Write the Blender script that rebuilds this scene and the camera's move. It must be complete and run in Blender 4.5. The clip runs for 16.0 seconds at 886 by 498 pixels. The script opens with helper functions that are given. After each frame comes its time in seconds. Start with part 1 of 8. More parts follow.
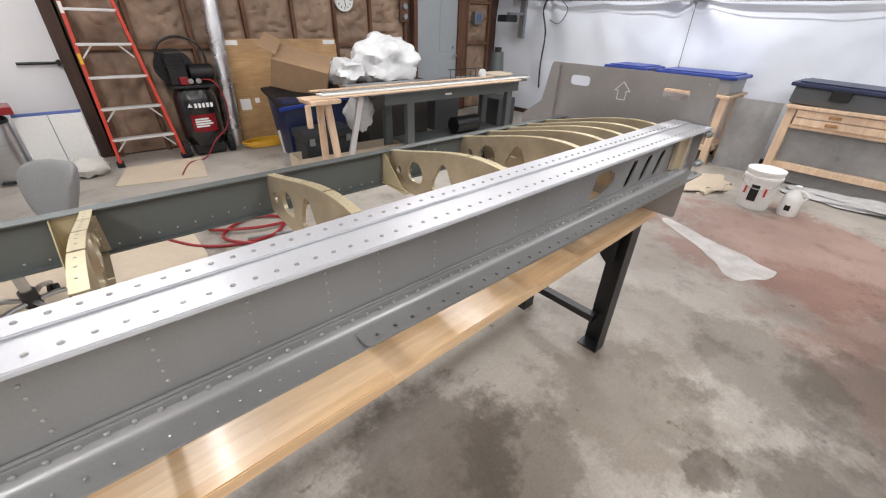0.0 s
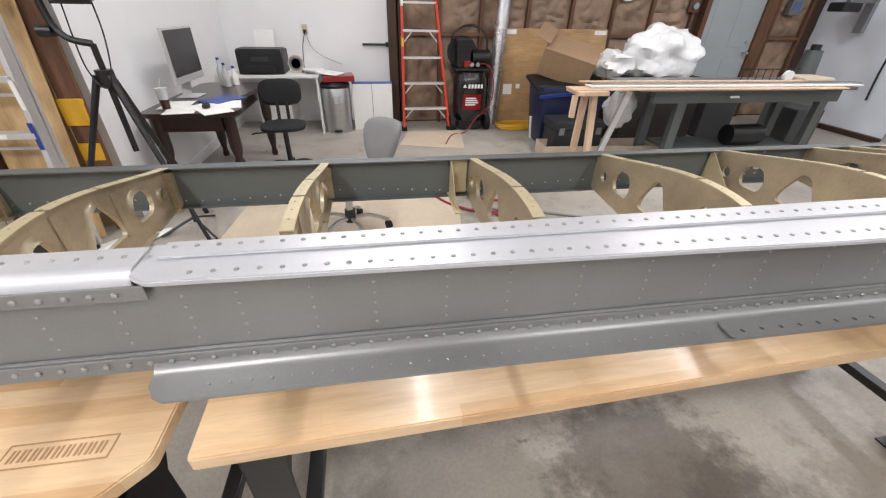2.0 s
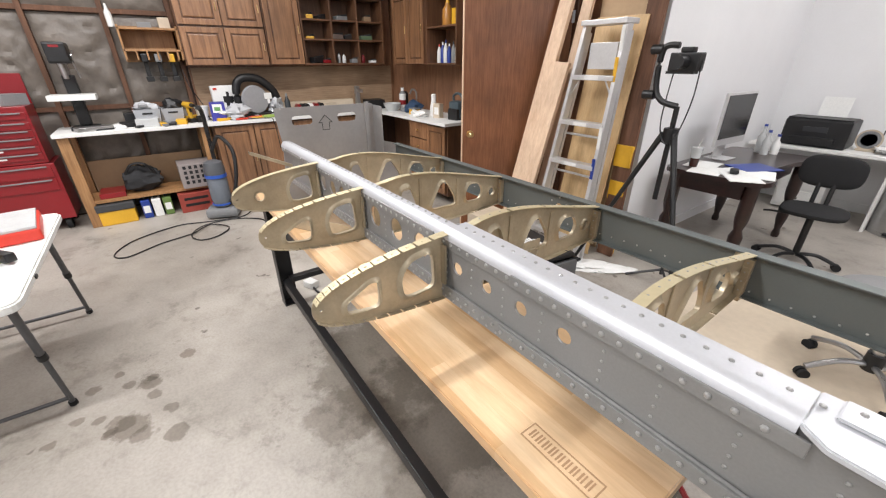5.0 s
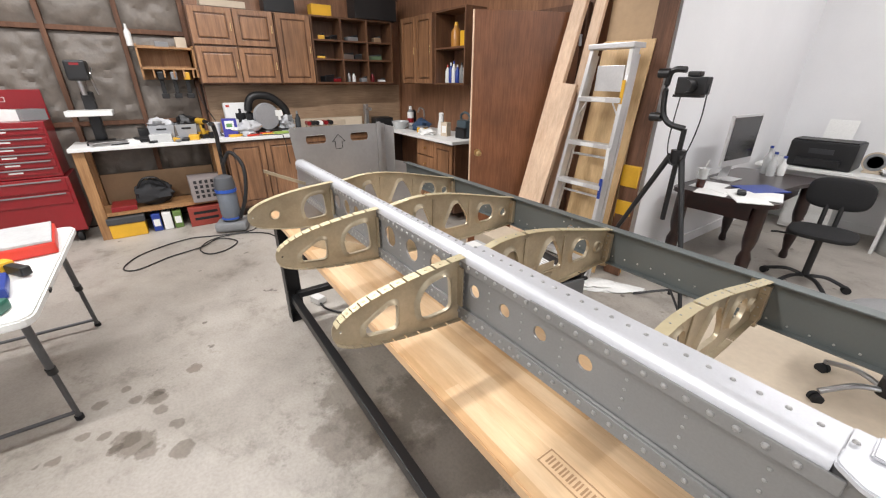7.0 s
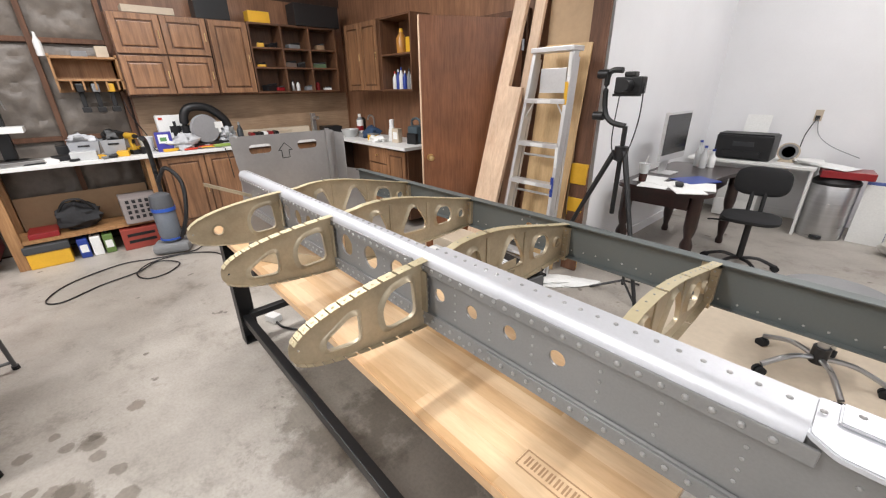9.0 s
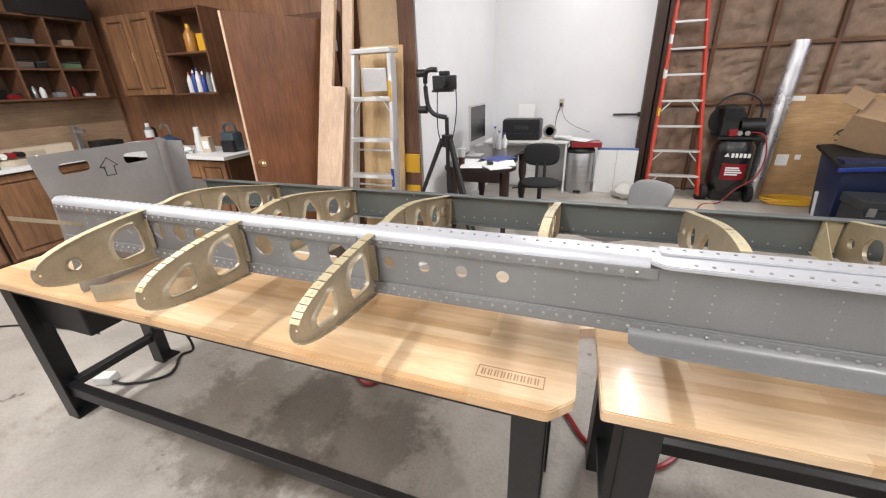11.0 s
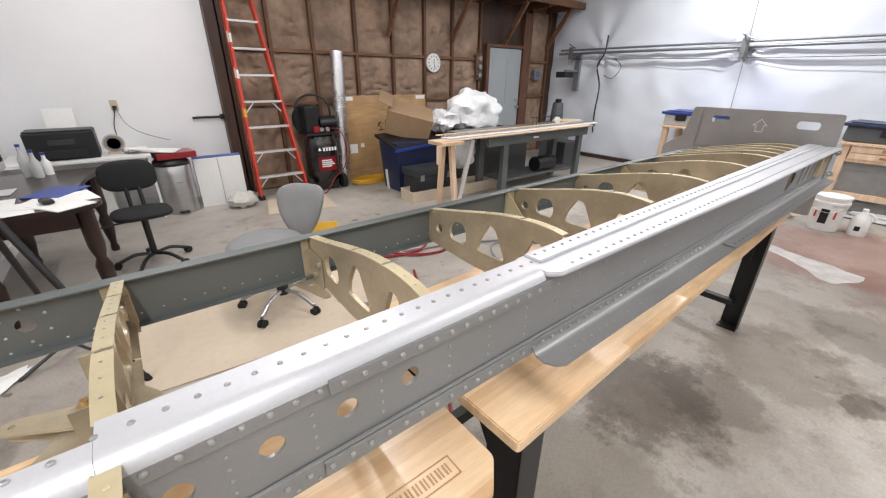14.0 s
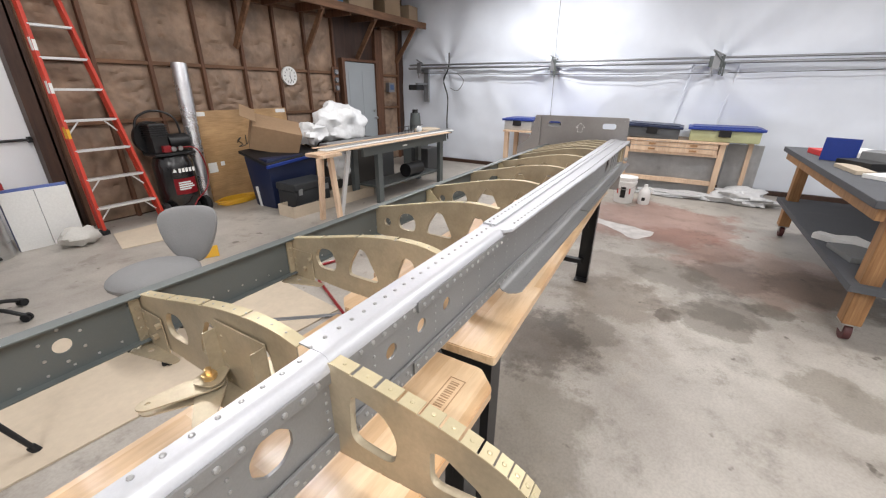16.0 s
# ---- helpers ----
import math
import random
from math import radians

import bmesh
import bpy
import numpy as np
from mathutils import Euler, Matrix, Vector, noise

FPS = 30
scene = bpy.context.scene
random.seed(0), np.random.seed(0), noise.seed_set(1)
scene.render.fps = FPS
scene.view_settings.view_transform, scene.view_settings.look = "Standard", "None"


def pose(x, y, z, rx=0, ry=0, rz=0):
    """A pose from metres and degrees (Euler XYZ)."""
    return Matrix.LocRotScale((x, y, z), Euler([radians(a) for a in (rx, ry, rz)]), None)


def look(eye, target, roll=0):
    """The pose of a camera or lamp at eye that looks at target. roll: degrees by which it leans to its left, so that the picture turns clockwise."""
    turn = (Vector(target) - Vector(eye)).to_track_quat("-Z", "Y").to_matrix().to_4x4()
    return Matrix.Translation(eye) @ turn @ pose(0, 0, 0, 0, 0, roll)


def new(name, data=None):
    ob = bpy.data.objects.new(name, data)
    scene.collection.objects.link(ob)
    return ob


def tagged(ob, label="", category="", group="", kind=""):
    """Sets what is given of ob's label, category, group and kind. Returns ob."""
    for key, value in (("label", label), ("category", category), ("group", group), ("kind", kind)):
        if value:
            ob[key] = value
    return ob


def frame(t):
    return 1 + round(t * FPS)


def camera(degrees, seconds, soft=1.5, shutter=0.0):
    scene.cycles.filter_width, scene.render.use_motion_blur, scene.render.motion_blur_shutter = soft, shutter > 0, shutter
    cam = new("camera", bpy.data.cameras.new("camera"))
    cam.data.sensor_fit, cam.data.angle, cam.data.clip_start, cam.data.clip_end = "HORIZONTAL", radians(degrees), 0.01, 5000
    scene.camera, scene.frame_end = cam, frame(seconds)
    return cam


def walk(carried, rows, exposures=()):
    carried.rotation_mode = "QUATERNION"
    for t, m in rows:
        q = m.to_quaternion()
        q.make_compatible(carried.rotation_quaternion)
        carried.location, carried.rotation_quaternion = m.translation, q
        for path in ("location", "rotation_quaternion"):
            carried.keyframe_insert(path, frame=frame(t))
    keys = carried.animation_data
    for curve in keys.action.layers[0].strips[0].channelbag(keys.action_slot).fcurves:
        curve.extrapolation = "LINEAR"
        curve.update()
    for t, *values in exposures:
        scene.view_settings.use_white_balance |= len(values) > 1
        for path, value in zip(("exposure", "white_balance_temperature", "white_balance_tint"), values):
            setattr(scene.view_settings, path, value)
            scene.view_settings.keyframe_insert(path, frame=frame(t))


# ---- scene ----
cam = camera(97.8, 16.0, soft=1.2)

PATH = [
    (0, (1.324, -0.516, 1.534), (2.459, 0.787, 0.515), 1.8),
    (0.5, (1.309, -0.506, 1.533), (2.377, 0.848, 0.508), 2.0),
    (1, (1.231, -0.488, 1.529), (2.101, 0.989, 0.487), 2.2),
    (1.5, (1.09, -0.467, 1.525), (1.686, 1.126, 0.462), 2.5),
    (2, (0.975, -0.464, 1.522), (1.255, 1.208, 0.45), 1.4),
    (2.5, (0.83, -0.477, 1.532), (0.806, 1.22, 0.464), 1.8),
    (3, (0.735, -0.47, 1.529), (0.371, 1.196, 0.473), 1.4),
    (3.5, (0.697, -0.428, 1.524), (-0.034, 1.128, 0.492), 0.8),
    (4, (0.692, -0.404, 1.523), (-0.391, 0.961, 0.53), 0.3),
    (4.5, (0.671, -0.442, 1.534), (-0.685, 0.701, 0.598), 0.0),
    (4.7, (0.658, -0.463, 1.553), (-0.773, 0.61, 0.652), -0.1),
    (6.8, (0.638, -0.493, 1.572), (-0.872, 0.546, 0.772), 0.2),
    (7, (0.633, -0.5, 1.578), (-0.863, 0.558, 0.774), 0.3),
    (7.5, (0.598, -0.522, 1.571), (-0.872, 0.577, 0.777), 0.5),
    (8, (0.574, -0.52, 1.559), (-0.866, 0.616, 0.761), 0.4),
    (8.5, (0.595, -0.499, 1.561), (-0.816, 0.681, 0.776), 0.1),
    (8.7, (0.614, -0.484, 1.557), (-0.789, 0.708, 0.774), -0.2),
    (10.8, (0.494, -0.735, 1.565), (-0.242, 0.957, 0.795), -3.0),
    (11, (0.498, -0.789, 1.556), (-0.151, 0.929, 0.762), -2.1),
    (11.5, (0.468, -0.836, 1.558), (-0.011, 0.94, 0.774), -1.9),
    (12, (0.299, -0.732, 1.532), (0.0, 1.088, 0.757), -1.8),
    (12.5, (0.184, -0.596, 1.527), (0.106, 1.239, 0.735), -1.6),
    (13, (0.21, -0.406, 1.536), (0.39, 1.425, 0.752), -1.3),
    (13.5, (0.201, -0.335, 1.542), (0.823, 1.387, 0.737), -0.1),
    (14, (0.103, -0.379, 1.543), (1.237, 1.053, 0.729), 0.6),
    (14.5, (0.0, -0.514, 1.561), (1.397, 0.67, 0.757), 1.5),
    (15, (-0.126, -0.636, 1.569), (1.381, 0.419, 0.785), 1.7),
    (15.5, (-0.216, -0.56, 1.578), (1.363, 0.403, 0.816), 1.1),
    (16, (-0.3, -0.369, 1.574), (1.291, 0.57, 0.81), 0.5),
]
EXPOSURES = [(0, -0.05), (1.5, -0.04), (4, 0.0), (8.7, -0.02), (10.8, 0.08), (11.5, 0.1), (12.5, 0.04), (13.5, -0.03), (16, -0.05)]
walk(cam, [(t, look(eye, target, roll)) for t, eye, target, roll in PATH], EXPOSURES)

# ---- light ----
world = bpy.data.worlds.new("world")
scene.world = world
world.use_nodes = True
world.node_tree.nodes["Background"].inputs["Color"].default_value = (0.75, 0.85, 1.0, 1)
world.node_tree.nodes["Background"].inputs["Strength"].default_value = 0.05

CEILING = 3.9
# Second and third follow bench glare; the others are unseen lamps added for fill.
LAMPS = [(-2.8, 0.0, 108), (1.22, 2.7, 58), (4.2, 2.6, 58), (0.2, 4.45, 27), (-3.3, -2.3, 58), (-0.3, -1.9, 100), (2.7, -1.9, 56), (5.6, -1.9, 64), (6.6, 1.9, 86)]
for lx, ly, watts in LAMPS:
    data = bpy.data.lights.new("shop_and_fill_light", "AREA")
    data.shape, data.size, data.size_y = "RECTANGLE", 0.07, 2.3
    data.energy, data.color = watts, (0.99, 0.975, 0.98)
    lamp = new("shop_and_fill_light_glow", data)
    lamp.matrix_world = pose(lx, ly, 3.42)


# ---- materials ----
def shader(name, rough=0.5, metal=0.0):
    m = bpy.data.materials.new(name)
    m.use_nodes = True
    b = m.node_tree.nodes["Principled BSDF"]
    b.inputs["Roughness"].default_value = rough
    b.inputs["Metallic"].default_value = metal
    return m, m.node_tree.nodes, m.node_tree.links, b


def ramp_node(nodes, stops):
    r = nodes.new("ShaderNodeValToRGB")
    els = r.color_ramp.elements
    while len(els) < len(stops):
        els.new(0.5)
    for e, (p, c) in zip(els, stops):
        e.position, e.color = p, (*c, 1)
    return r


def noise_node(nodes, links, coords, scale, detail=4, rough=0.55, stretch=None):
    n = nodes.new("ShaderNodeTexNoise")
    n.inputs["Scale"].default_value, n.inputs["Detail"].default_value, n.inputs["Roughness"].default_value = scale, detail, rough
    if stretch:
        mp = nodes.new("ShaderNodeMapping")
        mp.inputs["Scale"].default_value = stretch
        links.new(coords, mp.inputs["Vector"])
        links.new(mp.outputs[0], n.inputs["Vector"])
    else:
        links.new(coords, n.inputs["Vector"])
    return n


def surface(name, col, rough=0.5, metal=0.0, big=1.5, fine=60.0, vary=0.12, grain=0.08, bump=0.06, stretch=None, coat=0.0, per_object=0.0, wear=0.08):
    """A painted, metal, plastic or cloth surface: base colour with large patches and fine grain, uneven gloss and slight relief."""
    m, nodes, links, b = shader(name, rough, metal)
    tc = nodes.new("ShaderNodeTexCoord").outputs["Object"]
    n1 = noise_node(nodes, links, tc, big, 5, 0.6, stretch)
    n2 = noise_node(nodes, links, tc, fine, 3, 0.6, stretch)
    lo = tuple(c * (1 - vary) for c in col)
    hi = tuple(min(1, c * (1 + vary)) for c in col)
    r1 = ramp_node(nodes, [(0.3, lo), (0.7, hi)])
    links.new(n1.outputs["Fac"], r1.inputs[0])
    r2 = ramp_node(nodes, [(0.3, (1 - grain,) * 3), (0.7, (1, 1, 1))])
    links.new(n2.outputs["Fac"], r2.inputs[0])
    mix = nodes.new("ShaderNodeMix")
    mix.data_type, mix.blend_type = "RGBA", "MULTIPLY"
    mix.inputs[0].default_value = 1.0
    links.new(r1.outputs[0], mix.inputs[6])
    links.new(r2.outputs[0], mix.inputs[7])
    last = mix.outputs[2]
    if per_object:
        oi = nodes.new("ShaderNodeObjectInfo")
        rr = ramp_node(nodes, [(0, (1 - per_object,) * 3), (1, (1, 1, 1))])
        links.new(oi.outputs["Random"], rr.inputs[0])
        mx = nodes.new("ShaderNodeMix")
        mx.data_type, mx.blend_type = "RGBA", "MULTIPLY"
        mx.inputs[0].default_value = 1.0
        links.new(last, mx.inputs[6])
        links.new(rr.outputs[0], mx.inputs[7])
        last = mx.outputs[2]
    links.new(last, b.inputs["Base Color"])
    mr = nodes.new("ShaderNodeMapRange")
    mr.inputs["To Min"].default_value, mr.inputs["To Max"].default_value = max(0.03, rough - wear), min(1, rough + wear)
    links.new(n1.outputs["Fac"], mr.inputs["Value"])
    links.new(mr.outputs[0], b.inputs["Roughness"])
    if bump:
        bp = nodes.new("ShaderNodeBump")
        bp.inputs["Strength"].default_value, bp.inputs["Distance"].default_value = bump, 0.01
        links.new(n2.outputs["Fac"], bp.inputs["Height"])
        links.new(bp.outputs[0], b.inputs["Normal"])
    if coat:
        b.inputs["Coat Weight"].default_value, b.inputs["Coat Roughness"].default_value = coat, 0.15
    return m


def timber(name, dark, light, rough=0.45, along=0, grain=14.0, coat=0.0, per_object=0.0, streak=9.0, knots=0.25, pores=0.24):
    """Wood with grain that runs along one axis (0, 1 or 2) of the object."""
    m, nodes, links, b = shader(name, rough)
    tc = nodes.new("ShaderNodeTexCoord").outputs["Object"]
    st = [streak, streak, streak]
    st[along] = 0.9
    n1 = noise_node(nodes, links, tc, 2.2, 6, 0.65, st)
    st2 = [grain * 4] * 3
    st2[along] = 3.0
    n2 = noise_node(nodes, links, tc, 1.6, 4, 0.7, st2)
    n3 = noise_node(nodes, links, tc, 2.6, 2, 0.5)
    mid = tuple((a + c) / 2 for a, c in zip(dark, light))
    r1 = ramp_node(nodes, [(0.28, dark), (0.5, mid), (0.72, light)])
    links.new(n1.outputs["Fac"], r1.inputs[0])
    r2 = ramp_node(nodes, [(0.35, (1 - pores, 1 - pores * 1.15, 1 - pores * 1.25)), (0.62, (1, 1, 1))])
    links.new(n2.outputs["Fac"], r2.inputs[0])
    r3 = ramp_node(nodes, [(0.3, (1 - knots,) * 3), (0.6, (1, 1, 1))])
    links.new(n3.outputs["Fac"], r3.inputs[0])
    last = r1.outputs[0]
    extra = [r2.outputs[0], r3.outputs[0]]
    if per_object:
        oi = nodes.new("ShaderNodeObjectInfo")
        rr = ramp_node(nodes, [(0, (1 - per_object,) * 3), (1, (1, 1, 1))])
        links.new(oi.outputs["Random"], rr.inputs[0])
        extra.append(rr.outputs[0])
    for e in extra:
        mx = nodes.new("ShaderNodeMix")
        mx.data_type, mx.blend_type = "RGBA", "MULTIPLY"
        mx.inputs[0].default_value = 1.0
        links.new(last, mx.inputs[6])
        links.new(e, mx.inputs[7])
        last = mx.outputs[2]
    links.new(last, b.inputs["Base Color"])
    bp = nodes.new("ShaderNodeBump")
    bp.inputs["Strength"].default_value, bp.inputs["Distance"].default_value = 0.12, 0.004
    links.new(n2.outputs["Fac"], bp.inputs["Height"])
    links.new(bp.outputs[0], b.inputs["Normal"])
    if coat:
        b.inputs["Coat Weight"].default_value, b.inputs["Coat Roughness"].default_value = coat, 0.12
    return m


def laminated(name, dark, light, rough):
    """Edge-glued bench top: short staves of uneven tone with fine grain along x."""
    m = timber(name, dark, light, rough, along=0, coat=0.2, streak=5, knots=0.16, grain=7, pores=0.12)
    nodes, links = m.node_tree.nodes, m.node_tree.links
    b = nodes["Principled BSDF"]
    old = b.inputs["Base Color"].links[0].from_socket
    tc = nodes.new("ShaderNodeTexCoord").outputs["Object"]
    br = nodes.new("ShaderNodeTexBrick")
    br.inputs["Scale"].default_value = 1.0
    br.inputs["Brick Width"].default_value, br.inputs["Row Height"].default_value = 0.55, 0.045
    br.inputs["Mortar Size"].default_value = 0.0004
    br.inputs["Color1"].default_value, br.inputs["Color2"].default_value = (1, 1, 1, 1), (0.8, 0.68, 0.55, 1)
    br.inputs["Mortar"].default_value = (0.88, 0.82, 0.74, 1)
    links.new(tc, br.inputs["Vector"])
    mx = nodes.new("ShaderNodeMix")
    mx.data_type, mx.blend_type = "RGBA", "MULTIPLY"
    mx.inputs[0].default_value = 1.0
    links.new(old, mx.inputs[6])
    links.new(br.outputs["Color"], mx.inputs[7])
    links.new(mx.outputs[2], b.inputs["Base Color"])
    return m


def concrete(name):
    m, nodes, links, b = shader(name, 0.5)
    tc = nodes.new("ShaderNodeNewGeometry").outputs["Position"]
    cloud = noise_node(nodes, links, tc, 0.55, 8, 0.62)
    mott = noise_node(nodes, links, tc, 2.6, 9, 0.72)
    fine = noise_node(nodes, links, tc, 70, 3, 0.6)
    spots = noise_node(nodes, links, tc, 6.5, 3, 0.5)
    blot = noise_node(nodes, links, tc, 1.5, 10, 0.78)
    r0 = ramp_node(nodes, [(0.32, (0.28, 0.252, 0.222)), (0.5, (0.41, 0.376, 0.335)), (0.68, (0.54, 0.505, 0.455))])
    links.new(cloud.outputs["Fac"], r0.inputs[0])
    r1 = ramp_node(nodes, [(0.34, (0.62, 0.605, 0.585)), (0.45, (0.91, 0.905, 0.895)), (0.6, (1, 1, 1)), (0.72, (1.0, 1.0, 1.0))])
    links.new(mott.outputs["Fac"], r1.inputs[0])
    r2 = ramp_node(nodes, [(0.35, (0.88,) * 3), (0.6, (1, 1, 1))])
    links.new(fine.outputs["Fac"], r2.inputs[0])
    r3 = ramp_node(nodes, [(0.27, (0.42, 0.4, 0.38)), (0.31, (1, 1, 1))])
    links.new(spots.outputs["Fac"], r3.inputs[0])
    r4 = ramp_node(nodes, [(0.37, (0.74, 0.725, 0.705)), (0.43, (1, 1, 1)), (0.6, (1, 1, 1)), (0.64, (1.08, 1.07, 1.05))])
    links.new(blot.outputs["Fac"], r4.inputs[0])
    last = r0.outputs[0]
    for e in (r1.outputs[0], r2.outputs[0], r3.outputs[0], r4.outputs[0]):
        mx = nodes.new("ShaderNodeMix")
        mx.data_type, mx.blend_type = "RGBA", "MULTIPLY"
        mx.inputs[0].default_value = 1.0
        links.new(last, mx.inputs[6])
        links.new(e, mx.inputs[7])
        last = mx.outputs[2]

    drop_warp = noise_node(nodes, links, tc, 16, 2, 0.5)

    def patch(centre, radius, colour, strength, scale):
        """An uneven stain round a place on the slab."""
        nonlocal last
        warp = noise_node(nodes, links, tc, scale, 6, 0.7) if scale else drop_warp
        d = nodes.new("ShaderNodeVectorMath")
        d.operation = "DISTANCE"
        links.new(tc, d.inputs[0])
        d.inputs[1].default_value = (*centre, 0)
        add = nodes.new("ShaderNodeMath")
        add.operation = "MULTIPLY_ADD"
        links.new(warp.outputs["Fac"], add.inputs[0])
        add.inputs[1].default_value = -radius * 1.9
        links.new(d.outputs["Value"], add.inputs[2])
        r = ramp_node(nodes, [(0.0, (strength,) * 3), (1.0, (0, 0, 0))])
        mr = nodes.new("ShaderNodeMapRange")
        mr.inputs["From Min"].default_value, mr.inputs["From Max"].default_value = -radius * 0.22, radius * 0.0
        links.new(add.outputs[0], mr.inputs["Value"])
        links.new(mr.outputs[0], r.inputs[0])
        mx = nodes.new("ShaderNodeMix")
        mx.data_type, mx.blend_type = "RGBA", "MULTIPLY"
        links.new(r.outputs[0], mx.inputs[0])
        links.new(last, mx.inputs[6])
        mx.inputs[7].default_value = (*colour, 1)
        last = mx.outputs[2]

    for args in STAINS:
        patch(*args)
    for dx, dy, r in DROPS:
        patch((dx, dy), r, (0.55, 0.52, 0.49), 0.85, 0)
    links.new(last, b.inputs["Base Color"])
    mr = nodes.new("ShaderNodeMapRange")
    mr.inputs["To Min"].default_value, mr.inputs["To Max"].default_value = 0.3, 0.62
    links.new(mott.outputs["Fac"], mr.inputs["Value"])
    links.new(mr.outputs[0], b.inputs["Roughness"])
    bp = nodes.new("ShaderNodeBump")
    bp.inputs["Strength"].default_value, bp.inputs["Distance"].default_value = 0.12, 0.01
    links.new(mott.outputs["Fac"], bp.inputs["Height"])
    links.new(bp.outputs[0], b.inputs["Normal"])
    return m


DROPS = [(-1.66, -1.09, 0.04), (-1.45, -1.13, 0.035), (-1.39, -1.05, 0.03), (-1.31, -0.97, 0.07), (-1.27, -1.01, 0.035), (-1.18, -0.88, 0.06), (-1.59, -0.94, 0.035), (-1.72, -0.98, 0.03), (-1.58, -0.83, 0.03), (-1.44, -0.83, 0.04), (-1.28, -0.76, 0.04), (-1.35, -1.23, 0.03)]
STAINS = [
    ((2.6, 0.1), 0.9, (0.8, 0.77, 0.74), 0.8, 3.2), ((4.6, 0.5), 0.7, (0.72, 0.68, 0.65), 0.7, 2.6),
    ((5.3, -0.3), 1.1, (0.78, 0.5, 0.46), 0.75, 1.8), ((4.1, -1.3), 0.8, (0.82, 0.6, 0.56), 0.6, 2.2),
    ((1.95, 0.22), 0.42, (0.45, 0.43, 0.41), 0.9, 3.5), ((1.2, 0.1), 0.5, (0.62, 0.6, 0.57), 0.8, 3.0), ((3.02, -0.94), 0.3, (0.6, 0.58, 0.55), 0.9, 5.0), ((3.22, -1.25), 0.17, (0.6, 0.58, 0.55), 0.9, 5.0), ((3.85, -1.35), 0.75, (0.76, 0.72, 0.68), 0.8, 3.0), ((2.83, -0.14), 0.45, (0.66, 0.62, 0.58), 0.8, 4.0), ((4.6, -0.7), 0.6, (0.74, 0.6, 0.55), 0.8, 2.6),
    ((2.75, -0.55), 0.11, (0.5, 0.47, 0.44), 0.9, 8.0), ((-0.95, 0.3), 0.5, (0.52, 0.5, 0.47), 0.85, 3.5), ((-0.75, -0.05), 0.22, (0.6, 0.57, 0.54), 0.8, 6.0), ((0.1, -0.25), 0.4, (0.66, 0.63, 0.6), 0.7, 4.0),
    ((-1.26, -0.93), 0.09, (0.5, 0.47, 0.43), 0.85, 9.0), ((-1.55, -0.85), 0.06, (0.5, 0.47, 0.43), 0.85, 11.0), ((-1.1, -0.75), 0.06, (0.5, 0.47, 0.43), 0.85, 11.0), ((-1.7, -0.65), 0.05, (0.55, 0.5, 0.46), 0.85, 12.0),
    ((3.4, 0.1), 0.5, (0.7, 0.67, 0.64), 0.7, 3.0),
    ((3.62, -0.5), 0.42, (0.62, 0.6, 0.57), 0.85, 3.4), ((3.72, -0.95), 0.42, (0.62, 0.6, 0.57), 0.85, 3.6), ((3.85, -1.7), 0.5, (0.6, 0.58, 0.55), 0.85, 3.0),
    ((2.86, -0.85), 0.3, (0.56, 0.54, 0.51), 0.9, 4.4), ((2.3, -1.43), 0.27, (0.66, 0.64, 0.61), 0.85, 4.2), ((2.2, -0.02), 0.3, (0.6, 0.58, 0.55), 0.8, 4.6),
    ((-0.5, 0.42), 0.5, (0.5, 0.485, 0.465), 0.9, 3.8), ((-0.2, 0.2), 0.42, (0.6, 0.58, 0.56), 0.8, 4.4), ((-3.3, -0.7), 0.8, (0.8, 0.78, 0.76), 0.7, 2.2),
]
M_FLOOR = concrete("concrete_slab")
M_WHITE = surface("white_wall_paint", (0.8, 0.8, 0.81), 0.55, vary=0.03, grain=0.02, bump=0.03)
M_SHEET = surface("white_wall_sheet", (0.75, 0.795, 0.87), 0.38, vary=0.05, grain=0.02, big=0.8, fine=1.6, bump=0.5)
M_CEIL = surface("ceiling_paint", (0.7, 0.69, 0.67), 0.7, vary=0.05)
M_STUD = timber("old_stud_wood", (0.10, 0.045, 0.024), (0.21, 0.1, 0.055), 0.7, along=2)
M_STUDX = timber("old_beam_wood", (0.12, 0.06, 0.03), (0.27, 0.14, 0.075), 0.7, along=0)
M_KRAFT = surface("kraft_insulation", (0.31, 0.21, 0.145), 0.6, big=2.2, fine=6, vary=0.36, grain=0.34, bump=0.75)
M_GREYINS = surface("grey_insulation", (0.185, 0.158, 0.134), 0.45, big=3.5, fine=16, vary=0.2, grain=0.2, bump=0.6)
M_PANEL = timber("brown_panelling", (0.2, 0.095, 0.05), (0.37, 0.19, 0.105), 0.4, along=2, coat=0.2)
M_DOORB = timber("brown_door_skin", (0.235, 0.09, 0.038), (0.34, 0.14, 0.062), 0.42, along=2, coat=0.1, streak=3, pores=0.3, knots=0.32)
M_BENCH = laminated("pale_bench_wood", (0.69, 0.46, 0.26), (0.92, 0.72, 0.48), 0.33)
M_BLACK = surface("black_powder_coat", (0.01, 0.01, 0.011), 0.42, vary=0.2, bump=0.05)
M_GREYP = surface("grey_primer", (0.30, 0.30, 0.297), 0.4, metal=0.55, big=3.0, vary=0.09, grain=0.07, fine=220, bump=0.04, wear=0.12)
M_GREYD = surface("dark_grey_primer", (0.115, 0.13, 0.128), 0.45, metal=0.2, vary=0.05, grain=0.05, fine=220, bump=0.03)
M_CAP = surface("pale_anodised_cap", (0.56, 0.57, 0.6), 0.36, metal=0.3, big=3.0, vary=0.07, grain=0.05, fine=200, bump=0.03, wear=0.1)
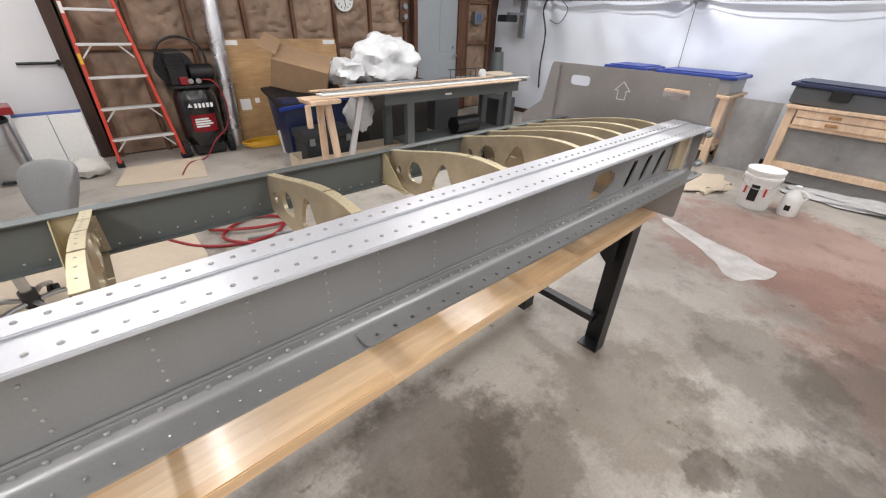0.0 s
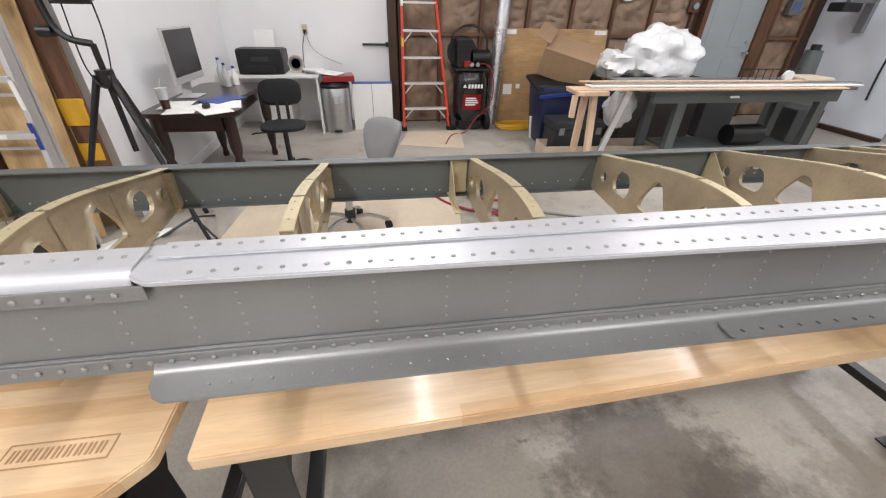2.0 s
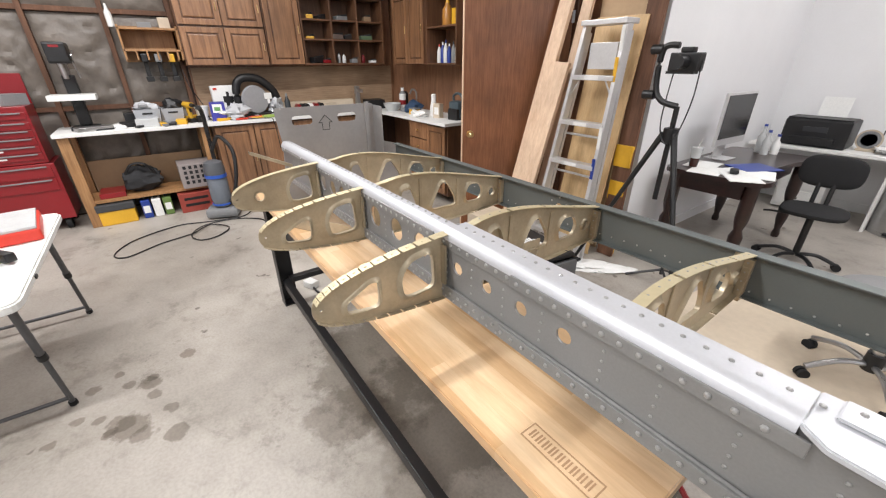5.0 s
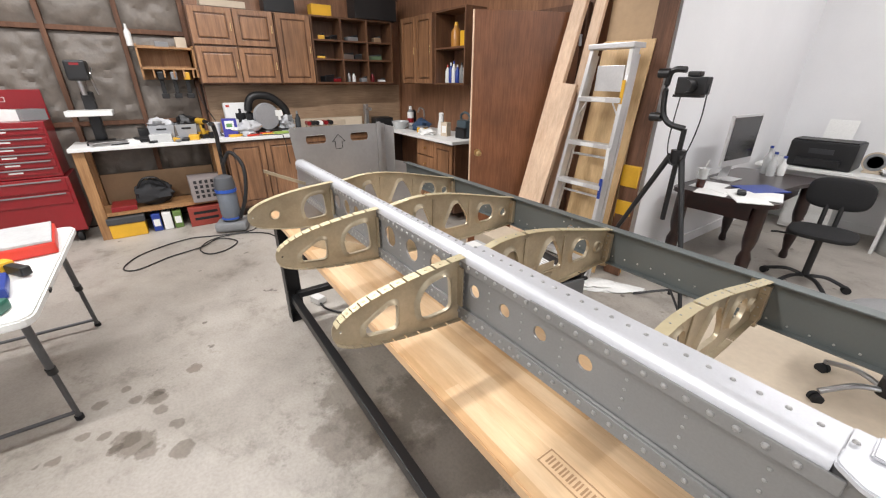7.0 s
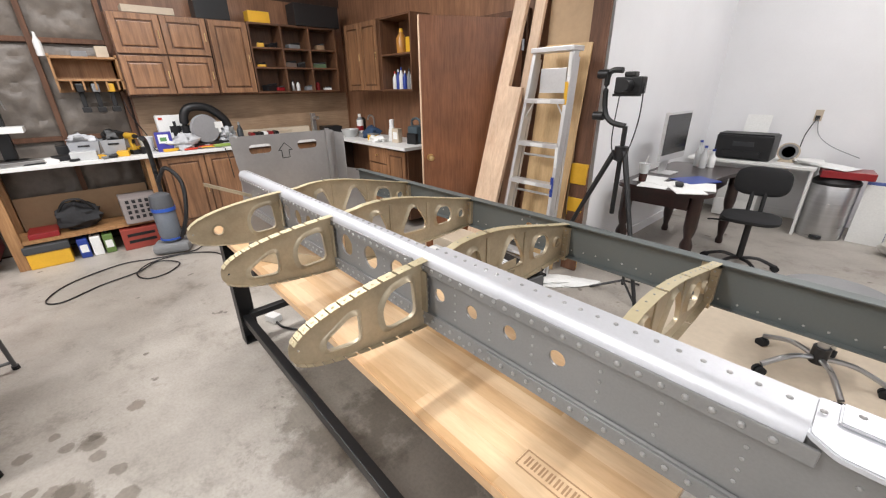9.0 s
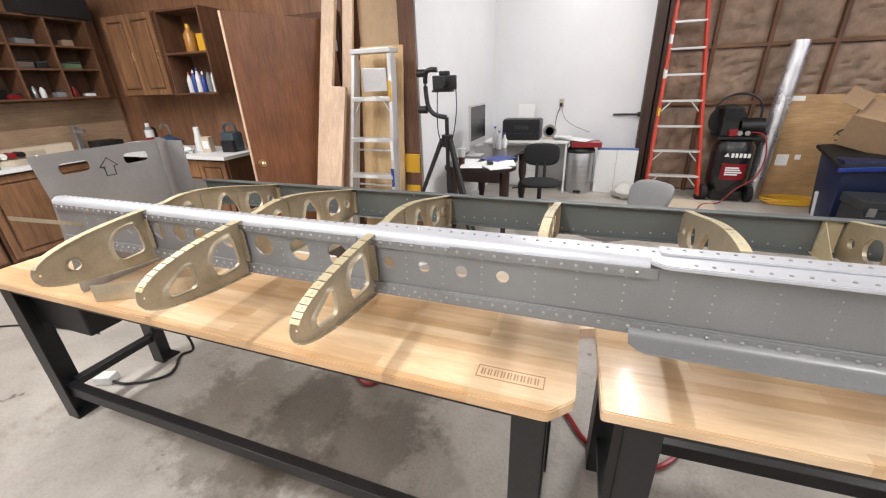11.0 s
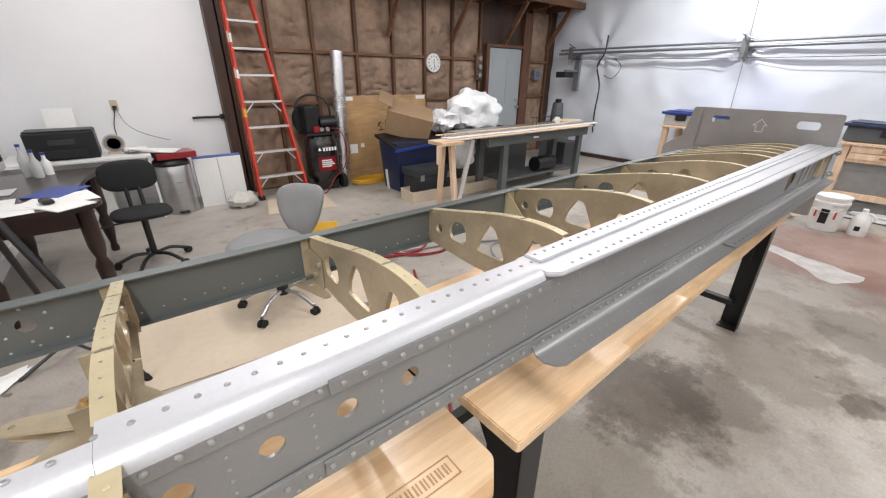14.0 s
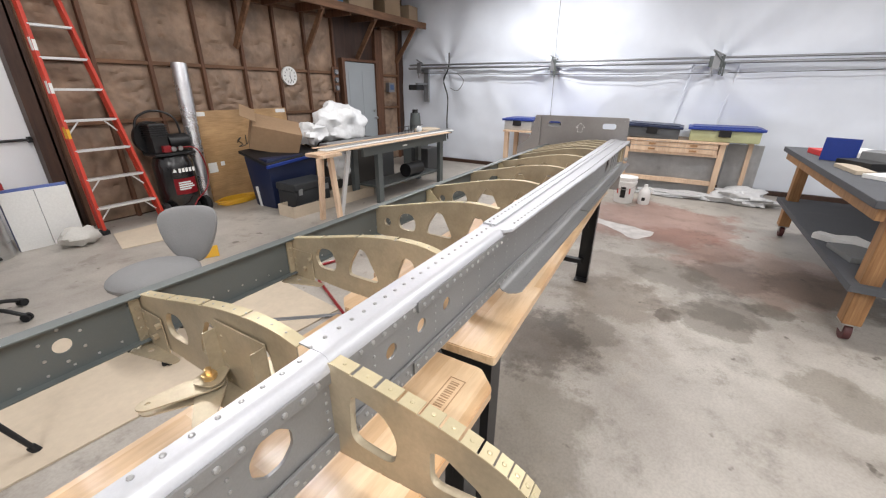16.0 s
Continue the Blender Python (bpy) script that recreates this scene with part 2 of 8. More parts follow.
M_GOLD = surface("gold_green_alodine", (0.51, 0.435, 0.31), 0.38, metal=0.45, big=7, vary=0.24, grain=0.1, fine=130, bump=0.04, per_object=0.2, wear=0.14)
# Brighter gold for brackets; on upper flanges it paints in their lit side.
M_GOLDB = surface("bright_gold_lit_edge", (0.6, 0.52, 0.335), 0.42, metal=0.4, vary=0.08, bump=0.02)
M_RIVET = surface("bare_rivet", (0.46, 0.46, 0.455), 0.33, metal=0.7, vary=0.1, bump=0)
M_STEEL = surface("brushed_steel", (0.5, 0.5, 0.5), 0.3, metal=0.9, vary=0.08, stretch=(1, 1, 30))
M_PLATE = surface("bare_aluminium_plate", (0.36, 0.35, 0.345), 0.4, metal=0.5, big=3, vary=0.14, grain=0.06, bump=0.03)
M_ALU = surface("ladder_aluminium", (0.7, 0.7, 0.7), 0.4, metal=0.55, vary=0.08, bump=0.03)


# ---- builders ----
def box(bm, x0, x1, y0, y1, z0, z1, bevel=0.0, m=None):
    made = bmesh.ops.create_cube(bm, size=1.0)["verts"]
    for v in made:
        v.co = Vector((x0 + (v.co.x + 0.5) * (x1 - x0), y0 + (v.co.y + 0.5) * (y1 - y0), z0 + (v.co.z + 0.5) * (z1 - z0)))
    if bevel:
        edges = list({e for v in made for e in v.link_edges})
        made = bmesh.ops.bevel(bm, geom=edges, offset=bevel, segments=2, affect="EDGES", profile=0.6)["verts"]
    if m is not None:
        bmesh.ops.transform(bm, matrix=m, verts=list(set(made)))
    return made


def cyl(bm, p0, p1, r0, r1=None, n=16, caps=True):
    p0, p1 = Vector(p0), Vector(p1)
    r1 = r0 if r1 is None else r1
    d = p1 - p0
    m = Matrix.Translation((p0 + p1) / 2) @ d.to_track_quat("Z", "Y").to_matrix().to_4x4()
    return bmesh.ops.create_cone(bm, cap_ends=caps, segments=n, radius1=max(r0, 1e-5), radius2=max(r1, 1e-5), depth=d.length, matrix=m)["verts"]


def ball(bm, c, r, n=10, squash=(1, 1, 1)):
    m = Matrix.Translation(c) @ Matrix.Diagonal((*squash, 1))
    return bmesh.ops.create_uvsphere(bm, u_segments=n, v_segments=max(5, n // 2 + 1), radius=r, matrix=m)["verts"]


def lathe(bm, profile, n=24, m=None):
    """A turned body round z from (radius, height) pairs."""
    rings = []
    for r, z in profile:
        rings.append([bm.verts.new((max(r, 1e-4) * math.cos(2 * math.pi * i / n), max(r, 1e-4) * math.sin(2 * math.pi * i / n), z)) for i in range(n)])
    for a, b in zip(rings, rings[1:]):
        for i in range(n):
            bm.faces.new((a[i], a[(i + 1) % n], b[(i + 1) % n], b[i]))
    bm.faces.new(list(reversed(rings[0])))
    bm.faces.new(rings[-1])
    if m is not None:
        bmesh.ops.transform(bm, matrix=m, verts=[v for r in rings for v in r])


def smooth_line(points, steps=8):
    """A smooth curve through points."""
    pts = [Vector(p) for p in points]
    out = []
    for i in range(len(pts) - 1):
        a, b, c, d = pts[max(i - 1, 0)], pts[i], pts[i + 1], pts[min(i + 2, len(pts) - 1)]
        for k in range(steps):
            t = k / steps
            out.append(0.5 * ((2 * b) + (c - a) * t + (2 * a - 5 * b + 4 * c - d) * t * t + (3 * b - a - 3 * c + d) * t ** 3))
    out.append(pts[-1])
    return out


def tube(bm, points, r, n=8, steps=8):
    line = smooth_line(points, steps)
    rings = []
    for i, p in enumerate(line):
        d = (line[min(i + 1, len(line) - 1)] - line[max(i - 1, 0)]).normalized()
        side = d.cross(Vector((0, 0, 1)))
        side = side.normalized() if side.length > 1e-3 else Vector((1, 0, 0))
        up = side.cross(d)
        rings.append([bm.verts.new(p + r * (side * math.cos(2 * math.pi * k / n) + up * math.sin(2 * math.pi * k / n))) for k in range(n)])
    for a, b in zip(rings, rings[1:]):
        for k in range(n):
            bm.faces.new((a[k], a[(k + 1) % n], b[(k + 1) % n], b[k]))
    bm.faces.new(list(reversed(rings[0])))
    bm.faces.new(rings[-1])


def sheet(bm, outer, holes, t, m):
    """A plate of thickness t cut to the outline outer, with holes, in its own x-y plane, laid by m."""
    loops = [outer, *holes]
    low, high = [], []
    edges = []
    for lp in loops:
        vs = [bm.verts.new((x, y, 0)) for x, y in lp]
        low.append(vs)
        edges += [bm.edges.new((vs[i], vs[(i + 1) % len(vs)])) for i in range(len(vs))]
    faces = [f for f in bmesh.ops.triangle_fill(bm, use_beauty=True, edges=edges)["geom"] if isinstance(f, bmesh.types.BMFace)]
    twin = {}
    for vs in low:
        for v in vs:
            twin[v] = bm.verts.new((v.co.x, v.co.y, t))
    for f in faces:
        bm.faces.new([twin[v] for v in reversed(f.verts)])
    for vs in low:
        for i in range(len(vs)):
            a, b = vs[i], vs[(i + 1) % len(vs)]
            bm.faces.new((a, b, twin[b], twin[a]))
    every = list(twin) + list(twin.values())
    bmesh.ops.transform(bm, matrix=m, verts=every)
    bmesh.ops.recalc_face_normals(bm, faces=list({f for v in every for f in v.link_faces}))


def circle(cx, cy, r, n=20, ry=None):
    return [(cx + r * math.cos(2 * math.pi * i / n), cy + (ry or r) * math.sin(2 * math.pi * i / n)) for i in range(n)]


def rounded(points, r, n=4):
    """A polygon with its corners rounded by r."""
    out = []
    k = len(points)
    for i in range(k):
        p, a, b = Vector(points[i]), Vector(points[i - 1]), Vector(points[(i + 1) % k])
        u, w = (a - p), (b - p)
        q = min(r, u.length * 0.45, w.length * 0.45)
        s, e = p + u.normalized() * q, p + w.normalized() * q
        for j in range(n + 1):
            t = j / n
            c = s * (1 - t) ** 2 + p * 2 * t * (1 - t) + e * t * t
            out.append((c.x, c.y))
    return out


def rect(x0, x1, y0, y1):
    return [(x0, y0), (x1, y0), (x1, y1), (x0, y1)]


def part(name, bm, material, parent=None, label="", smooth=False):
    mesh = bpy.data.meshes.new(name)
    bm.to_mesh(mesh)
    bm.free()
    mesh.materials.append(material)
    if smooth:
        for p in mesh.polygons:
            p.use_smooth = True
        mesh.set_sharp_from_angle(angle=radians(40))
    ob = new(name, mesh)
    ob.parent = parent
    if label:
        tagged(ob, label)
    return ob


def thing(name, label, category, m=None, group="", kind=""):
    ob = new(name)
    ob.empty_display_size = 0.1
    ob.matrix_world = m if m is not None else Matrix.Identity(4)
    return tagged(ob, label, category, group, kind)


def solid(name, material, parent=None, label="", *boxes, bevel=0.0, smooth=False):
    """One part made of several boxes."""
    bm = bmesh.new()
    for b in boxes:
        box(bm, *b, bevel=bevel)
    return part(name, bm, material, parent, label, smooth)


def structure(ob, label, category):
    return tagged(ob, label, category, kind="structure")


XY_YZ = Matrix(((0, 0, 1, 0), (1, 0, 0, 0), (0, 1, 0, 0), (0, 0, 0, 1)))  # sheet x,y -> world y,z; thickness along x
XY_XZ = Matrix(((1, 0, 0, 0), (0, 0, -1, 0), (0, 1, 0, 0), (0, 0, 0, 1)))  # sheet x,y -> world x,z; thickness along -y

# ---- the room ----
X0, X1, Y0, Y1 = -5.1, 7.9, -4.2, 5.6
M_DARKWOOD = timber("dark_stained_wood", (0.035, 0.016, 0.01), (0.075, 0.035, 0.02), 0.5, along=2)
M_GREYDOOR = surface("grey_painted_door", (0.36, 0.39, 0.41), 0.45, vary=0.05, grain=0.03)
M_CONDUIT = surface("galvanised_rail", (0.31, 0.32, 0.335), 0.4, metal=0.7, vary=0.12)
M_PINE = timber("fresh_pine", (0.66, 0.45, 0.3), (0.86, 0.66, 0.48), 0.55, along=2, streak=12, knots=0.18, pores=0.12)
M_PLYL = timber("pale_plywood", (0.58, 0.38, 0.18), (0.8, 0.58, 0.32), 0.5, along=2, streak=4, knots=0.25, pores=0.14)
M_PLY = timber("weathered_plywood", (0.42, 0.25, 0.11), (0.62, 0.4, 0.2), 0.5, along=0, streak=4, knots=0.3)
M_BRASS = surface("worn_brass", (0.7, 0.5, 0.25), 0.3, metal=0.9)

structure(solid("floor", M_FLOOR, None, "", (X0 - 0.2, X1 + 0.2, Y0 - 0.2, Y1 + 0.6, -0.12, 0.0)), "stained grey concrete slab floor", "floor")
structure(solid("ceiling", M_CEIL, None, "", (X0 - 0.2, X1 + 0.2, Y0 - 0.2, Y1 + 0.6, CEILING, CEILING + 0.1)), "plain pale ceiling over the workshop", "ceiling")
structure(solid("wall_south", M_WHITE, None, "", (X0, X1, Y0 - 0.15, Y0, 0, CEILING)), "plain white wall", "wall")
wall_w = structure(solid("wall_west", M_DARKWOOD, None, "", (X0 - 0.15, X0, Y0, 2.72, 0, CEILING)), "open stud wall with grey insulation", "wall")
wall_n = structure(solid("wall_north", M_DARKWOOD, None, "", (1.28, X1, Y1, Y1 + 0.15, 0, CEILING)), "open stud wall with brown kraft insulation", "wall")
structure(solid("wall_office_back", M_WHITE, None, "", (-1.0, 1.16, 5.75, 5.9, 0, CEILING)), "white painted plasterboard wall", "wall")
structure(solid("wall_office_side", M_WHITE, None, "", (-1.12, -1.0, 2.72, 5.75, 0, CEILING)), "white painted partition wall", "wall")
structure(solid("wall_panelled", M_PANEL, None, "", (X0, -2.62, 2.72, 2.87, 0, CEILING), (-1.8, -1.12, 2.72, 2.87, 0, CEILING), (-2.62, -1.8, 2.72, 2.87, 2.1, CEILING)), "brown wood-panelled wall with a doorway", "wall")
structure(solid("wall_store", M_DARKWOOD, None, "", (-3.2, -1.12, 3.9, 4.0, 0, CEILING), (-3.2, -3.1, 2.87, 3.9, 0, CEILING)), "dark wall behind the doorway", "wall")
structure(solid("corner_post", M_DARKWOOD, None, "", (1.16, 1.3, 5.6, 5.76, 0, CEILING)), "dark wooden corner post", "post")
structure(solid("baseboard", M_WHITE, None, "", (-1.0, -0.985, 2.8, 5.74, 0, 0.1), (-0.985, 1.15, 5.735, 5.75, 0, 0.1)), "low white baseboard", "baseboard")

# white sheeted east wall, slack between its fixings
bm = bmesh.new()
NY, NZ = 150, 64
grid = []
for j in range(NZ + 1):
    z = CEILING * j / NZ
    line = []
    for i in range(NY + 1):
        y = Y0 + (Y1 - Y0) * i / NY
        slack = 0.045 * noise.fractal(Vector((y * 0.9, z * 1.1, 3.1)), 1.0, 2.0, 3) - 0.05 * (0.22 - min(0.22, abs(noise.noise(Vector((y * 1.1 + 0.7 * z, z * 0.8 - 0.5 * y, 9.2))))))
        for py in (1.96, -0.62, 4.4):
            d = math.hypot((y - py) * 1.0, z - 2.02)
            ang = math.atan2(z - 2.02, y - py)
            slack += 0.04 * math.exp(-d * 1.3) * math.cos(ang * 7)
        line.append(bm.verts.new((X1 - 0.03 + slack, y, z)))
    grid.append(line)
for j in range(NZ):
    for i in range(NY):
        bm.faces.new((grid[j][i], grid[j][i + 1], grid[j + 1][i + 1], grid[j + 1][i]))
box(bm, X1 + 0.06, X1 + 0.2, Y0, Y1, 0, CEILING)
structure(part("wall_east", bm, M_SHEET, None, "", True), "white sheeted workshop wall with slack creases", "wall")
structure(solid("base_rail", M_DARKWOOD, None, "", (X1 - 0.12, X1 - 0.05, Y0, Y1, 0.0, 0.07)), "dark timber rail at the foot of the white wall", "baseboard")


def pillow(x0, x1, z0, z1, y, seed, n=22, deep=0.05):
    """A batt of insulation in a creased paper face that bulges between studs; faces -y."""
    bm = bmesh.new()
    g = []
    for j in range(n + 1):
        row = []
        for i in range(n + 1):
            u, v = 2 * i / n - 1, 2 * j / n - 1
            x, z = x0 + (x1 - x0) * i / n, z0 + (z1 - z0) * j / n
            rim = (1 - u ** 6) * (1 - v ** 8)
            fold = abs(noise.noise(Vector((x * 5 + z * 2.2 + seed, z * 6 - x * 1.5, seed))))
            crease = abs(noise.noise(Vector((x * 2.2 + seed * 3, z * 9, seed + 4))))
            b = deep * (1 - u ** 4) * (1 - v ** 6) + (0.022 * noise.noise(Vector((x * 3 + seed, z * 2.5, seed))) - 0.1 * (0.3 - min(fold, 0.3)) - 0.09 * (0.2 - min(crease, 0.2))) * rim
            row.append(bm.verts.new((x, y - b, z)))
        g.append(row)
    for j in range(n):
        for i in range(n):
            bm.faces.new((g[j][i], g[j][i + 1], g[j + 1][i + 1], g[j + 1][i]))
    return bm


STUDS = [1.36, 1.86, 2.44, 3.1, 3.74, 4.36, 4.96, 5.62, 7.02, 7.6]
for k, sx in enumerate(STUDS):
    solid("stud", M_STUD, wall_n, "", (sx - 0.022, sx + 0.022, Y1 - 0.07, Y1 + 0.002, 0, CEILING), bevel=0.003)
for k, (a, b) in enumerate(zip(STUDS, STUDS[1:])):
    if a == 5.62:
        continue
    for j, (z0, z1) in enumerate(((0.02, 1.15), (1.2, 1.82), (1.87, 2.75), (2.8, 3.85))):
        part("insulation_batt", pillow(a + 0.024, b - 0.024, z0, z1, Y1 - 0.012, k * 7.3 + j), M_KRAFT, wall_n, "", True)
        if j:
            solid("noggin", M_STUDX, wall_n, "", (a + 0.022, b - 0.022, Y1 - 0.06, Y1 + 0.002, z0 - 0.045, z0), bevel=0.003)

# grey door with its frame
door = thing("door_1", "plain grey steel side door in a dark frame", "door", kind="structure")
solid("door_leaf", M_GREYDOOR, door, "", (5.86, 6.78, Y1 - 0.05, Y1 - 0.005, 0.02, 2.06), bevel=0.004)
for a, b in ((0.25, 0.9), (1.05, 1.9)):
    for c, d in ((5.97, 6.27), (6.37, 6.67)):
        solid("door_panel", M_GREYDOOR, door, "", (c, d, Y1 - 0.056, Y1 - 0.05, a, b), bevel=0.003)
solid("door_frame", M_STUD, door, "dark wooden door frame", (5.78, 5.855, Y1 - 0.09, Y1, 0, 2.12), (6.785, 6.97, Y1 - 0.09, Y1, 0, 2.7), (5.855, 6.785, Y1 - 0.09, Y1, 2.07, 2.12))
bm = bmesh.new()
cyl(bm, (6.7, Y1 - 0.05, 0.98), (6.7, Y1 - 0.11, 0.98), 0.012)
ball(bm, (6.7, Y1 - 0.12, 0.98), 0.03)
cyl(bm, (6.7, Y1 - 0.05, 1.12), (6.7, Y1 - 0.075, 1.12), 0.025)
part("door_knob", bm, M_STEEL, door, "round steel knob and lock", True)

# storage shelf high on the north wall
shelf = thing("wall_shelf", "rough timber storage shelf on diagonal braces", "shelf")
solid("shelf_board", M_STUDX, shelf, "", (2.6, X1 - 0.08, 4.95, Y1 - 0.07, 2.86, 2.9))
solid("fascia", M_STUDX, shelf, "", (2.6, X1 - 0.08, 4.9, 4.95, 2.78, 2.9), bevel=0.004)
for jx in (2.9, 3.55, 4.2, 4.85, 5.5, 6.15, 6.8, 7.45):
    solid("joist", M_STUD, shelf, "", (jx - 0.02, jx + 0.02, 4.95, Y1 - 0.07, 2.74, 2.86), bevel=0.003)
for jx in (3.6, 4.9, 6.2, 7.5):
    bm = bmesh.new()
    L = math.hypot(0.55, 0.72)
    box(bm, -0.02, 0.02, -0.045, 0.045, 0, L, bevel=0.003, m=Matrix.Translation((jx + 0.045, Y1 - 0.06, 2.12)) @ pose(0, 0, 0, math.degrees(math.atan2(0.55, 0.72))))
    part("brace", bm, M_STUDX, shelf)
for k, (bx, w, h, c, nm) in enumerate(((3.0, 0.5, 0.34, (0.3, 0.2, 0.12), "brown cardboard"), (4.0, 0.55, 0.4, (0.26, 0.18, 0.11), "brown cardboard"), (5.0, 0.45, 0.3, (0.05, 0.16, 0.3), "blue cardboard"), (5.7, 0.6, 0.36, (0.32, 0.23, 0.15), "brown cardboard"), (6.6, 0.5, 0.33, (0.3, 0.21, 0.13), "brown cardboard"), (7.3, 0.35, 0.28, (0.33, 0.24, 0.16), "brown cardboard"))):
    mm = surface("carton_" + str(k), c, 0.75)
    t = thing("storage_box", nm + " box on the high shelf", "box", pose(bx + 0.2, 5.22, 2.9, 0, 0, (k * 37) % 11 - 5))
    solid("box_body", mm, t, "", (-w / 2, w / 2, -0.2, 0.2, 0, h), bevel=0.006)
    solid("box_tape", mm, t, "", (-w / 2 - 0.002, w / 2 + 0.002, -0.03, 0.03, h - 0.002, h + 0.003))

# galvanised rails across the white wall
rail = thing("wall_rail", "pair of galvanised sliding-door rails on the white wall", "rail")
bm = bmesh.new()
cyl(bm, (X1 - 0.2, Y0 + 0.02, 2.0), (X1 - 0.2, 5.3, 2.0), 0.022, n=12)
part("lower_rail", bm, M_CONDUIT, rail, "", True)
bm = bmesh.new()
cyl(bm, (X1 - 0.16, Y0 + 0.02, 2.07), (X1 - 0.16, 5.3, 2.07), 0.018, n=12)
part("upper_rail", bm, M_CONDUIT, rail, "", True)
for by in (1.96, -0.62, 5.0, -2.9):
    bm = bmesh.new()
    box(bm, X1 - 0.19, X1 - 0.02, by - 0.09, by + 0.09, 1.96, 1.985, bevel=0.004)
    box(bm, X1 - 0.24, X1 - 0.22, by - 0.05, by + 0.05, 1.9, 2.12, bevel=0.004)
    cyl(bm, (X1 - 0.21, by - 0.08, 2.1), (X1 - 0.21, by + 0.08, 2.18), 0.012, n=8)
    cyl(bm, (X1 - 0.21, by + 0.06, 1.96), (X1 - 0.21, by + 0.02, 1.8), 0.012, n=8)
    part("rail_bracket", bm, M_CONDUIT, rail)
for by, wide in ((-0.62, 0.2), (1.96, 0.1)):
    bm = bmesh.new()
    box(bm, X1 - 0.235, X1 - 0.225, by - wide / 2, by + wide / 2, 1.83 if wide > 0.2 else 1.93, 2.09, bevel=0.003)
    cyl(bm, (X1 - 0.25, by - wide * 0.3, 2.03), (X1 - 0.25, by + wide * 0.3, 2.16), 0.014, n=8)
    cyl(bm, (X1 - 0.25, by - wide * 0.42, 2.1), (X1 - 0.25, by - wide * 0.36, 1.82), 0.016, n=8)
    box(bm, X1 - 0.26, X1 - 0.236, by - wide * 0.62, by - wide * 0.5, 1.8, 2.0, bevel=0.004)
    part("roller_plate", bm, M_GREYD, rail, "bent steel roller plate")
for by in (-0.32, -0.95):
    bm = bmesh.new()
    cyl(bm, (X1 - 0.045, by, 2.0), (X1 - 0.05, by + 0.12, 0.95), 0.016, n=8)
    part("drop_rod", bm, M_SHEET, rail)
bm = bmesh.new()
tube(bm, [(X1 - 0.1, 1.98, 3.8), (X1 - 0.16, 1.97, 2.6), (X1 - 0.12, 1.96, 2.05), (X1 - 0.08, 1.95, 0.9)], 0.004, 6)
part("pull_cord", bm, M_BLACK, rail)
bm = bmesh.new()
tube(bm, [(X1 - 0.12, -4.0, 1.9), (X1 - 0.15, 0.5, 1.84), (X1 - 0.14, 5.0, 1.9)], 0.005, 6, 12)
part("guide_wire", bm, M_BLACK, rail)
opener = thing("door_opener", "dark metal door motor hung on the white wall", "motor")
solid("opener_arm", M_CONDUIT, opener, "", (X1 - 0.5, X1 - 0.1, 4.86, 4.92, 1.66, 1.7), bevel=0.004)
solid("opener_body", M_BLACK, opener, "", (X1 - 0.66, X1 - 0.36, 4.78, 5.0, 1.55, 1.66), bevel=0.02)
solid("opener_post", M_CONDUIT, opener, "", (X1 - 0.12, X1 - 0.06, 4.83, 4.95, 1.3, 2.0), bevel=0.004)
bm = bmesh.new()
tube(bm, [(X1 - 0.1, 4.3, 2.3), (X1 - 0.16, 4.28, 2.0), (X1 - 0.12, 4.42, 1.75), (X1 - 0.14, 4.3, 1.4), (X1 - 0.13, 4.32, 0.9), (X1 - 0.12, 4.3, 0.5)], 0.014, 8)
cab = part("wall_cable", bm, M_BLACK, None, "", True)
tagged(cab, "thick black cable hanging down the white wall", "cable")
bm = bmesh.new()
tube(bm, [(X1 - 0.1, 4.1, 1.9), (X1 - 0.16, 3.9, 1.75), (X1 - 0.14, 4.05, 1.55), (X1 - 0.13, 4.25, 1.6)], 0.006, 6)
tagged(part("wire_loop", bm, M_BLACK, None, "", True), "thin black wire looped on the white wall", "wire")
sbox = thing("switch_box", "grey electrical box beside the side door", "box")
solid("box_body", M_CONDUIT, sbox, "", (7.12, 7.32, Y1 - 0.16, Y1 - 0.07, 1.5, 1.7), bevel=0.006)
solid("box_cover", surface("blue_label", (0.1, 0.16, 0.3), 0.5), sbox, "", (7.16, 7.28, Y1 - 0.166, Y1 - 0.16, 1.55, 1.66))
sw = thing("light_switches", "column of round grey sockets on a dark board", "socket")
solid("board", M_STUD, sw, "", (5.5, 5.66, Y1 - 0.1, Y1 - 0.07, 1.5, 1.95), bevel=0.003)
for z in (1.58, 1.72, 1.86):
    bm = bmesh.new()
    cyl(bm, (5.58, Y1 - 0.1, z), (5.58, Y1 - 0.135, z), 0.05, 0.042, 18)
    part("socket", bm, M_CONDUIT, sw, "", True)

# grey insulation and studs on the west wall
WS = [-4.1, -3.5, -2.9, -2.3, -1.75, -1.2, -0.6, -0.02]
for sy in WS:
    solid("stud", M_STUD, wall_w, "", (X0 - 0.002, X0 + 0.07, sy - 0.022, sy + 0.022, 0, CEILING), bevel=0.003)
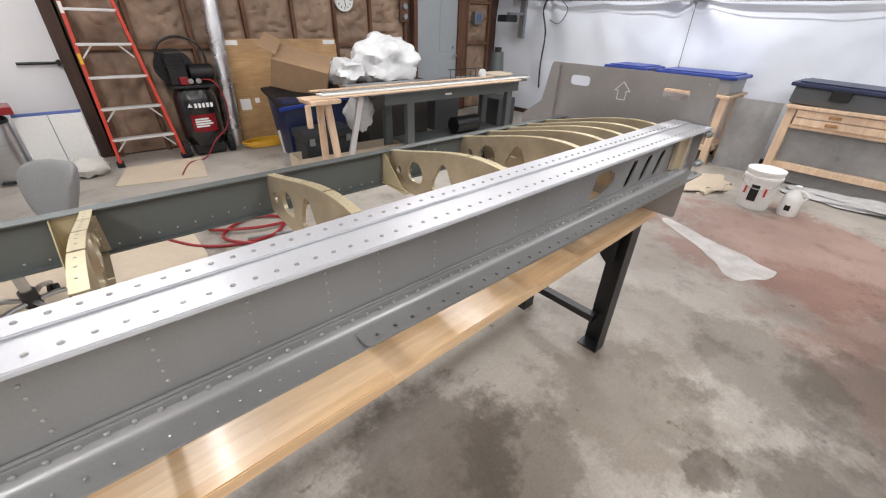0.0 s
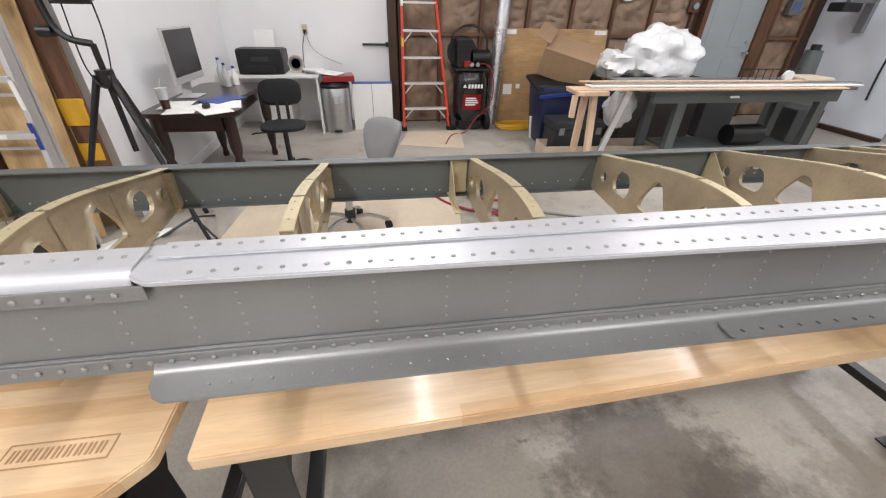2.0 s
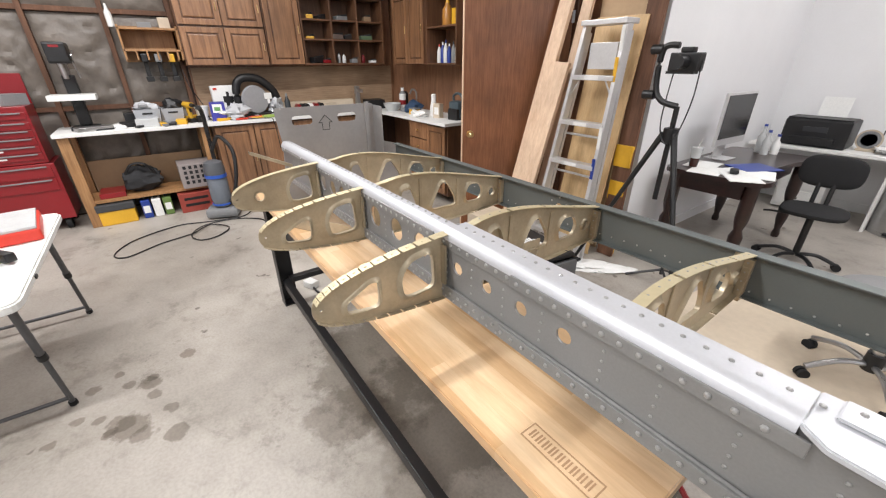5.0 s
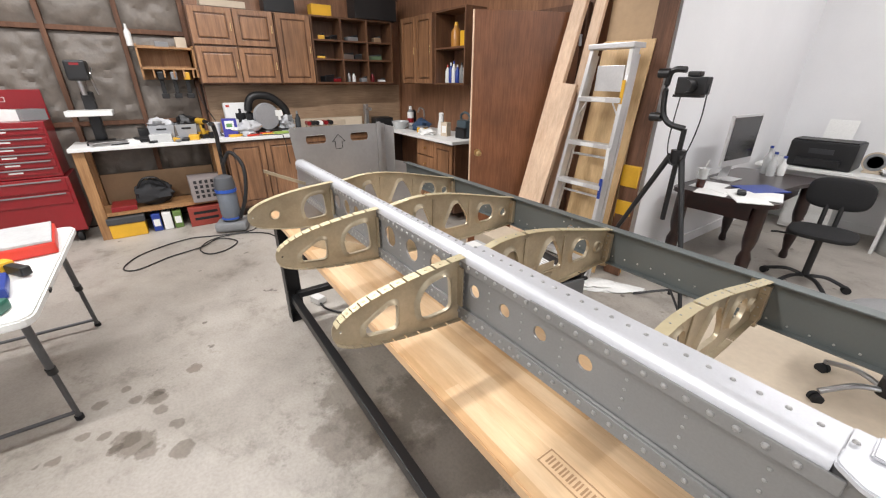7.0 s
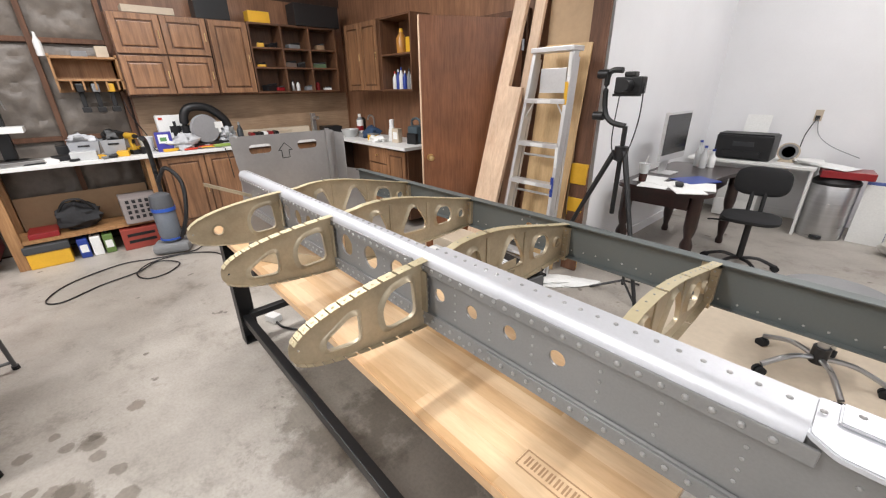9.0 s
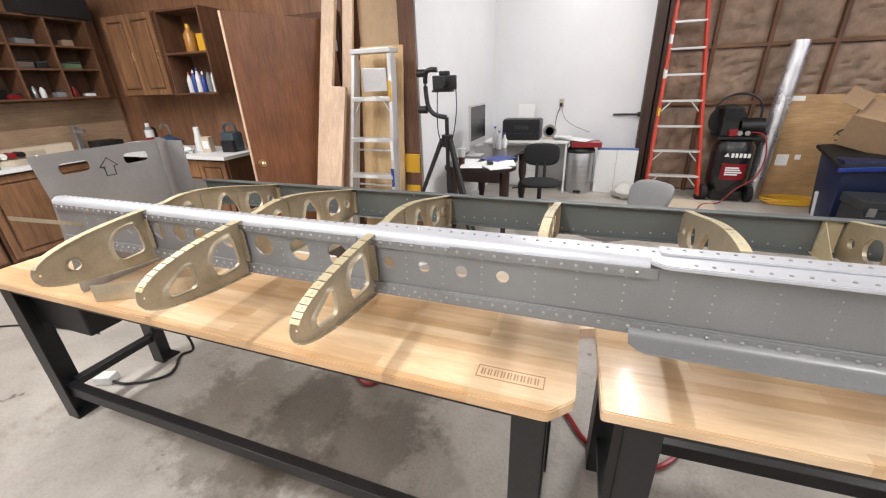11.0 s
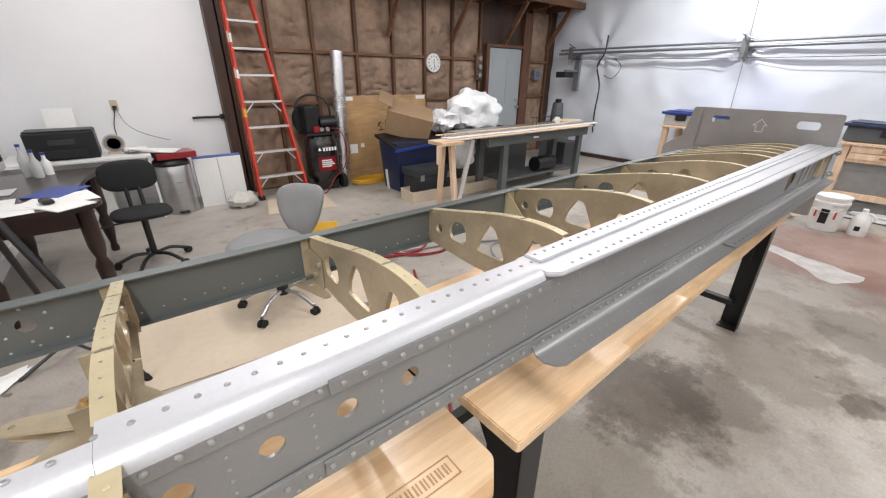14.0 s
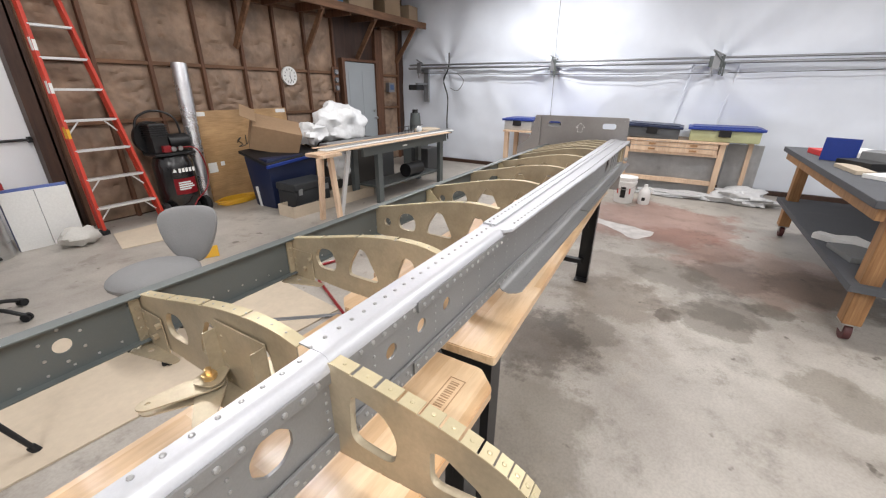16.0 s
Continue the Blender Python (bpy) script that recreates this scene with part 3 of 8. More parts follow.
for k, (a, b) in enumerate(zip(WS, WS[1:])):
    for j, (z0, z1) in enumerate(((0.02, 1.1), (1.15, 2.0), (2.05, 2.9), (2.95, 3.85))):
        ob = part("insulation_batt", pillow(a + 0.024, b - 0.024, z0, z1, 0, k * 5.1 + j + 50), M_GREYINS, wall_w, "", True)
        ob.matrix_world = Matrix.Translation((X0 + 0.012, 0, 0)) @ pose(0, 0, 0, 0, 0, 90)
        bm0 = (X0 - 0.002, X0 + 0.06, a + 0.022, b - 0.022, z0 - 0.045, z0)
        if j:
            solid("noggin", M_STUD, wall_w, "", bm0, bevel=0.003)
solid("backsplash", M_PANEL, wall_w, "brown panel above the counter", (X0, X0 + 0.02, 0.03, 2.71, 0.95, 2.6))

# tube housings that match the lamps, out of view; most are added fill
for lx, ly, watts in LAMPS:
    t = thing("shop_and_fill_light", "unseen white tube light; all but two added as fill", "ceiling light", pose(lx, ly, 3.43), "shop lights")
    solid("housing", M_WHITE, t, "", (-0.09, 0.09, -1.2, 1.2, 0.0, 0.05), bevel=0.006)
    for hy in (-0.9, 0.9):
        solid("hanger", M_CONDUIT, t, "", (-0.01, 0.01, hy - 0.01, hy + 0.01, 0.05, CEILING - 3.43))


# ---- benches ----
BENCH = 0.83
M_INK = surface("burnt_stamp", (0.44, 0.265, 0.145), 0.6)


def workbench(x0, x1, y0, y1, label, chamfer_front, front_bar):
    t = thing("workbench", label, "workbench", group="workbenches under the wing")
    c = 0.06
    a, b = (c, 0.0) if chamfer_front else (0.0, c)
    outline = [(x0 + a, y0), (x1 - a, y0), (x1, y0 + a), (x1, y1 - b), (x1 - b, y1), (x0 + b, y1), (x0, y1 - b), (x0, y0 + a)]
    if a:
        outline = [p for k, p in enumerate(outline) if k not in (3, 6)]
    else:
        outline = [p for k, p in enumerate(outline) if k not in (0, 1)]
    bm = bmesh.new()
    sheet(bm, rounded(outline, 0.012, 3), [], 0.034, Matrix.Translation((0, 0, BENCH - 0.034)))
    bmesh.ops.bevel(bm, geom=[e for e in bm.edges if e.calc_face_angle(0) > 1.2], offset=0.0035, segments=2, affect="EDGES")
    part("tabletop", bm, M_BENCH, t, "pale laminated wooden top")
    solid("top_rail", M_BLACK, t, "", (x0 + 0.06, x1 - 0.06, y0 + 0.035, y0 + 0.065, BENCH - 0.075, BENCH - 0.036), (x0 + 0.06, x1 - 0.06, y1 - 0.065, y1 - 0.035, BENCH - 0.075, BENCH - 0.036))
    for lx in (x0 + 0.06, x1 - 0.15):
        for ly in (y0 + 0.03, y1 - 0.14):
            bm = bmesh.new()
            box(bm, lx, lx + 0.09, ly, ly + 0.006, 0, BENCH - 0.036, bevel=0.002)
            outer = lx if lx < (x0 + x1) / 2 else lx + 0.084
            box(bm, outer, outer + 0.006, ly, ly + 0.11, 0, BENCH - 0.036, bevel=0.002)
            box(bm, lx, lx + 0.09, ly, ly + 0.11, 0, 0.008)
            part("leg", bm, M_BLACK, t)
            bm = bmesh.new()
            tri = [(0, 0), (0.2 if ly < 0.2 else -0.2, 0), (0.07 if ly < 0.2 else -0.07, -0.24), (0, -0.3)]
            sheet(bm, tri, [], 0.004, Matrix.Translation((lx + 0.045, ly + (0.06 if ly < 0.2 else 0.01), BENCH - 0.04)) @ XY_YZ)
            part("gusset", bm, M_BLACK, t)
        solid("crossbar", M_BLACK, t, "", (lx + 0.02, lx + 0.07, y0 + 0.1, y1 - 0.1, 0.16, 0.2), bevel=0.004)
    by = y0 + 0.05 if front_bar else y1 - 0.1
    solid("stretcher", M_BLACK, t, "", (x0 + 0.12, x1 - 0.12, by, by + 0.045, 0.14, 0.2), bevel=0.004)
    return t


left = workbench(-2.0, 0.535, -0.07, 0.56, "pale wooden workbench with a burnt stamp and black steel legs", True, True)
right = workbench(0.595, 3.12, -0.03, 0.62, "pale wooden workbench with black steel legs", False, False)
right.matrix_world = Matrix.Translation((0.595, -0.025, 0)) @ pose(0, 0, 0, 0, 0, 2.0) @ Matrix.Translation((-0.595, 0.03, 0))
# burnt stamp: a frame with plain bars inside
bm = bmesh.new()
for a in ((0, 0.18, 0, 0.003), (0, 0.18, 0.045, 0.048), (0, 0.003, 0.003, 0.045), (0.177, 0.18, 0.003, 0.045)):
    box(bm, a[0], a[1], a[2], a[3], 0, 0.0006)
for k in range(9):
    x = 0.012 + k * 0.0177
    box(bm, x, x + 0.0045, 0.012, 0.036, 0, 0.0006)
    box(bm, x + 0.008, x + 0.0115, 0.012, 0.036, 0, 0.0006)
stamp = part("stamp", bm, M_INK, left, "burnt-in brand mark of plain bars")
stamp.matrix_world = pose(0.278, 0.001, BENCH + 0.0004)

# ---- wing ----
ZT, ZB = 1.213, 1.043
wing = thing("wing_frame", "uncovered aircraft wing frame of riveted grey and gold aluminium", "wing")
rivets = bmesh.new()
caprivets = bmesh.new()


def rivet(bm, p, n, r=0.0034, h=0.0018):
    """A low dome at p, facing along n."""
    n = Vector(n)
    q = n.to_track_quat("Z", "Y").to_matrix()
    rings = []
    for grow, lift in ((1.0, 0.0), (0.86, 0.65), (0.45, 1.0)):
        rings.append([bm.verts.new(Vector(p) + q @ Vector((grow * r * math.cos(k * math.pi / 4), grow * r * math.sin(k * math.pi / 4), h * lift))) for k in range(8)])
    for a, b in zip(rings, rings[1:]):
        for k in range(8):
            bm.faces.new((a[k], a[(k + 1) % 8], b[(k + 1) % 8], b[k]))
    bm.faces.new(rings[-1])


# main spar
bm = bmesh.new()
holes = [circle(x, 1.137, 0.0155, 24) for x in (0.051, 0.147, 0.244, 0.344)]
for x in (-0.102, -0.227, -0.354):
    holes.append(rounded([(x + 0.034 * math.cos(k * math.pi / 4 + 0.39), 1.139 + 0.034 * math.sin(k * math.pi / 4 + 0.39)) for k in range(8)], 0.008, 3))
for x in (-0.49, -0.604, -0.692, -0.785):
    holes.append(circle(x, 1.143, 0.026, 20, 0.028))
for x in (-0.93, -1.02):
    holes.append(circle(x, 1.143, 0.018, 16, 0.024))
holes.append(rounded([(2.33, 1.09), (2.37, 1.085), (2.46, 1.12), (2.46, 1.15), (2.42, 1.17), (2.35, 1.165)], 0.015))
for x in (2.565, 2.665, 2.765):
    holes.append(rounded([(x - 0.034, 1.086), (x - 0.002, 1.086), (x + 0.034, 1.168), (x + 0.002, 1.168)], 0.014))
sheet(bm, rect(-1.3, 3.04, ZB, ZT - 0.0035), holes, 0.005, XY_XZ @ Matrix.Translation((0, 0, -0.005)))
part("spar_web", bm, M_GREYP, wing, "grey primed web with round holes")


def bent(name, material, x0, x1, outer, thick, label=""):
    """A formed strip along x: the outer line of its section in (y, z), thickened inwards."""
    line = [Vector(p) for p in outer]
    inner = []
    for i, p in enumerate(line):
        d = (line[min(i + 1, len(line) - 1)] - line[max(i - 1, 0)]).normalized()
        inner.append(p + Vector((-d.y, d.x)) * thick)
    loop = line + inner[::-1]
    bm = bmesh.new()
    ends = [[bm.verts.new((x, p.x, p.y)) for p in loop] for x in (x0, x1)]
    for k in range(len(loop)):
        q = (k + 1) % len(loop)
        bm.faces.new((ends[0][k], ends[1][k], ends[1][q], ends[0][q]))
    for row in ends:
        for k in range(len(line) - 1):
            bm.faces.new((row[k], row[k + 1], row[-k - 2], row[-k - 1]))
    bmesh.ops.recalc_face_normals(bm, faces=bm.faces)
    return part(name, bm, material, wing, label, True)


CAP_TOP = ZT + 0.009
BEND = 0.022
bend = [(BEND - 0.0065 - BEND * math.sin(radians(a)), CAP_TOP - BEND + BEND * math.cos(radians(a))) for a in range(0, 91, 9)]
bent("top_cap", M_CAP, -1.3, 0.004, [(0.033, CAP_TOP - 0.0005), (0.028, CAP_TOP - 0.0005)] + bend + [(-0.0065, 1.1985)], 0.003, "narrow pale cap bent over the front of the spar")
bent("top_cap", M_CAP, 0.0045, 0.64, [(0.06, CAP_TOP), (0.04, CAP_TOP)] + bend + [(-0.0065, 1.1985)], 0.003, "pale cap bent over the front of the spar")
# Skirt is the cap's metal; grey stands in for its shaded front face.
solid("top_skirt", M_GREYP, wing, "", (-1.3, 0.64, -0.0062, -0.001, 1.1785, 1.198), bevel=0.0012)
solid("skirt_doubler", M_GREYP, wing, "", (0.22, 0.655, -0.0107, -0.0066, 1.1805, 1.2035), bevel=0.0015)
solid("skirt_doubler", M_GREYP, wing, "", (-0.3, -0.03, -0.0107, -0.0066, 1.1805, 1.2035), bevel=0.0015)
# wide cap with a rounded front corner
bm = bmesh.new()
sheet(bm, rounded([(0.64, -0.006), (0.665, -0.024), (1.1, -0.032), (1.7, -0.046), (3.055, -0.046), (3.055, 0.1), (0.64, 0.07)], 0.006), [], 0.009, Matrix.Translation((0, 0, ZT - 0.003)))
bmesh.ops.bevel(bm, geom=[e for e in bm.edges if e.calc_face_angle(0) > 1.2], offset=0.002, segments=2, affect="EDGES")
part("wide_cap", bm, M_CAP, wing, "pale wide spar cap")
bm = bmesh.new()
sheet(bm, [(0.66, 0.026), (3.05, 0.034), (3.05, 0.098), (0.66, 0.068)], [], 0.005, Matrix.Translation((0, 0, ZT + 0.006)))
bmesh.ops.bevel(bm, geom=[e for e in bm.edges if e.calc_face_angle(0) > 1.2], offset=0.002, segments=2, affect="EDGES")
part("cap_strip", bm, M_CAP, wing)
# lower skirt, flange with its bend, and the drilled doubler
solid("lower_skirt", M_GREYP, wing, "", (-1.3, 3.03, -0.0075, -0.001, 1.045, 1.08), bevel=0.0015)
solid("lower_doubler", M_GREYP, wing, "", (0.2, 3.0, -0.012, -0.008, 1.05, 1.0775), bevel=0.0015)
bm = bmesh.new()
prof = [(-0.012, 1.064), (-0.015, 1.056), (-0.021, 1.0505), (-0.03, 1.049), (-0.07, 1.047)]
prof2 = [(y, z - 0.004) for y, z in reversed(prof)]
loop = prof + prof2
rings = []
for x, cut in ((0.62, 0.03), (0.632, 0.01), (0.65, 0.0), (1.2, 0), (1.8, 0), (2.4, 0), (3.04, 0)):
    rings.append([bm.verts.new((x, max(y, -0.07 + cut), z)) for y, z in loop])
for a, b in zip(rings, rings[1:]):
    for k in range(len(loop)):
        bm.faces.new((a[k], b[k], b[(k + 1) % len(loop)], a[(k + 1) % len(loop)]))
bm.faces.new(rings[0])
bm.faces.new(list(reversed(rings[-1])))
bmesh.ops.recalc_face_normals(bm, faces=bm.faces)
part("lower_flange", bm, M_GREYP, wing, "", True)
bm = bmesh.new()
sheet(bm, rounded([(1.545, -0.073), (3.03, -0.073), (3.03, -0.03), (1.545, -0.03)], 0.015), [circle(1.575 + 0.0385 * k, -0.058, 0.0042, 8) for k in range(38)], 0.003, Matrix.Translation((0, 0, 1.0505)))
part("drilled_doubler", bm, M_GREYP, wing)
x = -1.28
while x < 3.0:
    if x < 0.63:
        rivet(rivets, (x, -0.0108 if (0.22 < x or -0.3 < x < -0.03) else -0.0063, 1.192), (0, -1, 0), 0.0048, 0.003)
    rivet(rivets, (x, -0.0125 if x > 0.2 else -0.0077, 1.0665), (0, -1, 0), 0.0045, 0.003)
    if x < 0.6:
        rivet(rivets, (x + 0.012, -0.0077, 1.0525), (0, -1, 0), 0.003)
    rivet(caprivets, (x, 0.024 if x < 0 else 0.036 if x < 0.66 else 0.052, ZT + (0.009 if x < 0.66 else 0.011)), (0, 0, 1), 0.0038, 0.0026)
    if x > 0.68:
        rivet(caprivets, (x + 0.01, -0.008 - 0.01 * min(1.0, max(0.0, x - 0.7)), ZT + 0.006), (0, 0, 1), 0.0038, 0.0026)
        rivet(rivets, (x, -0.05, 1.0506), (0, 0, 1), 0.0022) if x < 1.5 else None
    x += 0.0292
for k, x in enumerate([-1.15, -1.08, -0.55, -0.655, -0.16, -0.29, 0.1, 0.197, 0.295, 0.418, 0.505, 0.6, 0.69, 0.76, 0.86, 0.95, 1.06, 1.16, 1.28, 1.4, 1.52, 1.62, 1.75, 1.87, 2.0, 2.12, 2.25]):
    for j in range(5):
        rivet(rivets, (x, -0.0003, 1.098 + 0.0195 * j), (0, -1, 0), 0.0029, 0.0015)
for rx in (-0.83, -0.43, 0.0):
    for j in range(6):
        for dx in (-0.009, 0.012):
            rivet(rivets, (rx + dx, -0.0003, 1.095 + 0.017 * j), (0, -1, 0), 0.003)
tagged(part("spar_rivets", rivets, M_RIVET, wing, "rows of small round rivets"), kind="stuff")
tagged(part("cap_rivets", caprivets, M_RIVET, wing, "rows of rivets along the cap"), kind="stuff")
# Black strip added behind the root slots; it paints their inside shade.
solid("root_backing", M_BLACK, wing, "", (2.5, 2.83, 0.012, 0.016, 1.06, 1.2))
solid("root_block", M_GOLD, wing, "dull gold stiffener angle", (2.86, 2.97, -0.016, -0.001, 1.083, 1.21), bevel=0.002)
solid("root_angle", M_GOLD, wing, "", (2.9, 2.912, -0.03, -0.016, 1.083, 1.21))
for bx, bz in ((3.05, 1.19), (3.055, 1.075)):
    bm = bmesh.new()
    cyl(bm, (bx - 0.02, -0.035, bz), (bx + 0.05, -0.035, bz), 0.008, n=6)
    cyl(bm, (bx + 0.02, -0.035, bz), (bx + 0.032, -0.035, bz), 0.016, n=6)
    part("end_bolt", bm, M_STEEL, wing)

# rear spar
bm = bmesh.new()
rearholes = [circle(-0.14, 1.103, 0.0155, 18), circle(2.2, 1.1, 0.02, 16)]
sheet(bm, rect(-1.27, 3.05, 1.043, 1.15), rearholes, 0.003, Matrix.Translation((0, 0.593, 0)) @ XY_XZ)
part("rear_spar_web", bm, M_GREYD, wing, "dark grey-green primed rear spar")
solid("rear_spar_flange", M_GREYD, wing, "", (-1.27, 3.05, 0.572, 0.606, 1.15, 1.154), bevel=0.001)
solid("rear_spar_lower_flange", M_GREYD, wing, "", (-1.27, 3.05, 0.572, 0.593, 1.04, 1.043))
rr = bmesh.new()
x = -1.2
while x < 3.0:
    rivet(rr, (x, 0.5895, 1.062 + 0.008 * math.sin(x * 9)), (0, -1, 0), 0.0028)
    x += 0.041
for cx in (-0.14, 2.2):
    for k in range(6):
        rivet(rr, (cx + 0.036 * math.cos(k * math.pi / 3 + 0.5), 0.5895, 1.103 + 0.036 * math.sin(k * math.pi / 3 + 0.5)), (0, -1, 0), 0.0035)
tagged(part("rear_rivets", rr, M_RIVET, wing), kind="stuff")


def lips(bm, loops, depth, t, m):
    """Raised rims round lightening holes."""
    for lp in loops:
        cx, cy = sum(p[0] for p in lp) / len(lp), sum(p[1] for p in lp) / len(lp)
        rings = []
        for grow, h in ((1.26, t * 1.05), (1.15, t + depth * 0.22), (1.06, t + depth * 0.65), (1.0, t + depth), (0.975, t + depth * 0.9), (0.985, 0.0)):
            rings.append([bm.verts.new(m @ Vector((cx + (px - cx) * grow, cy + (py - cy) * grow, h))) for px, py in lp])
        for a, b in zip(rings, rings[1:]):
            for k in range(len(lp)):
                bm.faces.new((a[k], a[(k + 1) % len(lp)], b[(k + 1) % len(lp)], b[k]))


def flange(name, pts, w, t, x, up, material, rib):
    """One tab of a rib's flange: a bent strip along the edge points, short of the last by a small notch."""
    pts = [Vector(p) for p in pts]
    pts[-1] = pts[-2] + (pts[-1] - pts[-2]) * 0.75
    bm = bmesh.new()
    rows = [[bm.verts.new((x + s, p.x, p.y + h * up)) for s, h in ((0, 0), (w, 0), (w, t), (0, t))] for p in pts]
    for a, b in zip(rows, rows[1:]):
        for k in range(4):
            bm.faces.new((a[k], a[(k + 1) % 4], b[(k + 1) % 4], b[k]))
    bm.faces.new(rows[0])
    bm.faces.new(rows[-1])
    bmesh.ops.recalc_face_normals(bm, faces=bm.faces)
    part(name, bm, material, rib)


def rib_top(y):
    k = max(0.0, (y - 0.06) / 0.53)
    return 1.213 + 0.03 * math.sin(math.pi * k ** 0.8) * (1 - k) - 0.063 * k ** 1.5


def main_rib(rx, y0=0.062):
    top = [(y0 + (0.59 - y0) * k / 16, rib_top(y0 + (0.59 - y0) * k / 16)) for k in range(17)]
    bot = [(y0 + (0.59 - y0) * k / 16, 1.046 - 0.012 * math.sin(math.pi * k / 16)) for k in range(17)]
    h1 = rounded([(0.12, 1.088), (0.195, 1.084), (0.19, 1.125), (0.165, 1.186), (0.135, 1.18)], 0.02, 4)
    h2 = rounded([(0.245, 1.086), (0.36, 1.086), (0.352, 1.12), (0.315, 1.178), (0.29, 1.172)], 0.022, 4)
    h3 = rounded([(0.41, 1.082), (0.475, 1.082), (0.488, 1.115), (0.468, 1.146), (0.42, 1.15), (0.402, 1.115)], 0.02, 4)
    h4 = circle(0.535, 1.1, 0.016, 14)
    bm = bmesh.new()
    m = Matrix.Translation((rx, 0, 0)) @ XY_YZ
    sheet(bm, bot + top[::-1], [h1, h2, h3, h4], 0.0025, m)
    lips(bm, [h1, h2, h3, h4], 0.008, 0.0025, m)
    rib = part("rib", bm, M_GOLD, wing, "", True)
    for k in range(0, 16, 4):
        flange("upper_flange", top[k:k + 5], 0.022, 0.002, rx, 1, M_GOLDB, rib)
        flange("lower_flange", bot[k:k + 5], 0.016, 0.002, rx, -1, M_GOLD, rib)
    for y in (0.21, 0.37):
        solid("stiffening_bead", M_GOLD, rib, "", (rx + 0.002, rx + 0.006, y - 0.006, y + 0.006, 1.075, rib_top(y) - 0.018), bevel=0.0018)
    rv = bmesh.new()
    for j in range(4):
        rivet(rv, (rx + 0.012, 0.5715, 1.06 + 0.024 * j), (0, -1, 0), 0.003)
    for k in range(1, 16):
        rivet(rv, (rx + 0.01, top[k][0], top[k][1] + 0.0022), (0, 0, 1), 0.0022, 0.001)
    tagged(part("rib_rivets", rv, M_RIVET, rib), kind="stuff")
    solid("rib_clip", M_GOLD, rib, "", (rx + 0.0025, rx + 0.022, 0.574, 0.588, 1.05, 1.14))
    return rib


for rx in (-0.83, -0.43, 0.0, 0.41, 0.81, 1.22, 1.62, 2.03, 2.36, 2.5, 2.62, 2.74, 2.88):
    main_rib(rx, 0.034 if rx < -0.01 else 0.062 if rx < 0.64 else 0.085)


def nose_rib(rx, label):
    s = [k / 14 for k in range(15)]
    tip, up, dn = -0.318, 0.093, 0.077
    def edge(a, h):
        return (tip * (1 - a * a), 1.12 + h * (a ** 0.78 * 1.17 - 0.17 * a * a * a))
    top = [edge(a, up) for a in s]
    bot = [edge(a, -dn) for a in s]
    h1 = rounded([(-0.034, 1.084), (-0.116, 1.08), (-0.124, 1.132), (-0.1, 1.168), (-0.04, 1.178)], 0.022, 4)
    h2 = rounded([(-0.175, 1.084), (-0.25, 1.094), (-0.252, 1.118), (-0.195, 1.15), (-0.175, 1.146)], 0.02, 4) if rx > -0.5 else circle(-0.225, 1.12, 0.016, 16)
    h3 = circle(-0.3, 1.12, 0.003, 8)
    bm = bmesh.new()
    m = Matrix.Translation((rx, 0, 0)) @ XY_YZ
    sheet(bm, bot[::-1] + top[1:], [h1, h2, h3], 0.0025, m)
    lips(bm, [h1, h2], 0.009, 0.0025, m)
    rib = part("nose_rib", bm, M_GOLD, wing, label, True)
    for edge_pts, sign, nm in ((top, 1, "upper_tab"), (bot, -1, "lower_tab")):
        for k in range(2, 14):
            a, b = Vector(edge_pts[k]), Vector(edge_pts[k + 1])
            cut = 0.86 if rx > -0.7 else 0.99
            b = a + (b - a) * cut
            d = (b - a).normalized()
            nrm = Vector((-d.y, d.x)) * 0.0018 * sign
            bm = bmesh.new()
            vs = [bm.verts.new((rx + e, q.x, q.y)) for e in (0, 0.023 if sign > 0 else 0.013) for q in (a, b, b + nrm, a + nrm)]
            for f in ((0, 1, 2, 3), (7, 6, 5, 4), (0, 4, 5, 1), (1, 5, 6, 2), (2, 6, 7, 3), (3, 7, 4, 0)):
                bm.faces.new([vs[i] for i in f])
            mid = (a + b) / 2 + nrm * 1.05
            rivet(bm, (rx + (0.012 if sign > 0 else 0.008), mid.x, mid.y), (0, nrm.x, nrm.y), 0.0034, 0.0014)
            bmesh.ops.recalc_face_normals(bm, faces=bm.faces)
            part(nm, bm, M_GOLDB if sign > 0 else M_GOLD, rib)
    solid("spar_clip", M_GOLD, rib, "", (rx + 0.0025, rx + 0.02, -0.012, -0.008, 1.085, 1.185))


nose_rib(-0.83, "pale green-gold nose rib with a round hole")
nose_rib(-0.43, "gold nose rib with two lipped holes")
nose_rib(0.0, "gold nose rib with notched flange tabs")

# gold bracket pairs on the rear spar, and the bellcrank
for bx in (1.165, 2.0):
    bm = bmesh.new()
    sheet(bm, [(0.46, 1.05), (0.588, 1.05), (0.588, 1.148), (0.57, 1.148)], [], 0.002, Matrix.Translation((bx, 0, 0)) @ XY_YZ)
    box(bm, bx, bx + 0.05, 0.586, 0.5885, 1.048, 1.15)
    box(bm, bx - 0.006, bx + 0.012, 0.45, 0.588, 1.045, 1.048)
    for k in range(5):
        rivet(bm, (bx - 0.0002, 0.575 - 0.002 * k, 1.06 + 0.018 * k), (-1, 0, 0), 0.003)
    part("spar_bracket", bm, M_GOLDB, wing, "bright gold riveted bracket")
PIVOT = (-0.04, 0.262)
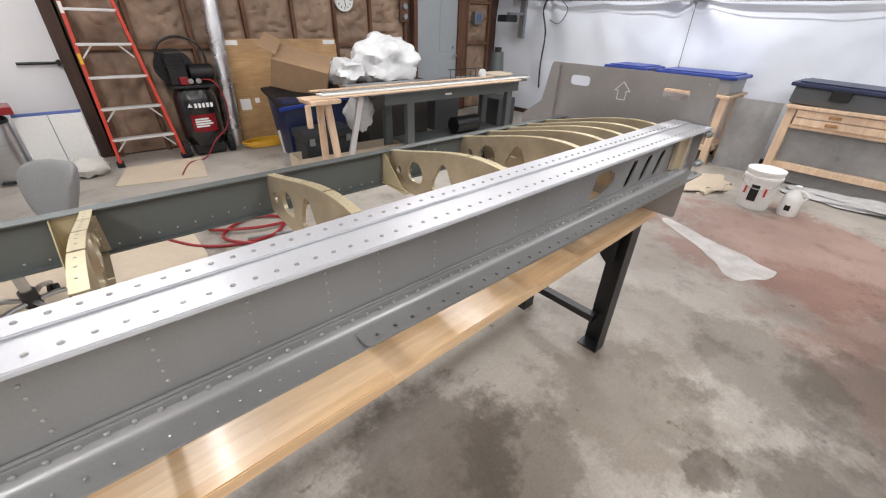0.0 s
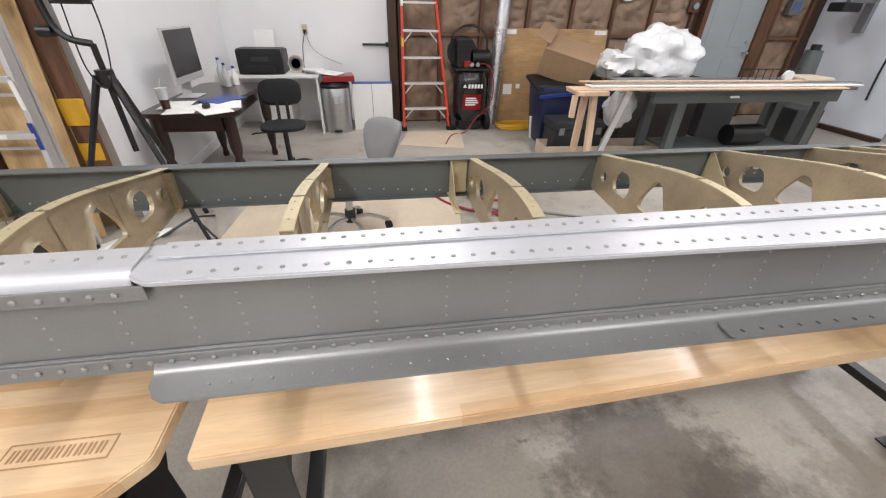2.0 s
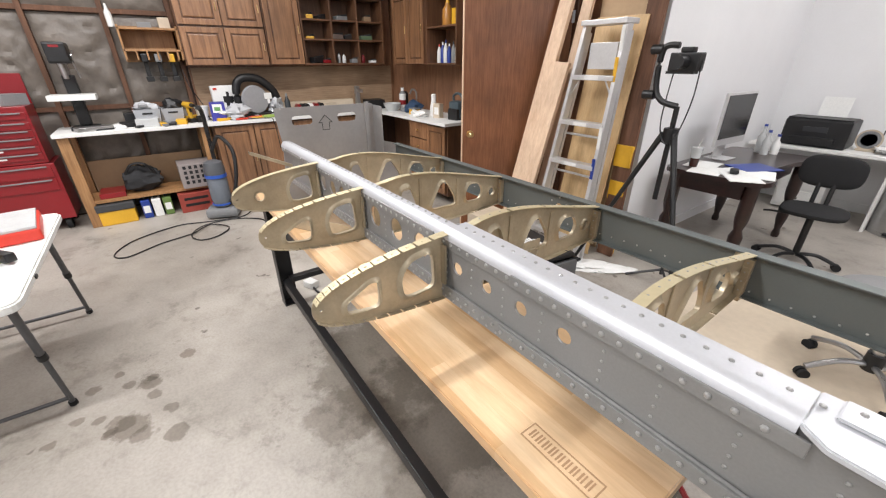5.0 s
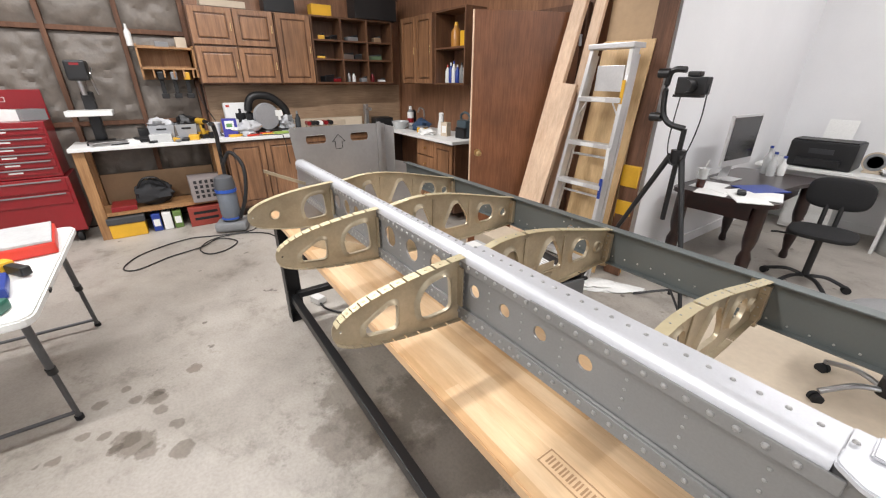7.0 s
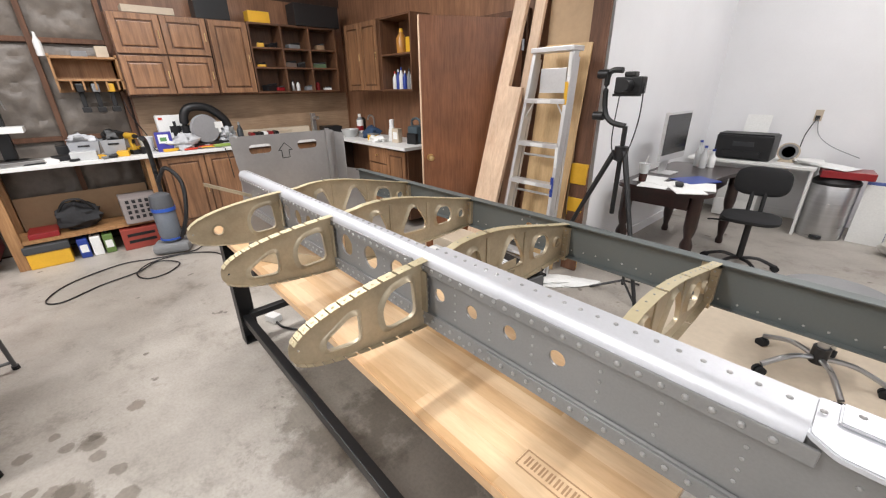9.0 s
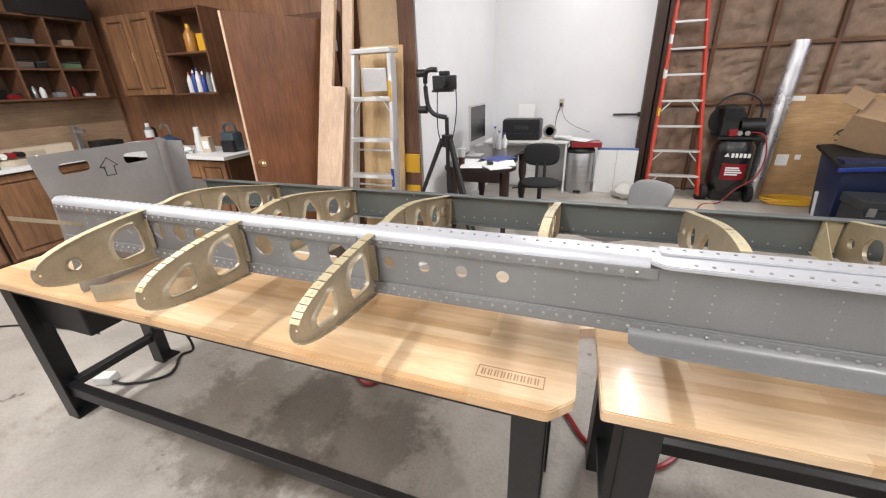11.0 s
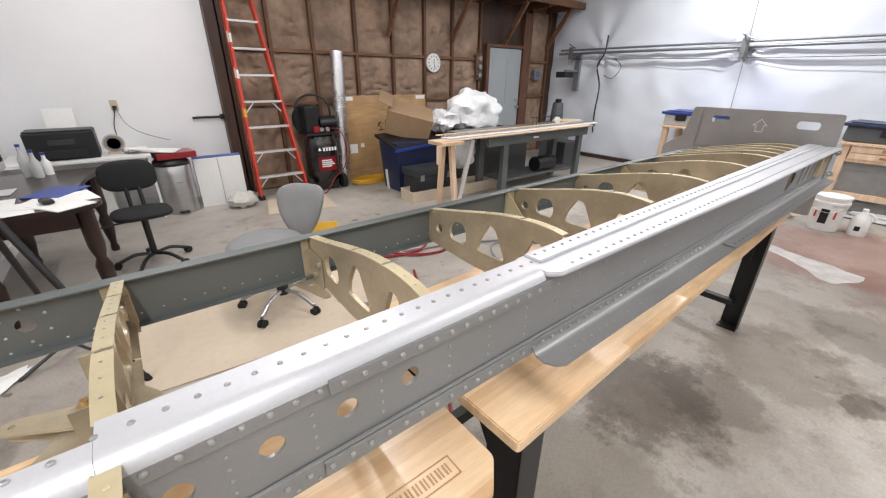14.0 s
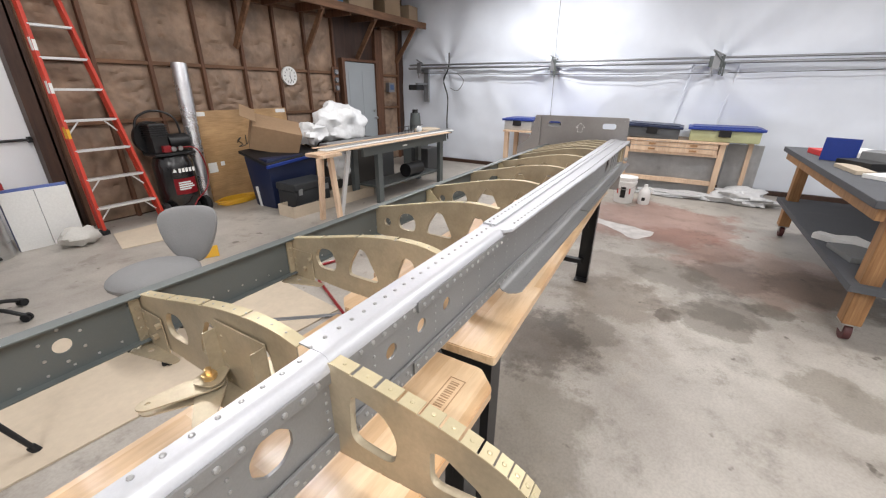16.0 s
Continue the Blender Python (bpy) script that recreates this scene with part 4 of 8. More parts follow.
for a, L, z in ((152, 0.1, 1.07), (158, 0.1, 1.088), (232, 0.1, 1.079), (20, 0.035, 1.0945)):
    bm = bmesh.new()
    sheet(bm, rounded([(-0.02, -0.02), (0.0, -0.026), (L, -0.015), (L + 0.012, 0.0), (L, 0.015), (0, 0.026), (-0.02, 0.02)], 0.01), [circle(L - 0.008, 0, 0.0045, 10)] if L > 0.05 else [], 0.003, pose(PIVOT[0], PIVOT[1], z, 0, 0, a))
    part("bellcrank_arm", bm, M_GOLD, wing, "dull gold bellcrank arm")
bm = bmesh.new()
cyl(bm, (*PIVOT, 1.055), (*PIVOT, 1.1), 0.011, n=14)
cyl(bm, (*PIVOT, 1.1), (*PIVOT, 1.107), 0.013, n=6)
cyl(bm, (*PIVOT, 1.107), (*PIVOT, 1.118), 0.006, n=10)
part("bellcrank_pivot", bm, M_BRASS, wing, "brass-coloured pivot bolt and nut")
bm = bmesh.new()
box(bm, -0.006, -0.003, 0.135, 0.275, 1.045, 1.195, bevel=0.0008)
box(bm, -0.03, -0.006, 0.135, 0.138, 1.045, 1.19, bevel=0.0008)
box(bm, -0.03, -0.006, 0.272, 0.275, 1.06, 1.18, bevel=0.0008)
box(bm, -0.05, -0.006, 0.2, 0.272, 1.058, 1.061, bevel=0.0008)
for yy in (0.15, 0.26):
    for k in range(4):
        rivet(bm, (-0.006, yy, 1.07 + 0.032 * k), (-1, 0, 0), 0.0035, 0.0018)
part("bellcrank_channel", bm, M_GOLD, wing, "dull gold channel riveted to the rib")
# dark gussets between the ribs and the rear spar
for gx, deep in ((0.0, 0.05), (0.41, 0.06)):
    bm = bmesh.new()
    sheet(bm, rounded([(gx - deep, 0.588), (gx - 0.002, 0.588), (gx - 0.002, 0.46), (gx - 0.02, 0.46)], 0.01, 3), [circle(gx - 0.02, 0.55, 0.007, 12)], 0.0025, Matrix.Translation((0, 0, 1.028)))
    box(bm, gx - 0.022, gx - 0.002, 0.583, 0.5885, 1.03, 1.145, bevel=0.0008)
    box(bm, gx - 0.0045, gx - 0.002, 0.5, 0.583, 1.0305, 1.12, bevel=0.0008)
    box(bm, gx + 0.004, gx + 0.02, 0.57, 0.5885, 1.03, 1.12, bevel=0.0008)
    for k in range(4):
        rivet(bm, (gx - 0.012, 0.583, 1.05 + 0.024 * k), (0, -1, 0), 0.004, 0.002)
        rivet(bm, (gx - 0.0045, 0.575, 1.05 + 0.02 * k), (-1, 0, 0), 0.004, 0.002)
    for yy, zz in ((0.51, 1.1), (0.535, 1.065)):
        cyl(bm, (gx - 0.002, yy, zz), (gx - 0.014, yy, zz), 0.007, n=6)
    part("corner_gusset", bm, M_GOLD, wing, "dull gold riveted corner gusset")
bm = bmesh.new()
sheet(bm, rounded([(0.004, 0.13), (0.125, 0.15), (0.004, 0.33)], 0.012, 3), [circle(0.04, 0.19, 0.008, 12)], 0.003, Matrix.Translation((0, 0, 1.075)))
box(bm, 0.0035, 0.0065, 0.13, 0.33, 1.078, 1.11, bevel=0.0008)
part("bellcrank_bracket", bm, M_GOLD, wing, "flat triangular gold bracket")
# tip angle that stands out before the end rib
bm = bmesh.new()
sheet(bm, [(-0.17, 1.2), (0.0, 1.12), (0.0, 1.135), (-0.17, 1.214)], [], 0.016, Matrix.Translation((-1.2, 0, 0)) @ XY_YZ)
part("tip_angle", bm, M_GOLD, wing)
la = thing("loose_angle", "short gold aluminium angle lying on the bench", "metal angle", pose(-1.2, -0.05, BENCH, 0, 0, 28))
solid("angle_foot", M_GOLD, la, "", (0, 0.4, 0, 0.04, 0.001, 0.004))
solid("angle_wall", M_GOLD, la, "", (0, 0.4, 0, 0.003, 0.004, 0.07))


def end_plate(x, outline, slots, arrow, lipside, label, sz=1.315):
    bm = bmesh.new()
    loops = [rounded([(c - 0.05, sz - 0.021), (c + 0.05, sz - 0.021), (c + 0.05, sz + 0.021), (c - 0.05, sz + 0.021)], 0.022, 5) for c in slots]
    sheet(bm, rounded(outline, 0.015, 3), loops, 0.004, Matrix.Translation((x, 0, 0)) @ XY_YZ)
    p = part("end_plate", bm, M_PLATE, wing, label)
    side = x - 0.0012 if lipside < 0 else x + 0.0042
    bm = bmesh.new()
    ar = [(0.018, 0), (0.018, 0.035), (0.034, 0.035), (0, 0.07), (-0.034, 0.035), (-0.018, 0.035), (-0.018, 0)]
    for a, b in zip(ar, ar[1:] + ar[:1]):
        va, vb = Vector(a), Vector(b)
        d = (vb - va).normalized() * 0.001
        nn = Vector((-d.y, d.x)) * 1.3
        sheet(bm, [tuple(va - d + nn), tuple(vb + d + nn), tuple(vb + d - nn), tuple(va - d - nn)], [], 0.001, Matrix.Translation((side, arrow, sz - 0.053)) @ XY_YZ)
    part("arrow_mark", bm, M_WHITE if lipside < 0 else M_BLACK, p, "outlined arrow pointing up")
    rv = bmesh.new()
    for c, z in ((outline[-2][0] + 0.03, 1.36), (outline[-2][0] + 0.03, 1.2), (outline[-3][0] - 0.03, 1.35), (outline[-3][0] - 0.03, 1.22), (0.2, 1.12), (0.4, 1.12)):
        rivet(rv, (side, c, z), (lipside, 0, 0), 0.004)
    part("plate_bolts", rv, M_RIVET, p)
    ys = outline[-3][0] - 0.05
    solid("plate_stiffener", M_PLATE, p, "", (side - 0.012 if lipside < 0 else side, side if lipside < 0 else side + 0.012, ys, ys + 0.02, 0.84, 1.37))


end_plate(3.062, [(-0.02, 0.831), (0.86, 0.831), (0.86, 1.12), (0.75, 1.2), (0.715, 1.382), (-0.013, 1.382), (-0.02, 1.2)], (0.123, 0.55), 0.34, -1, "bare aluminium end plate with hand holes")
end_plate(-1.34, [(-0.02, 0.831), (0.66, 0.831), (0.66, 1.13), (0.55, 1.16), (0.5, 1.362), (-0.005, 1.365), (0.012, 1.2)], (0.121, 0.35), 0.235, 1, "bare aluminium end plate with hand holes", 1.303)
solid("plate_flange", M_PLATE, wing, "", (-1.336, -1.24, 0.5, 0.504, 1.1, 1.352))

# ---- loose things ----
PAINTS = {}


def paint(r, g, b, rough=0.5, metal=0.0, **kw):
    key = (r, g, b, rough, metal)
    if key not in PAINTS:
        PAINTS[key] = surface("paint_%d" % len(PAINTS), (r, g, b), rough, metal, **kw)
    return PAINTS[key]


RED = paint(0.54, 0.042, 0.02, 0.4)
CRED = paint(0.25, 0.008, 0.013, 0.34, coat=0.3)
WHITE = paint(0.78, 0.78, 0.76, 0.5, vary=0.04)
PAPER = paint(0.82, 0.82, 0.8, 0.8, vary=0.03)
BLACKP = paint(0.01, 0.01, 0.011, 0.45)
RUBBER = surface("black_rubber", (0.009, 0.009, 0.01), 0.85, fine=90, bump=0.15)
BLUE = paint(0.02, 0.05, 0.28, 0.4)
NAVY = paint(0.02, 0.03, 0.06, 0.5)
YELLOW = paint(0.75, 0.42, 0.03, 0.45)
GREYPL = paint(0.22, 0.225, 0.23, 0.55)
CARD = paint(0.33, 0.215, 0.125, 0.8, fine=25)
CARDL = paint(0.56, 0.47, 0.36, 0.75, fine=25)
CLEAR = paint(0.55, 0.56, 0.56, 0.25)
MAHOG = timber("mahogany", (0.012, 0.004, 0.0035), (0.032, 0.009, 0.007), 0.3, along=1, coat=0.3)
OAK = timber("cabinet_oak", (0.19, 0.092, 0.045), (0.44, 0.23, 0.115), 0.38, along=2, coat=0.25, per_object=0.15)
# Darker oak copy: stained door grooves, plus shade painted into bodies and open shelves.
OAKD = timber("cabinet_oak_stain_and_shade", (0.1, 0.047, 0.025), (0.21, 0.1, 0.05), 0.45, along=2, coat=0.15)
POSTW = timber("cart_timber", (0.30, 0.15, 0.06), (0.52, 0.29, 0.13), 0.5, along=2)


def simple(name, label, category, material, *boxes, bevel=0.004, m=None, group=""):
    """A thing made of one plain body."""
    bm = bmesh.new()
    for b in boxes:
        box(bm, *b, bevel=bevel)
    ob = part(name, bm, material)
    if m is not None:
        ob.matrix_world = m
    return tagged(ob, label, category, group)


def rod(name, material, parent, p0, p1, r, r1=None, n=12, label=""):
    bm = bmesh.new()
    cyl(bm, p0, p1, r, r1, n)
    return part(name, bm, material, parent, label, True)


def beam(name, material, parent, p0, p1, w, d, bevel=0.003, label=""):
    """A squared bar from p0 to p1, w wide along x and d deep."""
    p0, p1 = Vector(p0), Vector(p1)
    z = (p1 - p0).normalized()
    x = Vector((1, 0, 0))
    x = (x - z * x.dot(z)).normalized() if abs(z.x) < 0.95 else Vector((0, 1, 0))
    y = z.cross(x)
    m = Matrix.Translation(p0) @ Matrix((x, y, z)).transposed().to_4x4()
    bm = bmesh.new()
    box(bm, -w / 2, w / 2, -d / 2, d / 2, 0, (p1 - p0).length, bevel=bevel, m=m)
    return part(name, bm, material, parent, label)


def lump(name, material, parent, centre, size, seed=0, rough=0.35, n=28, floor=None, label=""):
    """A soft crumpled body."""
    bm = bmesh.new()
    bmesh.ops.create_uvsphere(bm, u_segments=n, v_segments=n // 2, radius=1.0)
    for v in bm.verts:
        p = v.co.copy()
        k = 1 + rough * noise.fractal(p * 1.6 + Vector((seed, seed * 2, 0)), 1.0, 2.0, 4)
        v.co = Vector((centre[0] + p.x * k * size[0], centre[1] + p.y * k * size[1], centre[2] + p.z * k * size[2]))
        if floor is not None:
            v.co.z = max(v.co.z, floor)
    return part(name, bm, material, parent, label, True)


def bars(parent, material, x, y, z, w, h, n, face="-y", gap=0.35):
    """Plain bars in place of small print on an upright face."""
    bm = bmesh.new()
    step = h / n
    for k in range(n):
        ww = w * (0.7 + 0.3 * ((k * 37) % 10) / 10)
        z0 = z + k * step
        if face == "-y":
            box(bm, x, x + ww, y - 0.001, y, z0, z0 + step * (1 - gap))
        else:
            box(bm, x, x + 0.001, y, y + ww, z0, z0 + step * (1 - gap))
    return part("print_bars", bm, material, parent)


# -- red stepladder --
lad = thing("stepladder", "tall orange-red fibreglass stepladder leaning folded on the wall", "ladder")
def lpt(side, z, back=0.0):
    x = (1.31 + 0.018 * z) if side == 0 else (1.95 - 0.115 * z)
    return (x, 5.1 + 0.148 * z + back, z)
for s in (0, 1):
    beam("front_rail", RED, lad, lpt(s, 0.02), lpt(s, 2.85), 0.032, 0.085, 0.004, "orange-red fibreglass rail")
    beam("rear_rail", RED, lad, lpt(s, 0.05, 0.1), lpt(s, 2.75, 0.05), 0.028, 0.03)
    a = lpt(s, 0)
    solid("rubber_foot", RUBBER, lad, "", (a[0] - 0.035, a[0] + 0.035, a[1] - 0.06, a[1] + 0.06, 0.0, 0.05), bevel=0.006)
for z in (0.3, 0.62, 0.93, 1.24, 1.55, 1.85, 2.15, 2.45):
    a, b = lpt(0, z), lpt(1, z)
    solid("step", M_ALU, lad, "", (a[0], b[0], a[1] - 0.045, a[1] + 0.04, z - 0.025, z), bevel=0.003)
    if z in (0.62, 1.24, 0.3):
        for s, q in ((a, 1), (b, -1)):
            beam("step_brace", M_ALU, lad, (s[0] + q * 0.02, s[1] - 0.02, z - 0.14), (s[0] + q * 0.12, s[1] - 0.02, z - 0.025), 0.016, 0.006)
beam("top_cap", M_ALU, lad, lpt(0, 2.84), lpt(1, 2.84), 0.14, 0.05)
for z in (1.5, 1.05, 1.9):
    a = lpt(0, z)
    solid("rail_sticker", WHITE if z != 1.05 else YELLOW, lad, "", (a[0] - 0.018, a[0] - 0.0165, a[1] - 0.035, a[1] + 0.03, z, z + 0.12), (a[0] - 0.014, a[0] + 0.014, a[1] - 0.045, a[1] - 0.0435, z, z + 0.1))

# -- air compressor --
cmp_ = thing("air_compressor", "black upright air compressor with a red label on wheels", "compressor", pose(2.24, 5.18, 0))
bm = bmesh.new()
lathe(bm, [(0.1, 0.1), (0.19, 0.13), (0.225, 0.2), (0.23, 0.3), (0.23, 0.6), (0.225, 0.68), (0.19, 0.76), (0.08, 0.79)], 32)
part("tank", bm, paint(0.012, 0.012, 0.013, 0.25, coat=0.4), cmp_, "glossy black tank", True)
solid("base_skirt", M_BLACK, cmp_, "", (-0.16, 0.16, -0.14, 0.14, 0.02, 0.14), bevel=0.01)
bm = bmesh.new()
angles = [radians(-124 + 68 * k / 12) for k in range(13)]
lower = [bm.verts.new((0.233 * math.cos(a), 0.233 * math.sin(a), 0.3)) for a in angles]
upper = [bm.verts.new((0.233 * math.cos(a), 0.233 * math.sin(a), 0.5)) for a in angles]
for k in range(12):
    bm.faces.new((lower[k], lower[k + 1], upper[k + 1], upper[k]))
bmesh.ops.solidify(bm, geom=bm.faces[:], thickness=0.002)
part("label_red", bm, paint(0.42, 0.02, 0.03, 0.4), cmp_, "red printed label")
b_ = bars(cmp_, WHITE, -0.1, -0.238, 0.36, 0.2, 0.11, 4)
bm = bmesh.new()
for k in range(5):
    box(bm, -0.07 + k * 0.042, -0.07 + k * 0.042 + 0.028, -0.246, -0.243, 0.58, 0.63)
bmesh.ops.create_cone(bm, cap_ends=True, segments=3, radius1=0.03, radius2=0.03, depth=0.003, matrix=pose(-0.115, -0.244, 0.605, 90))
part("maker_mark", bm, WHITE, cmp_, "white maker's mark as plain shapes")
for sx in (-0.25, 0.25):
    bm = bmesh.new()
    cyl(bm, (sx - 0.03, -0.1, 0.1), (sx + 0.03, -0.1, 0.1), 0.1, n=24)
    w = part("wheel", bm, RUBBER, cmp_, "", True)
    rod("hub", M_BLACK, w, (sx - 0.034, -0.1, 0.1), (sx + 0.034, -0.1, 0.1), 0.045)
solid("deck", M_BLACK, cmp_, "", (-0.24, 0.24, -0.15, 0.15, 0.78, 0.81), bevel=0.006)
rod("motor", M_BLACK, cmp_, (0.02, 0.06, 0.92), (0.26, 0.06, 0.92), 0.1, n=20)
bm = bmesh.new()
box(bm, -0.2, -0.02, -0.08, 0.1, 0.81, 1.16, bevel=0.015)
pump = part("pump", bm, BLACKP, cmp_, "black finned pump")
for k in range(6):
    solid("fin", BLACKP, pump, "", (-0.215, -0.005, -0.095, 0.115, 1.0 + k * 0.026, 1.012 + k * 0.026))
bm = bmesh.new()
cyl(bm, (-0.1, 0.12, 0.98), (-0.1, 0.19, 0.98), 0.2, n=28)
part("belt_guard", bm, BLACKP, cmp_, "", True)
solid("pressure_switch", CRED, cmp_, "red switch cover", (-0.12, -0.03, -0.14, -0.06, 0.82, 0.9), bevel=0.008)
for sx in (-0.02, 0.06):
    rod("gauge", M_STEEL, cmp_, (sx, -0.15, 0.86), (sx, -0.17, 0.86), 0.028, n=16)
bm = bmesh.new()
tube(bm, [(0.05, -0.1, 0.86), (0.2, -0.24, 0.85), (0.27, -0.26, 0.6), (0.22, -0.27, 0.35), (0.05, -0.28, 0.2), (-0.1, -0.3, 0.02), (-0.3, -0.4, 0.012), (-0.45, -0.8, 0.012)], 0.008)
part("air_hose", bm, CRED, cmp_, "red rubber air hose", True)
bm = bmesh.new()
tube(bm, [(-0.23, 0.14, 0.8), (-0.24, 0.16, 1.15), (-0.1, 0.17, 1.28), (0.1, 0.17, 1.28), (0.24, 0.16, 1.15), (0.24, 0.14, 0.8)], 0.014)
part("handle", bm, M_BLACK, cmp_, "", True)

# -- foil duct tube --
tub = thing("foil_tube", "tall silver foil insulation tube leaning on the wall", "tube")
bm = bmesh.new()
P0, P1 = Vector((2.6, 5.3, 0.005)), Vector((2.71, 5.41, 1.86))
q = (P1 - P0).to_track_quat("Z", "Y").to_matrix().to_4x4()
prof = []
L = (P1 - P0).length
for k in range(41):
    prof.append((0.088 + (0.004 if k % 2 else 0.0), L * k / 40))
lathe(bm, prof, 22, Matrix.Translation(P0) @ q)
for v in bm.verts:
    v.co += Vector((1, 1, 0)) * 0.006 * noise.noise(v.co * 9)
part("foil_sleeve", bm, surface("crinkled_foil", (0.72, 0.72, 0.74), 0.28, metal=0.85, fine=40, bump=0.4), tub, "", True)

# -- plywood sheet with a scrawl --
ply = thing("plywood_sheet", "worn tan plywood sheet leaning on the insulation", "plywood", pose(2.72, 5.36, 0, -3.5))
solid("ply_board", M_PLY, ply, "", (0, 1.56, 0, 0.018, 0, 1.27), bevel=0.002)
bm = bmesh.new()
tube(bm, [(0.58, -0.001, 0.8), (0.66, -0.001, 0.87), (0.6, -0.001, 0.83), (0.67, -0.001, 0.77), (0.6, -0.001, 0.74), (0.72, -0.001, 0.76), (0.74, -0.001, 0.9), (0.73, -0.001, 0.76), (0.78, -0.001, 0.81), (0.8, -0.001, 0.75), (0.86, -0.001, 0.8), (0.88, -0.001, 0.75), (1.0, -0.001, 0.75)], 0.006, 6)
part("scrawl", bm, BLACKP, ply, "black brushed scrawl", True)
solid("label_paper", PAPER, ply, "", (0.07, 0.2, -0.002, 0, 0.42, 0.56))
solid("small_label", PAPER, ply, "", (0.26, 0.32, -0.002, 0, 0.5, 0.56))
for a in ((0.02, 0.2), (1.36, 1.54)):
    solid("corner_tape", PAPER, ply, "", (a[0], a[1], -0.002, 0, 1.2, 1.255))

# -- cardboard, totes and bag --
t = thing("open_carton", "brown cardboard carton tipped over with open flaps", "box", pose(3.38, 4.6, 0.95, 20, 14, -30))
solid("carton_body", CARD, t, "", (-0.32, 0.32, -0.22, 0.22, -0.17, 0.17), bevel=0.005)
bm = bmesh.new()
box(bm, -0.52, -0.32, -0.2, 0.2, 0.155, 0.16, m=pose(0, 0, 0, 0, 12, 0))
part("carton_flap", bm, CARD, t)
t = thing("storage_tote", "dark blue plastic tote with a raised black lid", "tote", pose(3.36, 4.5, 0))
bm = bmesh.new()
box(bm, -0.42, 0.42, -0.25, 0.25, 0, 0.7, bevel=0.03)
for v in bm.verts:
    k = 0.86 + 0.2 * v.co.z
    v.co.x *= k
    v.co.y *= k
part("tote_body", bm, paint(0.012, 0.02, 0.06, 0.4), t, "", True)
bm = bmesh.new()
box(bm, -0.46, 0.44, -0.29, 0.29, 0, 0.04, bevel=0.01, m=pose(0, 0.0, 0.7, 14, -4))
part("tote_lid", bm, BLACKP, t, "black lid with a blue rim")
bm = bmesh.new()
box(bm, -0.475, 0.455, -0.305, -0.285, -0.012, 0.03, bevel=0.005, m=pose(0, 0.0, 0.7, 14, -4))
part("lid_rim", bm, BLUE, t)
t = thing("black_case", "black plastic tool case with a carry latch", "tool case", pose(3.3, 4.02, 0))
solid("case_body", paint(0.025, 0.028, 0.032, 0.5), t, "", (-0.3, 0.3, -0.18, 0.18, 0, 0.3), bevel=0.02)
solid("case_lid", paint(0.03, 0.033, 0.037, 0.5), t, "", (-0.315, 0.315, -0.195, 0.195, 0.3, 0.4), bevel=0.02)
solid("case_latch", GREYPL, t, "", (-0.26, -0.2, -0.2, -0.185, 0.25, 0.33))
solid("case_latch", GREYPL, t, "", (0.2, 0.26, -0.2, -0.185, 0.25, 0.33))
t = simple("dark_crate", "dark crate under a heap of plastic wrap", "crate", paint(0.04, 0.035, 0.03, 0.7), (4.0, 5.0, 4.15, 4.75, 0, 0.82), bevel=0.01)
t = thing("plastic_wrap", "heap of crumpled white plastic wrap on the crate", "plastic")
FILM = surface("white_film", (0.78, 0.79, 0.8), 0.3, fine=14, bump=0.9, vary=0.05)
lump("film_lump", FILM, t, (4.45, 4.42, 1.02), (0.5, 0.3, 0.33), 3, 0.3, 56, 0.822)
lump("wrap_fold", FILM, t, (3.9, 4.45, 0.95), (0.25, 0.2, 0.16), 9, 0.5, 28)
t = thing("plastic_bag", "clear plastic bag hanging under the table edge", "bag")
lump("bag_film", surface("milky_film", (0.5, 0.51, 0.52), 0.25, fine=14, bump=0.8), t, (3.55, 3.55, 0.62), (0.17, 0.12, 0.19), 5, 0.35)
solid("bag_hook", M_STEEL, t, "", (3.545, 3.555, 3.5, 3.6, 0.78, 0.845))
t = thing("flat_carton", "low open cardboard carton lying on the floor", "box", pose(3.6, 3.85, 0, 0, 0, -3))
for nm, bx in (("carton_side", (-0.75, 0.75, -0.16, -0.152, 0, 0.15)), ("carton_side", (-0.75, 0.75, 0.152, 0.16, 0, 0.15)), ("carton_side", (-0.75, -0.742, -0.15, 0.15, 0, 0.15)), ("carton_side", (0.742, 0.75, -0.15, 0.15, 0, 0.15)), ("carton_base", (-0.74, 0.74, -0.15, 0.15, 0, 0.006))):
    solid(nm, CARDL, t, "", bx)
simple("white_pipe", "short white plastic pipe standing on the floor", "pipe", WHITE, (-0.018, 0.018, -0.018, 0.018, 0, 0.29), bevel=0.008, m=pose(3.0, 4.6, 0, 0, -6))
bm = bmesh.new()
pts = [(2.95 + (0.2 + 0.012 * k % 3 * 0.03) * math.cos(k * 0.8) * 1.4 + 0.03 * math.sin(k * 2.1), 5.08 + 0.13 * math.sin(k * 0.8), 0.012 + 0.0016 * k) for k in range(44)]
tube(bm, pts, 0.009, 6, 4)
tagged(part("extension_cable", bm, YELLOW, None, "", True), "loosely coiled yellow extension cord on the floor", "cord")

# -- long steel table with timber strips --
t = thing("steel_table", "long grey steel machine table with square legs", "table")
solid("table_top", M_CONDUIT, t, "", (3.5, 6.0, 3.18, 3.85, 0.845, 0.875), bevel=0.004)
solid("table_apron", M_GREYD, t, "", (3.7, 5.9, 3.24, 3.28, 0.72, 0.845))
solid("table_apron", M_GREYD, t, "", (3.7, 5.9, 3.75, 3.79, 0.72, 0.845))
